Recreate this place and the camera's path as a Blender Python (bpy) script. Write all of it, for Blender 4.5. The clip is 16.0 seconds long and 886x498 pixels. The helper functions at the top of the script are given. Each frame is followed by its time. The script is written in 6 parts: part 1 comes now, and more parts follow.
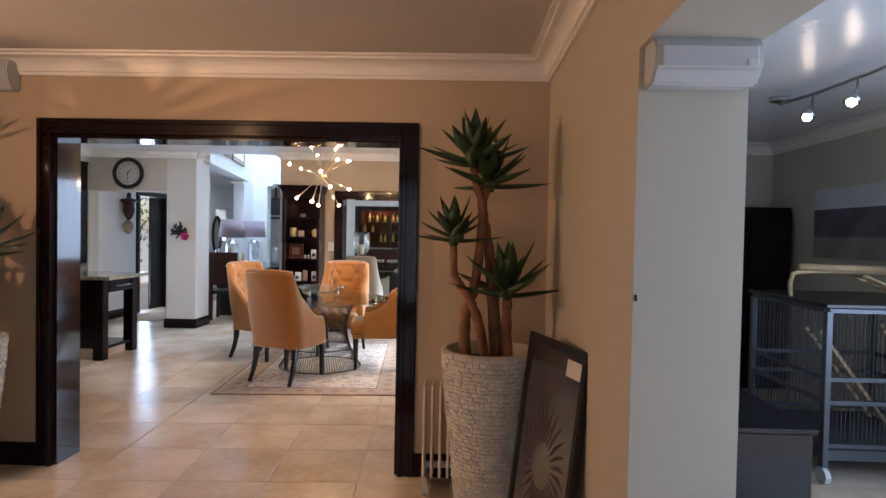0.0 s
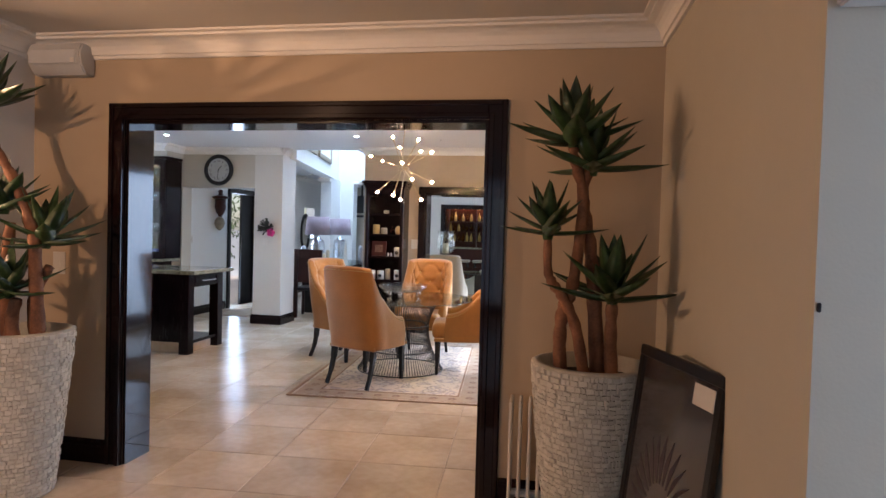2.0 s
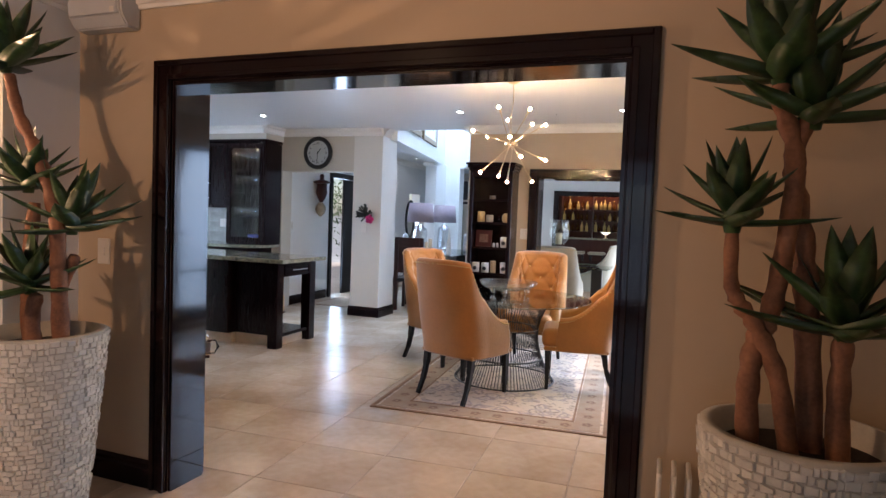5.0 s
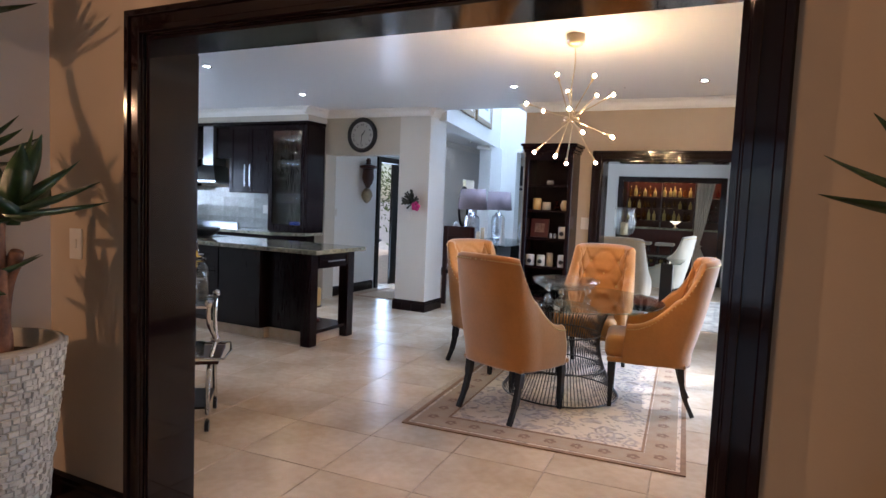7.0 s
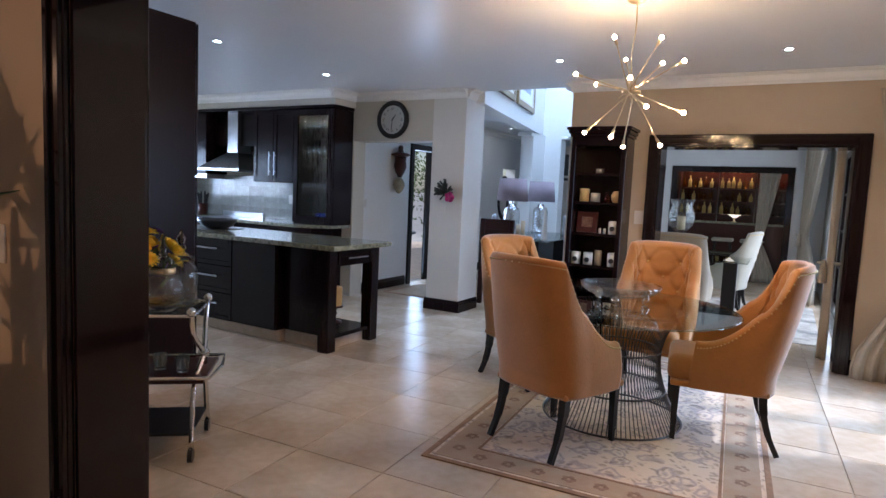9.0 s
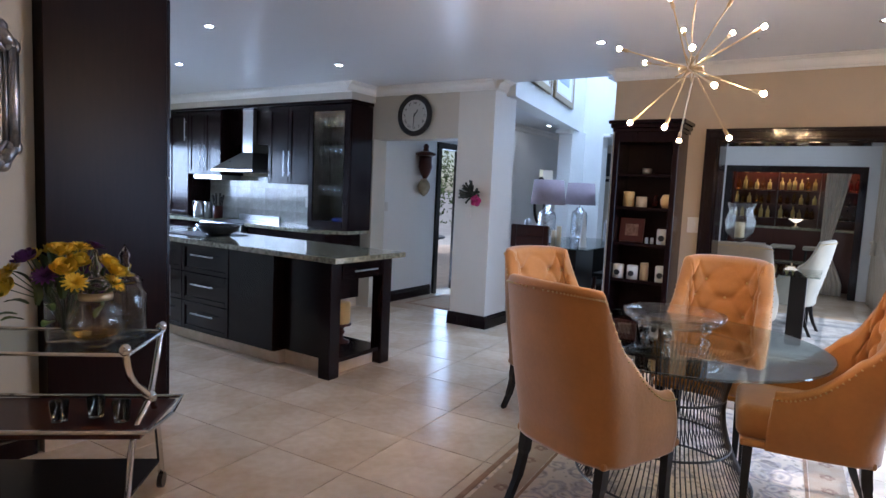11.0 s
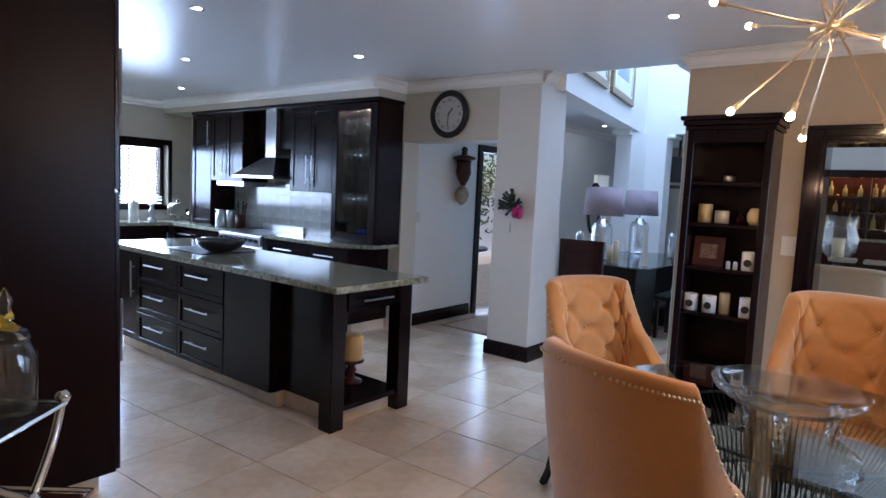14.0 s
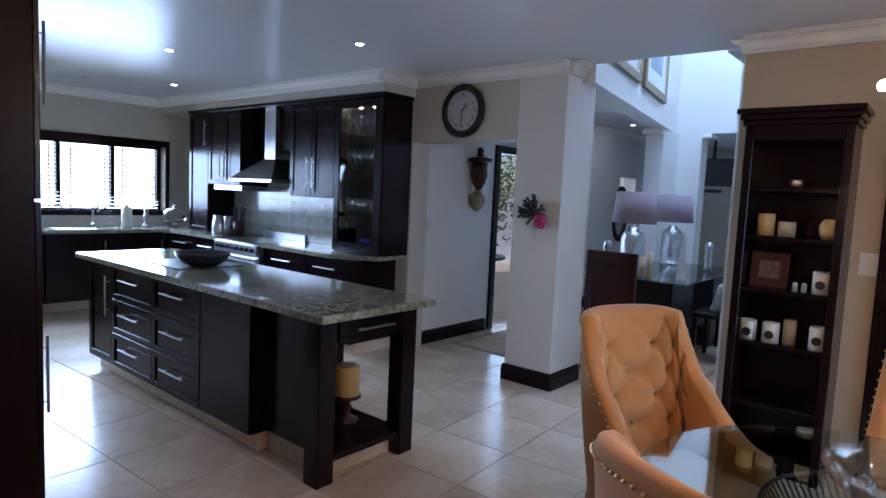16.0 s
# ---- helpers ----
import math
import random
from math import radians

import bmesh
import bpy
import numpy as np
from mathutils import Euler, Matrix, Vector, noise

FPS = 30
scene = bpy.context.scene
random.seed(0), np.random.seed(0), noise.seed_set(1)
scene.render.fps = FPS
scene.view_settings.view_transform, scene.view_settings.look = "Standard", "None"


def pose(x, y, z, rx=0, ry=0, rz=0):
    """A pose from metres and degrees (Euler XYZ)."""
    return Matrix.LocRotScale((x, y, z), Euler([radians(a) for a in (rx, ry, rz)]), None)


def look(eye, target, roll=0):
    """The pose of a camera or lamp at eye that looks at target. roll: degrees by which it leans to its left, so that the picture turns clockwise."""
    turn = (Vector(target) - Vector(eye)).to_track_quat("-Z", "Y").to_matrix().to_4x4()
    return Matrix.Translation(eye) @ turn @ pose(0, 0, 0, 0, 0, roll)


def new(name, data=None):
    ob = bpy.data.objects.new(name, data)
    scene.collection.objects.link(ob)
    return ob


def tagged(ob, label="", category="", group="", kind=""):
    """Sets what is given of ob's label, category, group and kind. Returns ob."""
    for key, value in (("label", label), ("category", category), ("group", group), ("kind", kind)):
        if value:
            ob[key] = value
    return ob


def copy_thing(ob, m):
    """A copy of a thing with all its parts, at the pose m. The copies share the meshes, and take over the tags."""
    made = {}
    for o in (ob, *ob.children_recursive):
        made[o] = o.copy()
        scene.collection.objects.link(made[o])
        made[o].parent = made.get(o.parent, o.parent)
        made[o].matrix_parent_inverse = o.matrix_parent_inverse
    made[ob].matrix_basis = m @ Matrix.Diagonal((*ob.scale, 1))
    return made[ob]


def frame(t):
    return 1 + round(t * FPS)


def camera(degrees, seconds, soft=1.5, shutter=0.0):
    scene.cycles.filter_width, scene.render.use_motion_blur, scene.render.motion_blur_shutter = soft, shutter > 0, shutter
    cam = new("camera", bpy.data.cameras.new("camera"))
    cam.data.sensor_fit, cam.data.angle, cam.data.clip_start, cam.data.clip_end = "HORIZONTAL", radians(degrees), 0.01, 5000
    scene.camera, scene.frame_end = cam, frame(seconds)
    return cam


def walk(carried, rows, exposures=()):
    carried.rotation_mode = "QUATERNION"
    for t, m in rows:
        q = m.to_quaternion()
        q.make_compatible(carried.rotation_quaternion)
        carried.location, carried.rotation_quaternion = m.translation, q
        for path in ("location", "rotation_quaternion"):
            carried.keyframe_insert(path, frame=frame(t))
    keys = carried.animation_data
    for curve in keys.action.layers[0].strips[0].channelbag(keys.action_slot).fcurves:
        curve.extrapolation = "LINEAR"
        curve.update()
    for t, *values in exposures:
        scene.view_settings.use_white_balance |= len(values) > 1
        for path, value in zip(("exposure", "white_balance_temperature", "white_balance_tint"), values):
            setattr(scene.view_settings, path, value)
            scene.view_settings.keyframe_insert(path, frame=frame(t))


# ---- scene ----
cam = camera(72.4, 16.0)
PATH = [
    (0, (0.526, 0.329, 1.44), (0.471, 2.327, 1.391), 1.1),
    (0.5, (0.514, 0.419, 1.431), (0.404, 2.415, 1.385), 1.2),
    (1, (0.528, 0.541, 1.424), (0.347, 2.533, 1.379), 1.3),
    (1.5, (0.529, 0.65, 1.413), (0.269, 2.632, 1.365), 1.4),
    (2, (0.494, 0.766, 1.394), (0.155, 2.736, 1.343), 1.6),
    (2.5, (0.441, 0.921, 1.401), (0.041, 2.88, 1.347), 1.8),
    (3, (0.395, 1.052, 1.396), (-0.063, 2.998, 1.34), 1.9),
    (3.5, (0.367, 1.181, 1.385), (-0.147, 3.112, 1.322), 2.0),
    (4, (0.364, 1.329, 1.392), (-0.212, 3.243, 1.317), 2.1),
    (6.5, (0.216, 2.069, 1.387), (-0.608, 3.886, 1.247), 2.3),
    (7, (0.183, 2.251, 1.397), (-0.681, 4.048, 1.245), 2.4),
    (7.5, (0.159, 2.411, 1.396), (-0.744, 4.187, 1.233), 2.5),
    (8, (0.112, 2.564, 1.384), (-0.825, 4.323, 1.21), 2.5),
    (8.5, (0.028, 2.73, 1.397), (-0.933, 4.475, 1.213), 2.5),
    (9, (-0.045, 2.862, 1.397), (-1.027, 4.594, 1.209), 2.6),
    (11.5, (-0.327, 3.676, 1.438), (-1.442, 5.325, 1.246), 2.6),
    (12, (-0.404, 3.786, 1.449), (-1.534, 5.425, 1.257), 2.6),
    (12.5, (-0.454, 3.937, 1.468), (-1.606, 5.561, 1.276), 2.6),
    (13, (-0.498, 4.106, 1.495), (-1.678, 5.709, 1.302), 2.7),
    (13.5, (-0.533, 4.229, 1.494), (-1.746, 5.808, 1.304), 2.7),
    (14, (-0.615, 4.331, 1.489), (-1.85, 5.893, 1.301), 2.7),
    (14.5, (-0.732, 4.472, 1.503), (-1.984, 6.021, 1.316), 2.7),
    (15, (-0.837, 4.589, 1.504), (-2.098, 6.13, 1.319), 2.7),
    (15.5, (-0.906, 4.697, 1.505), (-2.175, 6.232, 1.319), 2.7),
    (16, (-0.975, 4.839, 1.519), (-2.254, 6.366, 1.336), 2.7),
]
walk(cam, [(t, look(eye, target, roll)) for t, eye, target, roll in PATH],
     [(0.0, 0.38, 6400, 17), (4.0, 0.36, 6180, 17), (7.0, 0.17, 6120, 17), (9.0, -0.12, 5880, 17), (12.5, -0.02, 5780, 18), (14.0, -0.15, 5750, 18), (16.0, -0.56, 5650, 18)])

# ---- world and lights ----
world = bpy.data.worlds.new("world")
scene.world = world
world.use_nodes = True
wn = world.node_tree
sky = wn.nodes.new("ShaderNodeTexSky")
sky.sky_type, sky.sun_disc = "NISHITA", False
sky.sun_elevation, sky.sun_rotation = radians(48), radians(75)
wn.nodes["Background"].inputs[1].default_value = 0.12
wn.links.new(sky.outputs[0], wn.nodes["Background"].inputs[0])


def lamp(kind, power, colour, m, size=0.1, size_y=None, spot=None):
    data = bpy.data.lights.new("lamp", kind)
    data.energy, data.color = power, colour
    if kind == "AREA":
        data.shape, data.size, data.size_y = "RECTANGLE", size, size_y or size
    elif kind == "SUN":
        data.angle = size
    else:
        data.shadow_soft_size = size
    if spot:
        data.spot_size, data.spot_blend = radians(spot), 0.6
    ob = new("lamp", data)
    ob.matrix_world = m
    return ob


DAY = (0.54, 0.74, 1.0)
lamp("SUN", 2.6, (1.0, 0.95, 0.88), look((0, 0, 0), (-0.64, -0.17, -0.75)), radians(0.5))
# daylight through the kitchen window, the garden door, the glass doors, the skylight
lamp("AREA", 155, DAY, look((-9.02, 7.1, 1.53), (-6, 7.0, 0.0)), 3.0, 0.84).data.spread = radians(110)
lamp("AREA", 20, DAY, look((-5.0, 10.72, 1.05), (-3, 10.4, 1.0)), 0.6, 1.9)
lamp("AREA", 66, (0.74, 0.88, 1.0), look((0.44, 11.3, 1.1), (-3, 11.4, 0.9)), 3.2, 2.0)
lamp("AREA", 62, DAY, look((1.0, 7.7, 1.1), (-1.5, 6.9, 0.0)), 1.5, 2.0).data.spread = radians(120)
lamp("AREA", 210, DAY, look((-2.95, 11.0, 5.1), (-2.95, 11.0, 0)), 1.5, 3.0)
lamp("AREA", 9, DAY, look((-0.5, -3.1, 1.3), (-0.6, 3, 1.2)), 2.6, 2.0)
lamp("AREA", 70, DAY, look((3.7, 1.6, 1.4), (0, 2.4, 1.0)), 2.4, 1.6)
lamp("AREA", 12, DAY, look((-4.9, 14.0, 1.55), (-3.2, 14.6, 1.0)), 0.5, 0.6)
# unseen warm sitting-room lamps, added: a fill and two spots turned to the planters
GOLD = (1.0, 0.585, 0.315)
lamp("POINT", 19, GOLD, pose(-2.2, 0.3, 1.9), 0.08)
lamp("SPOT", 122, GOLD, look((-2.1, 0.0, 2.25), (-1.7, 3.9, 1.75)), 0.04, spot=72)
lamp("SPOT", 150, GOLD, look((-3.6, 2.72, 1.95), (1.0, 3.4, 1.5)), 0.03, spot=62)


# ---- materials ----
def material(name, colour, rough=0.5, metal=0.0, vary=0.0, scale=4.0, bump=0.0, bump_scale=40.0, second=None, coat=0.0, spec=None, per_object=0.0, island=0.0, sheen=0.0):
    m = bpy.data.materials.new(name)
    m.use_nodes = True
    t = m.node_tree
    b = t.nodes["Principled BSDF"]
    b.inputs["Roughness"].default_value = rough
    b.inputs["Metallic"].default_value = metal
    b.inputs["Coat Weight"].default_value = coat
    b.inputs["Coat Roughness"].default_value = 0.12
    b.inputs["Sheen Weight"].default_value = sheen
    if spec is not None:
        b.inputs["Specular IOR Level"].default_value = spec
    b.inputs["Base Color"].default_value = (*colour, 1)
    if vary or second or per_object or island:
        co = t.nodes.new("ShaderNodeTexCoord")
        n1 = t.nodes.new("ShaderNodeTexNoise")
        n1.inputs["Scale"].default_value, n1.inputs["Detail"].default_value = scale, 8
        n2 = t.nodes.new("ShaderNodeTexNoise")
        n2.inputs["Scale"].default_value, n2.inputs["Detail"].default_value = scale * 9, 4
        for n in (n1, n2):
            t.links.new(co.outputs["Object"], n.inputs["Vector"])
        add = t.nodes.new("ShaderNodeMath")
        add.operation = "MULTIPLY_ADD"
        add.inputs[1].default_value = 0.35
        t.links.new(n2.outputs["Fac"], add.inputs[0])
        t.links.new(n1.outputs["Fac"], add.inputs[2])
        ramp = t.nodes.new("ShaderNodeMapRange")
        ramp.inputs[1].default_value, ramp.inputs[2].default_value = 0.42, 0.95
        t.links.new(add.outputs[0], ramp.inputs[0])
        mix = t.nodes.new("ShaderNodeMixRGB")
        dark = tuple(c * (1 - vary) for c in colour)
        mix.inputs[1].default_value = (*dark, 1)
        mix.inputs[2].default_value = (*(second or tuple(min(1, c * (1 + vary)) for c in colour)), 1)
        t.links.new(ramp.outputs[0], mix.inputs[0])
        out = mix.outputs[0]
        if per_object or island:
            if per_object:
                src = t.nodes.new("ShaderNodeObjectInfo").outputs["Random"]
            else:
                src = t.nodes.new("ShaderNodeNewGeometry").outputs["Random Per Island"]
            mr = t.nodes.new("ShaderNodeMapRange")
            k = per_object or island
            mr.inputs[3].default_value, mr.inputs[4].default_value = 1 - k, 1 + k
            t.links.new(src, mr.inputs[0])
            hsv = t.nodes.new("ShaderNodeHueSaturation")
            t.links.new(out, hsv.inputs["Color"])
            t.links.new(mr.outputs[0], hsv.inputs["Value"])
            out = hsv.outputs[0]
        t.links.new(out, b.inputs["Base Color"])
        rr = t.nodes.new("ShaderNodeMapRange")
        rr.inputs[3].default_value, rr.inputs[4].default_value = max(0, rough - 0.07), min(1, rough + 0.07)
        t.links.new(n1.outputs["Fac"], rr.inputs[0])
        t.links.new(rr.outputs[0], b.inputs["Roughness"])
    if bump:
        co2 = t.nodes.new("ShaderNodeTexCoord")
        n3 = t.nodes.new("ShaderNodeTexNoise")
        n3.inputs["Scale"].default_value, n3.inputs["Detail"].default_value = bump_scale, 6
        t.links.new(co2.outputs["Object"], n3.inputs["Vector"])
        bp = t.nodes.new("ShaderNodeBump")
        bp.inputs["Strength"].default_value, bp.inputs["Distance"].default_value = bump, 0.01
        t.links.new(n3.outputs["Fac"], bp.inputs["Height"])
        t.links.new(bp.outputs[0], b.inputs["Normal"])
    return m


def wood(name, a, c, rough=0.25, coat=0.3):
    m = material(name, a, rough, coat=coat, spec=0.22)
    t = m.node_tree
    b = t.nodes["Principled BSDF"]
    co = t.nodes.new("ShaderNodeTexCoord")
    mp = t.nodes.new("ShaderNodeMapping")
    mp.inputs["Scale"].default_value = (14, 14, 1.1)
    n = t.nodes.new("ShaderNodeTexNoise")
    n.inputs["Scale"].default_value, n.inputs["Detail"].default_value = 5, 10
    t.links.new(co.outputs["Object"], mp.inputs[0])
    t.links.new(mp.outputs[0], n.inputs["Vector"])
    mix = t.nodes.new("ShaderNodeMixRGB")
    mix.inputs[1].default_value, mix.inputs[2].default_value = (*a, 1), (*c, 1)
    t.links.new(n.outputs["Fac"], mix.inputs[0])
    t.links.new(mix.outputs[0], b.inputs["Base Color"])
    bp = t.nodes.new("ShaderNodeBump")
    bp.inputs["Strength"].default_value, bp.inputs["Distance"].default_value = 0.05, 0.003
    t.links.new(n.outputs["Fac"], bp.inputs["Height"])
    t.links.new(bp.outputs[0], b.inputs["Normal"])
    return m


def glow(name, colour, strength):
    m = bpy.data.materials.new(name)
    m.use_nodes = True
    b = m.node_tree.nodes["Principled BSDF"]
    b.inputs["Base Color"].default_value = (*colour, 1)
    b.inputs["Emission Color"].default_value = (*colour, 1)
    b.inputs["Emission Strength"].default_value = strength
    return m


def glass(name, colour=(1, 1, 1), rough=0.0, ior=1.45):
    m = bpy.data.materials.new(name)
    m.use_nodes = True
    b = m.node_tree.nodes["Principled BSDF"]
    b.inputs["Base Color"].default_value = (*colour, 1)
    b.inputs["Transmission Weight"].default_value = 1.0
    b.inputs["Roughness"].default_value = rough
    b.inputs["IOR"].default_value = ior
    return m


def thin_glass(name, colour, base=0.06, power=4.0):
    """Clear sheet glass: straight through, with a gloss that grows towards grazing."""
    m = bpy.data.materials.new(name)
    m.use_nodes = True
    t = m.node_tree
    t.nodes.remove(t.nodes["Principled BSDF"])
    tr_, gl_ = t.nodes.new("ShaderNodeBsdfTransparent"), t.nodes.new("ShaderNodeBsdfGlossy")
    tr_.inputs[0].default_value = (*colour, 1)
    gl_.inputs["Roughness"].default_value = 0.01
    lw_, mx_ = t.nodes.new("ShaderNodeLayerWeight"), t.nodes.new("ShaderNodeMixShader")
    pw_, ma_ = t.nodes.new("ShaderNodeMath"), t.nodes.new("ShaderNodeMath")
    lw_.inputs[0].default_value = 0.5
    pw_.operation, pw_.inputs[1].default_value = "POWER", power
    ma_.operation, ma_.inputs[1].default_value, ma_.inputs[2].default_value = "MULTIPLY_ADD", 0.75, base
    t.links.new(lw_.outputs["Facing"], pw_.inputs[0])
    t.links.new(pw_.outputs[0], ma_.inputs[0])
    t.links.new(ma_.outputs[0], mx_.inputs[0])
    t.links.new(tr_.outputs[0], mx_.inputs[1])
    t.links.new(gl_.outputs[0], mx_.inputs[2])
    t.links.new(mx_.outputs[0], t.nodes["Material Output"].inputs[0])
    return m


TAN = material("tan_paint", (0.47, 0.37, 0.26), 0.6, vary=0.05, scale=1.2, bump=0.06, bump_scale=120)
GREIGE = material("greige_paint", (0.50, 0.46, 0.38), 0.6, vary=0.04, scale=1.2, bump=0.06, bump_scale=120)
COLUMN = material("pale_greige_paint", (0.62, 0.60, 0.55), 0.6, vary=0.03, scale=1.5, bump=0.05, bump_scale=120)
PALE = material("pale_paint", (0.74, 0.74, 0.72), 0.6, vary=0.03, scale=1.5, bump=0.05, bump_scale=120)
CEIL = material("ceiling_paint", (0.66, 0.67, 0.70), 0.3, vary=0.02, scale=1.0, bump=0.02, bump_scale=30)
CEILA = material("ceiling_paint_matt", (0.66, 0.62, 0.56), 0.6, vary=0.03, scale=1.0)
CORN = material("cornice_white", (0.80, 0.78, 0.74), 0.5, vary=0.03, scale=3)
DARK = wood("espresso_wood", (0.0055, 0.0026, 0.0032), (0.014, 0.0055, 0.006), 0.21, 0.05)
DARK.node_tree.nodes["Principled BSDF"].inputs["Specular IOR Level"].default_value = 0.16
LACQ = wood("lacquered_espresso", (0.0055, 0.0026, 0.0032), (0.014, 0.0055, 0.006), 0.1, 0.25)
LACQ.node_tree.nodes["Principled BSDF"].inputs["Coat Roughness"].default_value = 0.05
DARKU = wood("espresso_veneer", (0.006, 0.0026, 0.0026), (0.015, 0.0052, 0.0042), 0.3, 0.0)
DARKU.node_tree.nodes["Principled BSDF"].inputs["Specular IOR Level"].default_value = 0.07
MAHOG = wood("mahogany", (0.035, 0.008, 0.006), (0.075, 0.018, 0.012), 0.3, 0.3)
BLACK = wood("ebonised_wood", (0.008, 0.007, 0.007), (0.018, 0.014, 0.013), 0.35, 0.2)
TILE = material("stone_tile", (0.61, 0.455, 0.305), 0.225, vary=0.18, scale=2.0, second=(0.74, 0.62, 0.49), spec=0.5, bump=0.05, bump_scale=18, per_object=0.07)
GROUT = material("grout", (0.50, 0.41, 0.32), 0.8, vary=0.2, scale=8)
VELVET = material("mustard_velvet", (0.375, 0.16, 0.038), 0.85, vary=0.13, scale=5, bump=0.12, bump_scale=60, sheen=0.35)
CREAMV = material("cream_velvet", (0.38, 0.34, 0.27), 0.85, vary=0.1, scale=6, sheen=0.3)
STUD = material("brass_stud", (0.55, 0.40, 0.18), 0.35, 1.0)
CHROME = material("chrome", (0.72, 0.71, 0.70), 0.14, 1.0)
STEEL = material("brushed_steel", (0.43, 0.44, 0.46), 0.3, 1.0, vary=0.06, scale=20)
BRASS = material("satin_brass", (0.62, 0.50, 0.33), 0.28, 1.0)
WIRE = material("dark_nickel_wire", (0.10, 0.09, 0.085), 0.35, 0.9)
GLASS = glass("clear_glass", (0.97, 1.0, 0.99))
THIN = thin_glass("thin_clear_glass", (0.985, 0.995, 0.99))
SHEET = thin_glass("table_glass", (0.76, 0.84, 0.82), 0.05, 2.5)
GLASSWARE = thin_glass("glassware", (0.82, 0.80, 0.74), 0.45, 2.0)
SMOKE = thin_glass("cabinet_glass", (0.80, 0.82, 0.84))
GRANITE = material("green_granite", (0.17, 0.185, 0.12), 0.09, vary=0.6, scale=34, second=(0.44, 0.43, 0.32), coat=0.3, spec=0.6)
PLASTIC = material("white_plastic", (0.64, 0.61, 0.56), 0.4, vary=0.03, scale=6)
GREYPL = material("grey_plastic", (0.52, 0.53, 0.54), 0.45, vary=0.05, scale=8)
BLACKPL = material("black_plastic", (0.012, 0.012, 0.014), 0.3)
LEAF = material("agave_leaf", (0.016, 0.045, 0.014), 0.45, vary=0.4, scale=9, second=(0.040, 0.09, 0.026), per_object=0.25)
BARK = material("red_bark", (0.17, 0.065, 0.035), 0.75, vary=0.45, scale=10, second=(0.32, 0.14, 0.07), bump=0.6, bump_scale=26)
CHIP = material("stone_chips", (0.66, 0.63, 0.56), 0.6, vary=0.10, scale=14, bump=0.4, bump_scale=60, island=0.13)
BED = material("pot_bedding", (0.50, 0.47, 0.40), 0.8, vary=0.15, scale=12)
CLAY = material("pot_clay", (0.42, 0.34, 0.25), 0.8, vary=0.2, scale=8, bump=0.3)
SOIL = material("soil", (0.035, 0.022, 0.014), 0.95, vary=0.5, scale=30, bump=0.8, bump_scale=80)
WAX = material("ivory_wax", (0.62, 0.42, 0.17), 0.45, vary=0.08, scale=9)
WAXW = material("white_wax", (0.52, 0.41, 0.27), 0.45, vary=0.05, scale=9)
SHADE = material("lilac_shade", (0.33, 0.27, 0.31), 0.85, vary=0.07, scale=20, bump=0.3, bump_scale=160)
MERCURY = material("mercury_glass", (0.62, 0.64, 0.66), 0.16, 0.9, vary=0.4, scale=30, bump=0.6, bump_scale=90)
GILT = material("gilt_frame", (0.25, 0.18, 0.10), 0.4, 0.5, vary=0.25, scale=22)
CANVAS = material("picture_mount", (0.72, 0.74, 0.76), 0.7, vary=0.04)
LINEN = material("beige_curtain", (0.46, 0.40, 0.31), 0.8, vary=0.1, scale=6, bump=0.2, bump_scale=150, sheen=0.2)
BULB = glow("bulb_glow", (1.0, 0.66, 0.32), 1080)
SPOTG = glow("downlight_glow", (0.88, 0.95, 1.0), 260)
TRACKG = glow("spot_glow", (1.0, 0.82, 0.6), 30)
CABL = glow("cabinet_light", (1.0, 0.78, 0.45), 420)
PETAL = material("yellow_petal", (0.78, 0.52, 0.03), 0.6, vary=0.15, scale=20)
PURPLE = material("purple_petal", (0.10, 0.02, 0.14), 0.7, vary=0.3, scale=20)
PINK = material("pink_petal", (0.50, 0.02, 0.16), 0.6, vary=0.3, scale=20)
DIAL = material("clock_dial", (0.42, 0.42, 0.40), 0.5, vary=0.06, scale=9)
PLASTER = material("old_gilt_carving", (0.36, 0.29, 0.19), 0.55, vary=0.4, scale=16, bump=0.4)
REDBOX = material("red_frame", (0.065, 0.009, 0.009), 0.4, vary=0.2)
AMBER = glass("amber_bottle", (0.75, 0.38, 0.05))
RED = glass("red_bottle", (0.6, 0.06, 0.04))
PAVE = material("garden_paving", (0.42, 0.40, 0.36), 0.85, vary=0.2, scale=2)
HEDGE = material("garden_leaf", (0.06, 0.11, 0.03), 0.5, vary=0.4, scale=5, second=(0.14, 0.20, 0.05), per_object=0.2)


# ---- mesh helpers ----
def bx(x0, x1, y0, y1, z0, z1, bev=0.0, seg=2):
    bm = bmesh.new()
    bmesh.ops.create_cube(bm, size=1)
    for v in bm.verts:
        v.co = Vector(((x0 + x1) / 2 + v.co.x * (x1 - x0), (y0 + y1) / 2 + v.co.y * (y1 - y0), (z0 + z1) / 2 + v.co.z * (z1 - z0)))
    if bev:
        bmesh.ops.bevel(bm, geom=bm.edges[:], offset=bev, segments=seg, profile=0.5, affect="EDGES")
    return bm


def join(*bms):
    out = bmesh.new()
    for b in bms:
        me = bpy.data.meshes.new("tmp")
        b.to_mesh(me)
        b.free()
        out.from_mesh(me)
        bpy.data.meshes.remove(me)
    return out


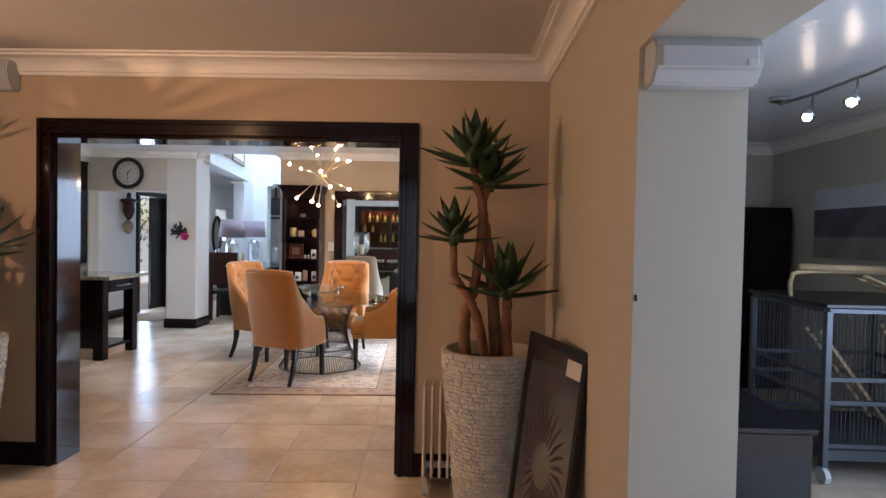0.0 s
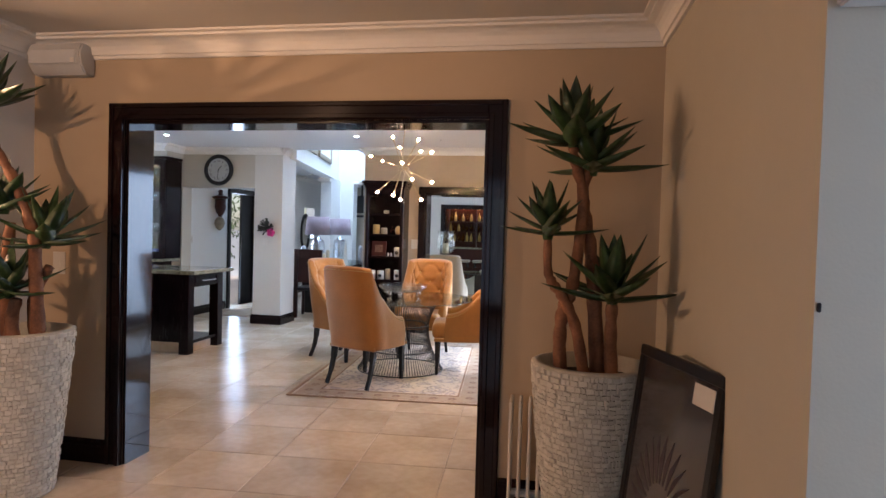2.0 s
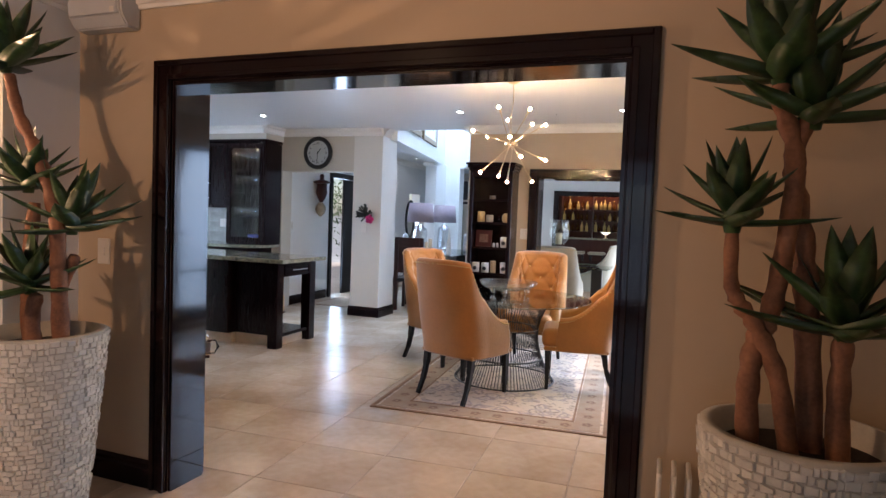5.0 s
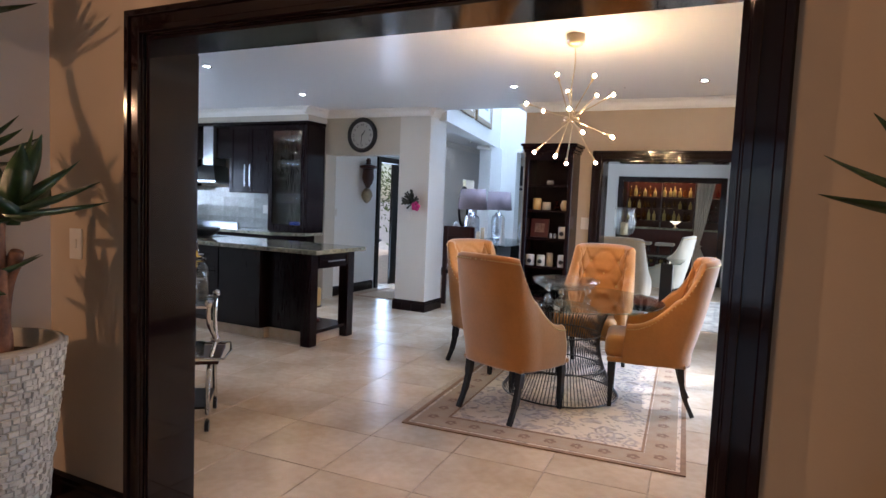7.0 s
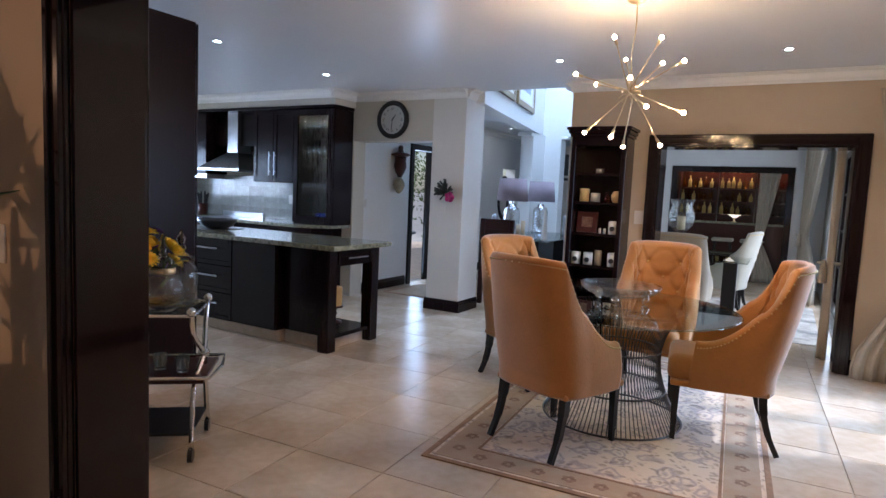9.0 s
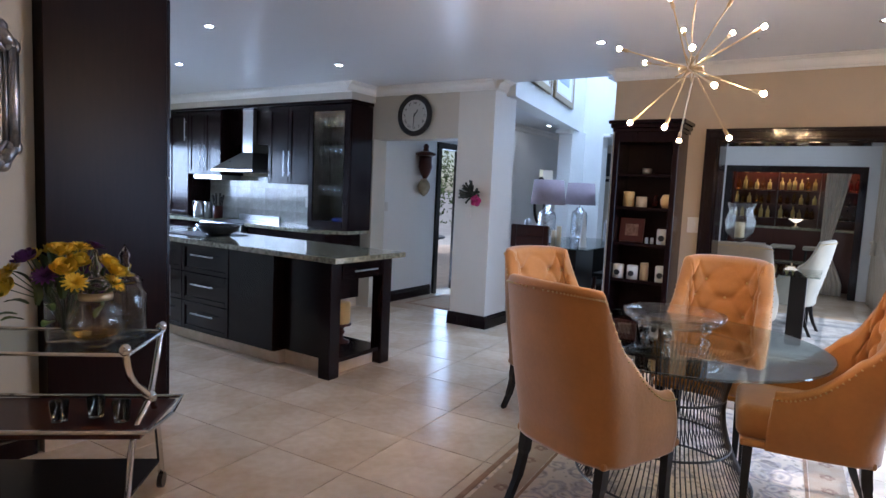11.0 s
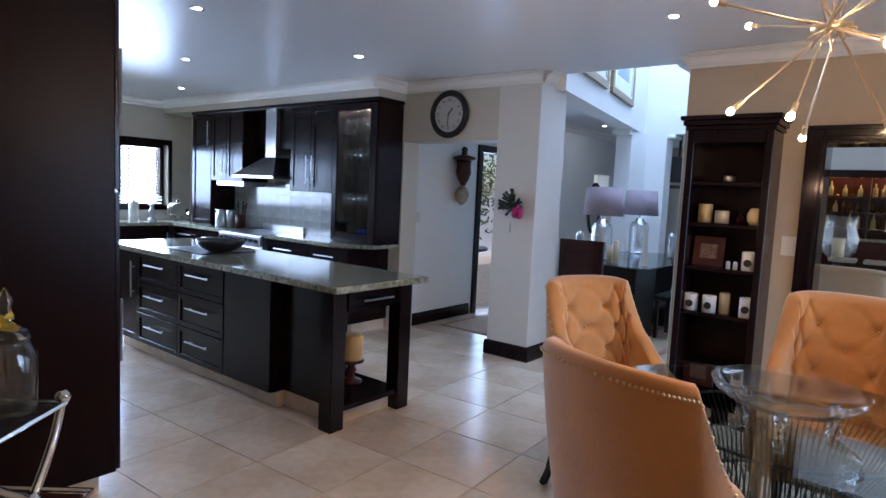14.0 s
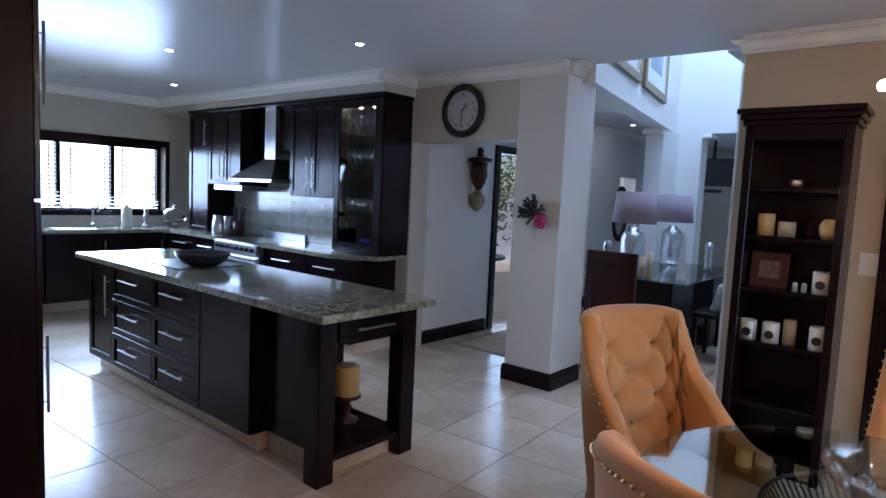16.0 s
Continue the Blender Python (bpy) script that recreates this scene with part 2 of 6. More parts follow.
def lathe(profile, n=24, cx=0, cy=0, squash=1.0, loop=False):
    bm = bmesh.new()
    rings = []
    for r, z in profile:
        rings.append([bm.verts.new((cx + r * math.cos(2 * math.pi * i / n), cy + squash * r * math.sin(2 * math.pi * i / n), z)) for i in range(n)])
    for a, b in zip(rings, rings[1:]):
        for i in range(n):
            bm.faces.new((a[i], a[(i + 1) % n], b[(i + 1) % n], b[i]))
    if loop:
        for i in range(n):
            bm.faces.new((rings[-1][i], rings[-1][(i + 1) % n], rings[0][(i + 1) % n], rings[0][i]))
    if profile[0][0] > 1e-5 and not loop:
        bm.faces.new(rings[0][::-1])
    if profile[-1][0] > 1e-5 and not loop:
        bm.faces.new(rings[-1])
    bmesh.ops.remove_doubles(bm, verts=bm.verts[:], dist=1e-5)
    bmesh.ops.recalc_face_normals(bm, faces=bm.faces[:])
    return bm


def tube(points, radius, n=8, square=False):
    """A tube along points; radius is one number or one a point."""
    bm = bmesh.new()
    pts = [Vector(p) for p in points]
    rad = radius if isinstance(radius, (list, tuple)) else [radius] * len(pts)
    rings = []
    side = None
    for i, p in enumerate(pts):
        d = (pts[min(i + 1, len(pts) - 1)] - pts[max(i - 1, 0)]).normalized()
        if side is None:
            side = d.cross(Vector((0, 0, 1))) if abs(d.z) < 0.9 else d.cross(Vector((1, 0, 0)))
        side = (side - d * side.dot(d)).normalized()
        up = d.cross(side)
        ring = []
        for k in range(n):
            a = 2 * math.pi * k / n + (math.pi / 4 if square else 0)
            ring.append(bm.verts.new(p + (side * math.cos(a) + up * math.sin(a)) * rad[i]))
        rings.append(ring)
    for a, b in zip(rings, rings[1:]):
        for k in range(n):
            bm.faces.new((a[k], a[(k + 1) % n], b[(k + 1) % n], b[k]))
    bm.faces.new(rings[0][::-1])
    bm.faces.new(rings[-1])
    bmesh.ops.recalc_face_normals(bm, faces=bm.faces[:])
    return bm


def smooth_path(points, k=6):
    """Catmull-Rom through points."""
    p = [Vector(q) for q in points]
    p = [p[0]] + p + [p[-1]]
    out = []
    for i in range(1, len(p) - 2):
        for s in range(k):
            t = s / k
            out.append(0.5 * (2 * p[i] + (p[i + 1] - p[i - 1]) * t + (2 * p[i - 1] - 5 * p[i] + 4 * p[i + 1] - p[i + 2]) * t * t + (3 * p[i] - p[i - 1] - 3 * p[i + 1] + p[i + 2]) * t ** 3))
    out.append(p[-2])
    return out


def ball(r, c=(0, 0, 0), n=12):
    bm = bmesh.new()
    bmesh.ops.create_uvsphere(bm, u_segments=n, v_segments=max(5, n // 2), radius=r)
    bmesh.ops.translate(bm, verts=bm.verts[:], vec=c)
    return bm


def moved(bm, m):
    bmesh.ops.transform(bm, matrix=m, verts=bm.verts[:])
    return bm


def mesh_of(name, bm, mat, smooth=False):
    me = bpy.data.meshes.new(name)
    bm.to_mesh(me)
    bm.free()
    me.materials.append(mat)
    if smooth:
        for p in me.polygons:
            p.use_smooth = True
    return me


def part(name, bm, mat, parent, label="", smooth=False):
    ob = new(name, mesh_of(name, bm, mat, smooth))
    ob.parent = parent
    if label:
        tagged(ob, label)
    return ob


def share(name, me, parent, m):
    ob = new(name, me)
    ob.parent = parent
    ob.matrix_local = m
    return ob


def thing(name, label, category, m=None, group=""):
    ob = tagged(new(name), label, category, group)
    ob.empty_display_size = 0.1
    if m is not None:
        ob.matrix_world = m
    return ob


def solo(name, bm, mat, label, category, m=None, group="", smooth=False):
    ob = tagged(new(name, mesh_of(name, bm, mat, smooth)), label, category, group)
    if m is not None:
        ob.matrix_world = m
    return ob


def setting(name, bm, mat, label, smooth=False):
    return tagged(new(name, mesh_of(name, bm, mat, smooth)), label, kind="structure")


def wall_x(x0, x1, y0, y1, z0, z1, holes=()):
    """A wall that runs along x, with holes (a0, a1, z0, z1) through it."""
    cuts = sorted({x0, x1, *[h[0] for h in holes], *[h[1] for h in holes]})
    bms = []
    for a, b in zip(cuts, cuts[1:]):
        hs = sorted((h[2], h[3]) for h in holes if h[0] <= a + 1e-6 and h[1] >= b - 1e-6)
        z = z0
        for h0, h1 in hs:
            if h0 > z + 1e-4:
                bms.append(bx(a, b, y0, y1, z, h0))
            z = h1
        if z1 > z + 1e-4:
            bms.append(bx(a, b, y0, y1, z, z1))
    return join(*bms)


def prism(plan, z0, z1):
    """An upright block over a plan."""
    bm = bmesh.new()
    f = bm.faces.new([bm.verts.new((x, y, z0)) for x, y in plan])
    ex = bmesh.ops.extrude_face_region(bm, geom=[f])
    bmesh.ops.translate(bm, verts=[v for v in ex["geom"] if isinstance(v, bmesh.types.BMVert)], vec=(0, 0, z1 - z0))
    bmesh.ops.recalc_face_normals(bm, faces=bm.faces[:])
    return bm


def wall_y(y0, y1, x0, x1, z0, z1, holes=()):
    bm = wall_x(y0, y1, -x1, -x0, z0, z1, holes)
    return moved(bm, Matrix.Rotation(radians(90), 4, "Z"))


def extrude_profile(prof, p0, p1, inward):
    """A moulding: profile (out, z) swept from p0 to p1 in plan, out along inward."""
    bm = bmesh.new()
    inw = Vector((*inward, 0))
    rows = []
    for p in (p0, p1):
        rows.append([bm.verts.new(Vector((*p, 0)) + inw * o + Vector((0, 0, z))) for o, z in prof])
    n = len(prof)
    for i in range(n):
        bm.faces.new((rows[0][i], rows[0][(i + 1) % n], rows[1][(i + 1) % n], rows[1][i]))
    bm.faces.new(rows[0][::-1])
    bm.faces.new(rows[1])
    bmesh.ops.recalc_face_normals(bm, faces=bm.faces[:])
    return bm


def cornice_profile(z, h=0.12, d=0.12):
    pts = [(0, z - 0.003), (0, z - h), (0.015, z - h), (0.02, z - h * 0.86), (0.026, z - h * 0.84)]
    for k in range(6):
        a = radians(90 * k / 5)
        pts.append((0.03 + (d * 0.7 - 0.03) * (1 - math.cos(a)), z - h * 0.84 + h * 0.58 * math.sin(a)))
    pts += [(d * 0.8, z - h * 0.24), (d * 0.8, z - h * 0.14), (d, z - h * 0.12), (d, z - 0.003)]
    return pts


def base_profile(h=0.14, d=0.022):
    return [(0, 0), (d, 0), (d, h * 0.72), (d * 0.75, h * 0.78), (d * 0.75, h * 0.9), (d * 0.3, h), (0, h)]


def skirting(name, runs, label="dark-stained wooden skirting board"):
    setting(name, join(*[extrude_profile(base_profile(), a, b, n) for a, b, n in runs]), DARK, label)


def crown(name, z, runs, h=0.12, d=0.12):
    setting(name, join(*[extrude_profile(cornice_profile(z, h, d), a, b, n) for a, b, n in runs]), CORN, "white moulded plaster cornice")


# ---- structure ----
HA, HD = 2.46, 2.56   # ceiling heights: sitting room, dining and kitchen
CH = HA + 0.35
# sitting room
setting("wall_south_dining", wall_x(-3.75, 1.035, 3.88, 4.10, 0, CH, [(-1.893, 0.178, 0, 1.985)]), TAN, "tan painted wall with a wide cased opening")
setting("wall_sitting_west", wall_y(3.5, 3.88, -2.72, -2.50, 0, CH), PALE, "pale painted wall return")
# unseen closing wall, set back beyond the short return for the added lamps
setting("wall_sitting_far", join(wall_y(-3.3, 3.88, -5.9, -5.7, 0, CH), bx(-5.9, -3.75, 3.88, 4.1, 0, CH)), TAN, "unseen tan closing wall, set back for the added lamps")
setting("wall_sitting_east", join(wall_y(2.11, 3.88, 1.035, 1.35, 0, CH), wall_y(-3.3, -1.6, 1.035, 1.35, 0, CH), bx(1.035, 1.35, -1.6, 2.11, 1.99, CH)), GREIGE, "greige wall end beside a wide opening")
setting("wall_sitting_south", wall_x(-5.9, 4.0, -3.5, -3.3, 0, CH, [(-1.9, 0.9, 0.05, 2.1)]), TAN, "tan painted wall with a glazed opening")
setting("ceiling_sitting", join(bx(-5.7, -2.5, -3.3, 3.88, HA, HA + 0.2), bx(-2.5, 1.035, -3.3, 3.88, HA, HA + 0.2)), CEILA, "matt painted ceiling")
crown("cornice_sitting", HA, [((-2.5, 3.88), (1.035, 3.88), (0, -1)), ((1.035, 3.88), (1.035, -3.3), (-1, 0)), ((-2.5, 3.5), (-2.5, 3.88), (1, 0))], 0.125, 0.13)
skirting("baseboard_sitting", [((-2.5, 3.88), (-1.994, 3.88), (0, -1)), ((0.279, 3.88), (1.035, 3.88), (0, -1)), ((1.035, 2.11), (1.035, 3.88), (-1, 0)), ((-2.5, 3.5), (-2.5, 3.88), (1, 0))])
# room with the aviary
setting("wall_aviary_north", wall_x(1.35, 3.95, 6.7, 6.9, 0, CH), GREIGE, "greige painted far wall")
setting("wall_aviary_east", wall_y(-3.3, 6.9, 3.75, 3.95, 0, CH, [(0.6, 3.0, 0.6, 2.1)]), GREIGE, "greige painted wall with a window")
setting("ceiling_aviary", bx(1.35, 3.75, -3.3, 6.7, HA - 0.02, HA + 0.2), CEIL, "white ceiling")
crown("cornice_aviary", HA - 0.02, [((1.35, 6.7), (3.75, 6.7), (0, -1)), ((3.75, 6.7), (3.75, -3.3), (-1, 0))])
# dining room and kitchen
setting("wall_dining_east", wall_y(4.1, 8.95, 1.035, 1.33, 0, 3.2, [(6.95, 8.5, 0.05, 2.1)]), GREIGE, "greige wall with a glazed door opening")
setting("wall_dining_north", wall_x(-2.05, 1.33, 8.95, 9.25, 0, 3.2, [(-1.17, 0.40, 0, 1.93)]), TAN, "tan wall with a cased opening")
setting("wall_kitchen_north", wall_x(-9.3, -3.72, 8.985, 9.22, 0, 3.2, [(-4.87, -3.72, 0, 1.98)]), GREIGE, "greige wall with a plain doorway")
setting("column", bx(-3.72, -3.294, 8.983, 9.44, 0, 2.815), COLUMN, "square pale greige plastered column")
# the hall side of the column carries a thin sheet in the paler colour
setting("trim_column", bx(-3.294, -3.29, 8.983, 9.44, 0, 2.815), PALE, "thin white sheet on the side of the column")
setting("wall_kitchen_west", wall_y(4.6, 9.22, -9.3, -9.05, 0, 3.2, [(5.5, 8.655, 1.11, 1.965)]), GREIGE, "greige wall with a wide window")
setting("wall_kitchen_south", wall_x(-9.3, -3.75, 4.72, 4.92, 0, 3.2), GREIGE, "greige painted kitchen wall")
setting("wall_nook", wall_y(4.1, 4.92, -3.78, -3.58, 0, 3.2), GREIGE, "greige painted nook wall")
setting("ceiling_dining", join(bx(-9.05, -3.29, 4.1, 8.985, HD, HD + 0.25), bx(-3.29, -2.06, 4.1, 9.2, HD, HD + 0.25), bx(-2.06, 1.035, 4.1, 8.95, HD, HD + 0.25)), CEIL, "white satin ceiling with reflections")
DC = [((-2.05, 8.95), (1.035, 8.95), (0, -1)), ((1.035, 4.1), (1.035, 8.95), (-1, 0)), ((-4.87, 8.985), (-3.29, 8.985), (0, -1)), ((-9.05, 4.92), (-9.05, 8.985), (1, 0)),
      ((-3.29, 8.985), (-3.29, 9.2), (1, 0)), ((-9.05, 8.585), (-4.86, 8.585), (0, -1)), ((-4.86, 8.485), (-4.86, 8.985), (1, 0)), ((-2.05, 8.95), (-2.05, 9.2), (-1, 0)), ((-3.58, 4.1), (1.035, 4.1), (0, 1)), ((-3.58, 4.1), (-3.58, 4.92), (1, 0))]
crown("cornice_dining", HD, DC, 0.10, 0.10)
skirting("baseboard_dining", [((-2.05, 8.95), (-1.27, 8.95), (0, -1)), ((0.5, 8.95), (1.035, 8.95), (0, -1)), ((1.035, 4.1), (1.035, 6.95), (-1, 0)), ((1.035, 8.5), (1.035, 8.95), (-1, 0)),
                              ((-3.72, 8.983), (-3.29, 8.983), (0, -1)), ((-3.29, 8.961), (-3.29, 9.44), (1, 0)), ((-3.72, 8.961), (-3.72, 9.44), (-1, 0)),
                              ((-3.58, 4.1), (-2.0, 4.1), (0, 1)), ((-3.58, 4.1), (-3.58, 4.9), (1, 0)), ((0.28, 4.1), (1.035, 4.1), (0, 1))])
# passage and double-volume hall
setting("wall_passage_west", wall_y(9.22, 16.6, -5.13, -4.93, 0, 3.2, [(10.45, 11.35, 0, 2.0), (13.7, 14.3, 1.2, 1.9)]), PALE, "pale painted passage wall with a garden door")
FASC = pose(-3.735, 12.3, 0, 0, 0, 10)   # the upper wall runs about ten degrees off the others
setting("wall_hall_upper_west", moved(bx(-0.215, 0, -3.12, 0.6, 2.43, 5.3), FASC), PALE, "white upper wall hung with framed pictures")
setting("wall_hall_upper_south", wall_x(-4.0, -2.05, 9.0, 9.2, 2.82, 5.3), PALE, "white upper wall")
setting("wall_hall_north", wall_x(-4.0, -2.05, 12.85, 13.1, 0, 5.3, [(-3.5, -2.05, 0, 2.42)]), PALE, "white pier and upper wall")
setting("pier_hall", bx(-4.0, -3.785, 12.3, 12.85, 0, 2.43), PALE, "white plastered pier")
setting("wall_hall_east", join(wall_y(9.25, 10.4, -2.05, -1.95, 0, 5.3), wall_y(10.52, 16.6, -2.45, -2.25, 0, 5.3), bx(-2.45, -1.95, 10.4, 10.52, 0, 5.3)), PALE, "pale painted hall wall")
setting("ceiling_passage", join(prism([(-4.93, 9.22), (-3.34, 9.22), (-3.84, 12.3), (-3.98, 13.1), (-4.0, 16.6), (-4.93, 16.6)], 2.57, 2.75), bx(-4.0, -2.45, 13.1, 16.6, 2.50, 2.75)), CEIL, "white ceiling")
setting("ceiling_hall", join(bx(-4.0, -2.05, 8.9, 13.1, 5.3, 5.5)), PALE, "white high ceiling")
setting("wall_passage_north", wall_x(-5.13, -2.25, 16.6, 16.8, 0, 3.2), GREIGE, "greige end wall")
crown("cornice_passage", 2.57, [((-4.93, 9.22), (-4.93, 16.6), (1, 0))], 0.1, 0.1)
setting("trim_hall_brackets", join(bx(-4.02, -3.77, 12.18, 12.30, 2.36, 2.43, 0.02), bx(-3.5, -3.38, 12.83, 13.12, 2.36, 2.418, 0.02)), CORN, "white plaster corbels under the beam")
skirting("baseboard_passage", [((-4.93, 9.22), (-4.93, 10.33), (1, 0)), ((-4.93, 11.47), (-4.93, 16.6), (1, 0)), ((-4.0, 12.3), (-3.785, 12.3), (0, -1)), ((-3.785, 12.3), (-3.785, 12.85), (1, 0)), ((-3.785, 12.85), (-3.5, 12.85), (0, -1))])
# second dining room and bar
setting("wall_bar", wall_x(-2.25, 0.67, 14.9, 15.1, 0, 3.2, [(-1.92, -0.1, 0, 1.99)]), PALE, "pale blue-white wall with a cased opening")
setting("wall_formal_east", wall_y(9.25, 15.1, 0.47, 0.67, 0, 3.2, [(10.0, 13.2, 0.03, 2.15)]), PALE, "pale wall with tall glazed doors")
setting("ceiling_formal", bx(-2.25, 0.47, 9.25, 14.9, HD, HD + 0.25), CEIL, "white ceiling")
crown("cornice_formal", HD, [((-2.25, 14.9), (0.47, 14.9), (0, -1)), ((0.47, 9.25), (0.47, 14.9), (-1, 0))], 0.1, 0.1)
setting("wall_bar_back", join(wall_x(-2.6, 0.95, 17.0, 17.2, 0, 3.2), wall_y(15.1, 17.0, -2.6, -2.4, 0, 3.2), wall_y(15.1, 17.0, 0.75, 0.95, 0, 3.2)), MAHOG, "dark panelled bar wall")
setting("ceiling_bar", bx(-2.4, 0.75, 15.1, 17.0, 2.4, 2.6), CEIL, "white ceiling")
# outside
# glowing sheet added outdoors so the kitchen window looks blown out
SKYB = glow("window_glow", (0.86, 0.94, 1.0), 9)
tagged(new("backdrop", mesh_of("backdrop", bx(-13.0, -12.9, 2.0, 16.0, -0.1, 6), SKYB)), "plain glowing sheet for the bright outdoors beyond the window", kind="structure")
setting("ground", bx(-400, 400, -400, 400, -0.14, -0.10), PAVE, "paved garden ground to the horizon")


def casing(name, x0, x1, z1, y0, y1, w, label):
    """A moulded dark door casing: lining and architrave on both faces of a wall along x."""
    bms = []
    bms.append(bx(x0 - 0.001, x0 + 0.016, y0, y1, 0, z1))
    bms.append(bx(x1 - 0.016, x1 + 0.001, y0, y1, 0, z1))
    bms.append(bx(x0 + 0.016, x1 - 0.016, y0, y1, z1 - 0.016, z1 + 0.001))
    for ya, s in ((y0, -1), (y1, 1)):
        for o0, o1, th in ((0.0, w, 0.02), (0.006, w * 0.3, 0.034), (w * 0.72, w - 0.004, 0.030)):
            ys = sorted((ya, ya + s * th))
            bms.append(bx(x0 - o1, x0 - o0, *ys, 0, z1 + o1, 0.003, 1))
            bms.append(bx(x1 + o0, x1 + o1, *ys, 0, z1 + o1, 0.003, 1))
            bms.append(bx(x0 - o0, x1 + o0, *ys, z1 + o0, z1 + o1, 0.003, 1))
    return setting(name, join(*bms), LACQ, label)


casing("door_casing_sitting", -1.893, 0.178, 1.985, 3.88, 4.10, 0.10, "glossy dark wood casing of a wide opening")
# thin white sheet over the end of the tan wall
setting("trim_wall_end", bx(-2.056, -2.05, 8.95, 9.25, 0, HD), PALE, "thin white sheet on the end of a wall")
casing("door_casing_dining", -1.17, 0.40, 1.93, 8.95, 9.25, 0.10, "glossy dark wood casing of a wide opening")
casing("door_casing_bar", -1.92, -0.1, 1.99, 14.9, 15.1, 0.09, "dark wood casing of the bar opening")


# ---- kitchen ----
def shaker(x0, x1, z0, z1, y, th=0.02, rail=0.055):
    """A framed cabinet door in the plane y, facing -y."""
    return join(bx(x0 + rail, x1 - rail, y - th * 0.45, y, z0 + rail, z1 - rail),
                bx(x0, x0 + rail, y - th, y, z0, z1, 0.002, 1), bx(x1 - rail, x1, y - th, y, z0, z1, 0.002, 1),
                bx(x0 + rail, x1 - rail, y - th, y, z0, z0 + rail, 0.002, 1), bx(x0 + rail, x1 - rail, y - th, y, z1 - rail, z1, 0.002, 1))


def pull(x, z, y, length, upright):
    """A steel bar handle on two posts, in front of the plane y."""
    h = length / 2
    if upright:
        return join(tube([(x, y - 0.03, z - h), (x, y - 0.03, z + h)], 0.006), tube([(x, y, z - h * 0.7), (x, y - 0.03, z - h * 0.7)], 0.004), tube([(x, y, z + h * 0.7), (x, y - 0.03, z + h * 0.7)], 0.004))
    return join(tube([(x - h, y - 0.03, z), (x + h, y - 0.03, z)], 0.006), tube([(x - h * 0.7, y, z), (x - h * 0.7, y - 0.03, z)], 0.004), tube([(x + h * 0.7, y, z), (x + h * 0.7, y - 0.03, z)], 0.004))


def cabinet(name, label, x0, x1, y0, y1, z0, z1, doors=1, pulls="pair", m=None, group="kitchen cabinets"):
    ob = thing(name, label, "cabinet", m, group)
    part("body", bx(x0, x1, y0, y1, z0, z1, 0.002, 1), DARK, ob)
    w = (x1 - x0) / doors
    for k in range(doors):
        d = part("door", shaker(x0 + k * w + 0.003, x0 + (k + 1) * w - 0.003, z0 + 0.003, z1 - 0.003, y0), DARK, ob)
        hx = x0 + (k + 1) * w - 0.045 if k == 0 else x0 + k * w + 0.045
        hz = z0 + 0.24 if z0 > 1.2 else z1 - 0.24
        part("handle", pull(hx, hz, y0 - 0.02, 0.30, True), STEEL, d, "brushed steel bar handle")
    return ob


def drawers(name, label, x0, x1, y0, y1, z0, z1, n, group="island drawers"):
    ob = thing(name, label, "drawers", None, group)
    part("body", bx(x0, x1, y0, y1, z0, z1, 0.002, 1), DARK, ob)
    h = (z1 - z0) / n
    for k in range(n):
        d = part("drawer", shaker(x0 + 0.003, x1 - 0.003, z0 + k * h + 0.003, z0 + (k + 1) * h - 0.003, y0, rail=0.04), DARK, ob)
        part("handle", pull((x0 + x1) / 2, z0 + (k + 0.62) * h, y0 - 0.02, 0.30, False), STEEL, d, "brushed steel bar handle")
    return ob


# island
YI0, YI1 = 6.70, 7.36
isl_end = thing("island_end", "dark wooden island end with square legs and open shelf", "kitchen island")
for lx, ly in ((-3.34, 6.75), (-3.34, 7.34)):
    part("leg", bx(lx - 0.055, lx + 0.055, ly - 0.055, ly + 0.055, 0.006, 0.88, 0.004, 1), DARK, isl_end)
part("rail", bx(-3.385, -3.30, 6.805, 7.285, 0.73, 0.87, 0.002, 1), DARK, isl_end)
dr = part("drawer", moved(shaker(-0.23, 0.23, 0.745, 0.86, 0, rail=0.02), pose(-3.30, 7.045, 0, 0, 0, 90)), DARK, isl_end)
part("handle", moved(pull(0, 0.80, -0.02, 0.26, False), pose(-3.30, 7.045, 0, 0, 0, 90)), STEEL, dr, "brushed steel bar handle")
part("shelf", bx(-3.87, -3.30, 6.80, 7.34, 0.115, 0.15, 0.002, 1), DARK, isl_end)
part("side_panel", bx(-3.87, -3.40, 6.775, 6.795, 0.15, 0.88), DARK, isl_end)
part("plinth", bx(-3.87, -3.37, 6.81, 7.32, 0.006, 0.114), TILE, isl_end, "beige tiled plinth")
plain = thing("island_cabinet", "plain dark wooden island cupboard panel", "cabinet", None, "island units")
part("body", bx(-4.42, -3.871, YI0, YI1, 0.115, 0.88, 0.002, 1), DARK, plain)
part("door", bx(-4.415, -3.876, YI0 - 0.018, YI0, 0.118, 0.875, 0.003, 1), DARK, plain)
drawers("island_cabinet", "dark wooden three-drawer island unit with steel handles", -5.06, -4.42, YI0, YI1, 0.115, 0.88, 3)
drawers("island_cabinet", "dark wooden three-drawer island unit with steel handles", -5.72, -5.06, YI0, YI1, 0.115, 0.88, 3)
cabinet("island_cupboard", "dark wooden island cupboard with upright steel handle", -6.16, -5.72, YI0, YI1, 0.115, 0.88, 1, group="island units")
solo("island_plinth", bx(-6.12, -3.88, YI0 + 0.05, YI1 - 0.05, 0.006, 0.114, 0.002, 1), TILE, "beige tiled plinth under the kitchen island", "plinth")
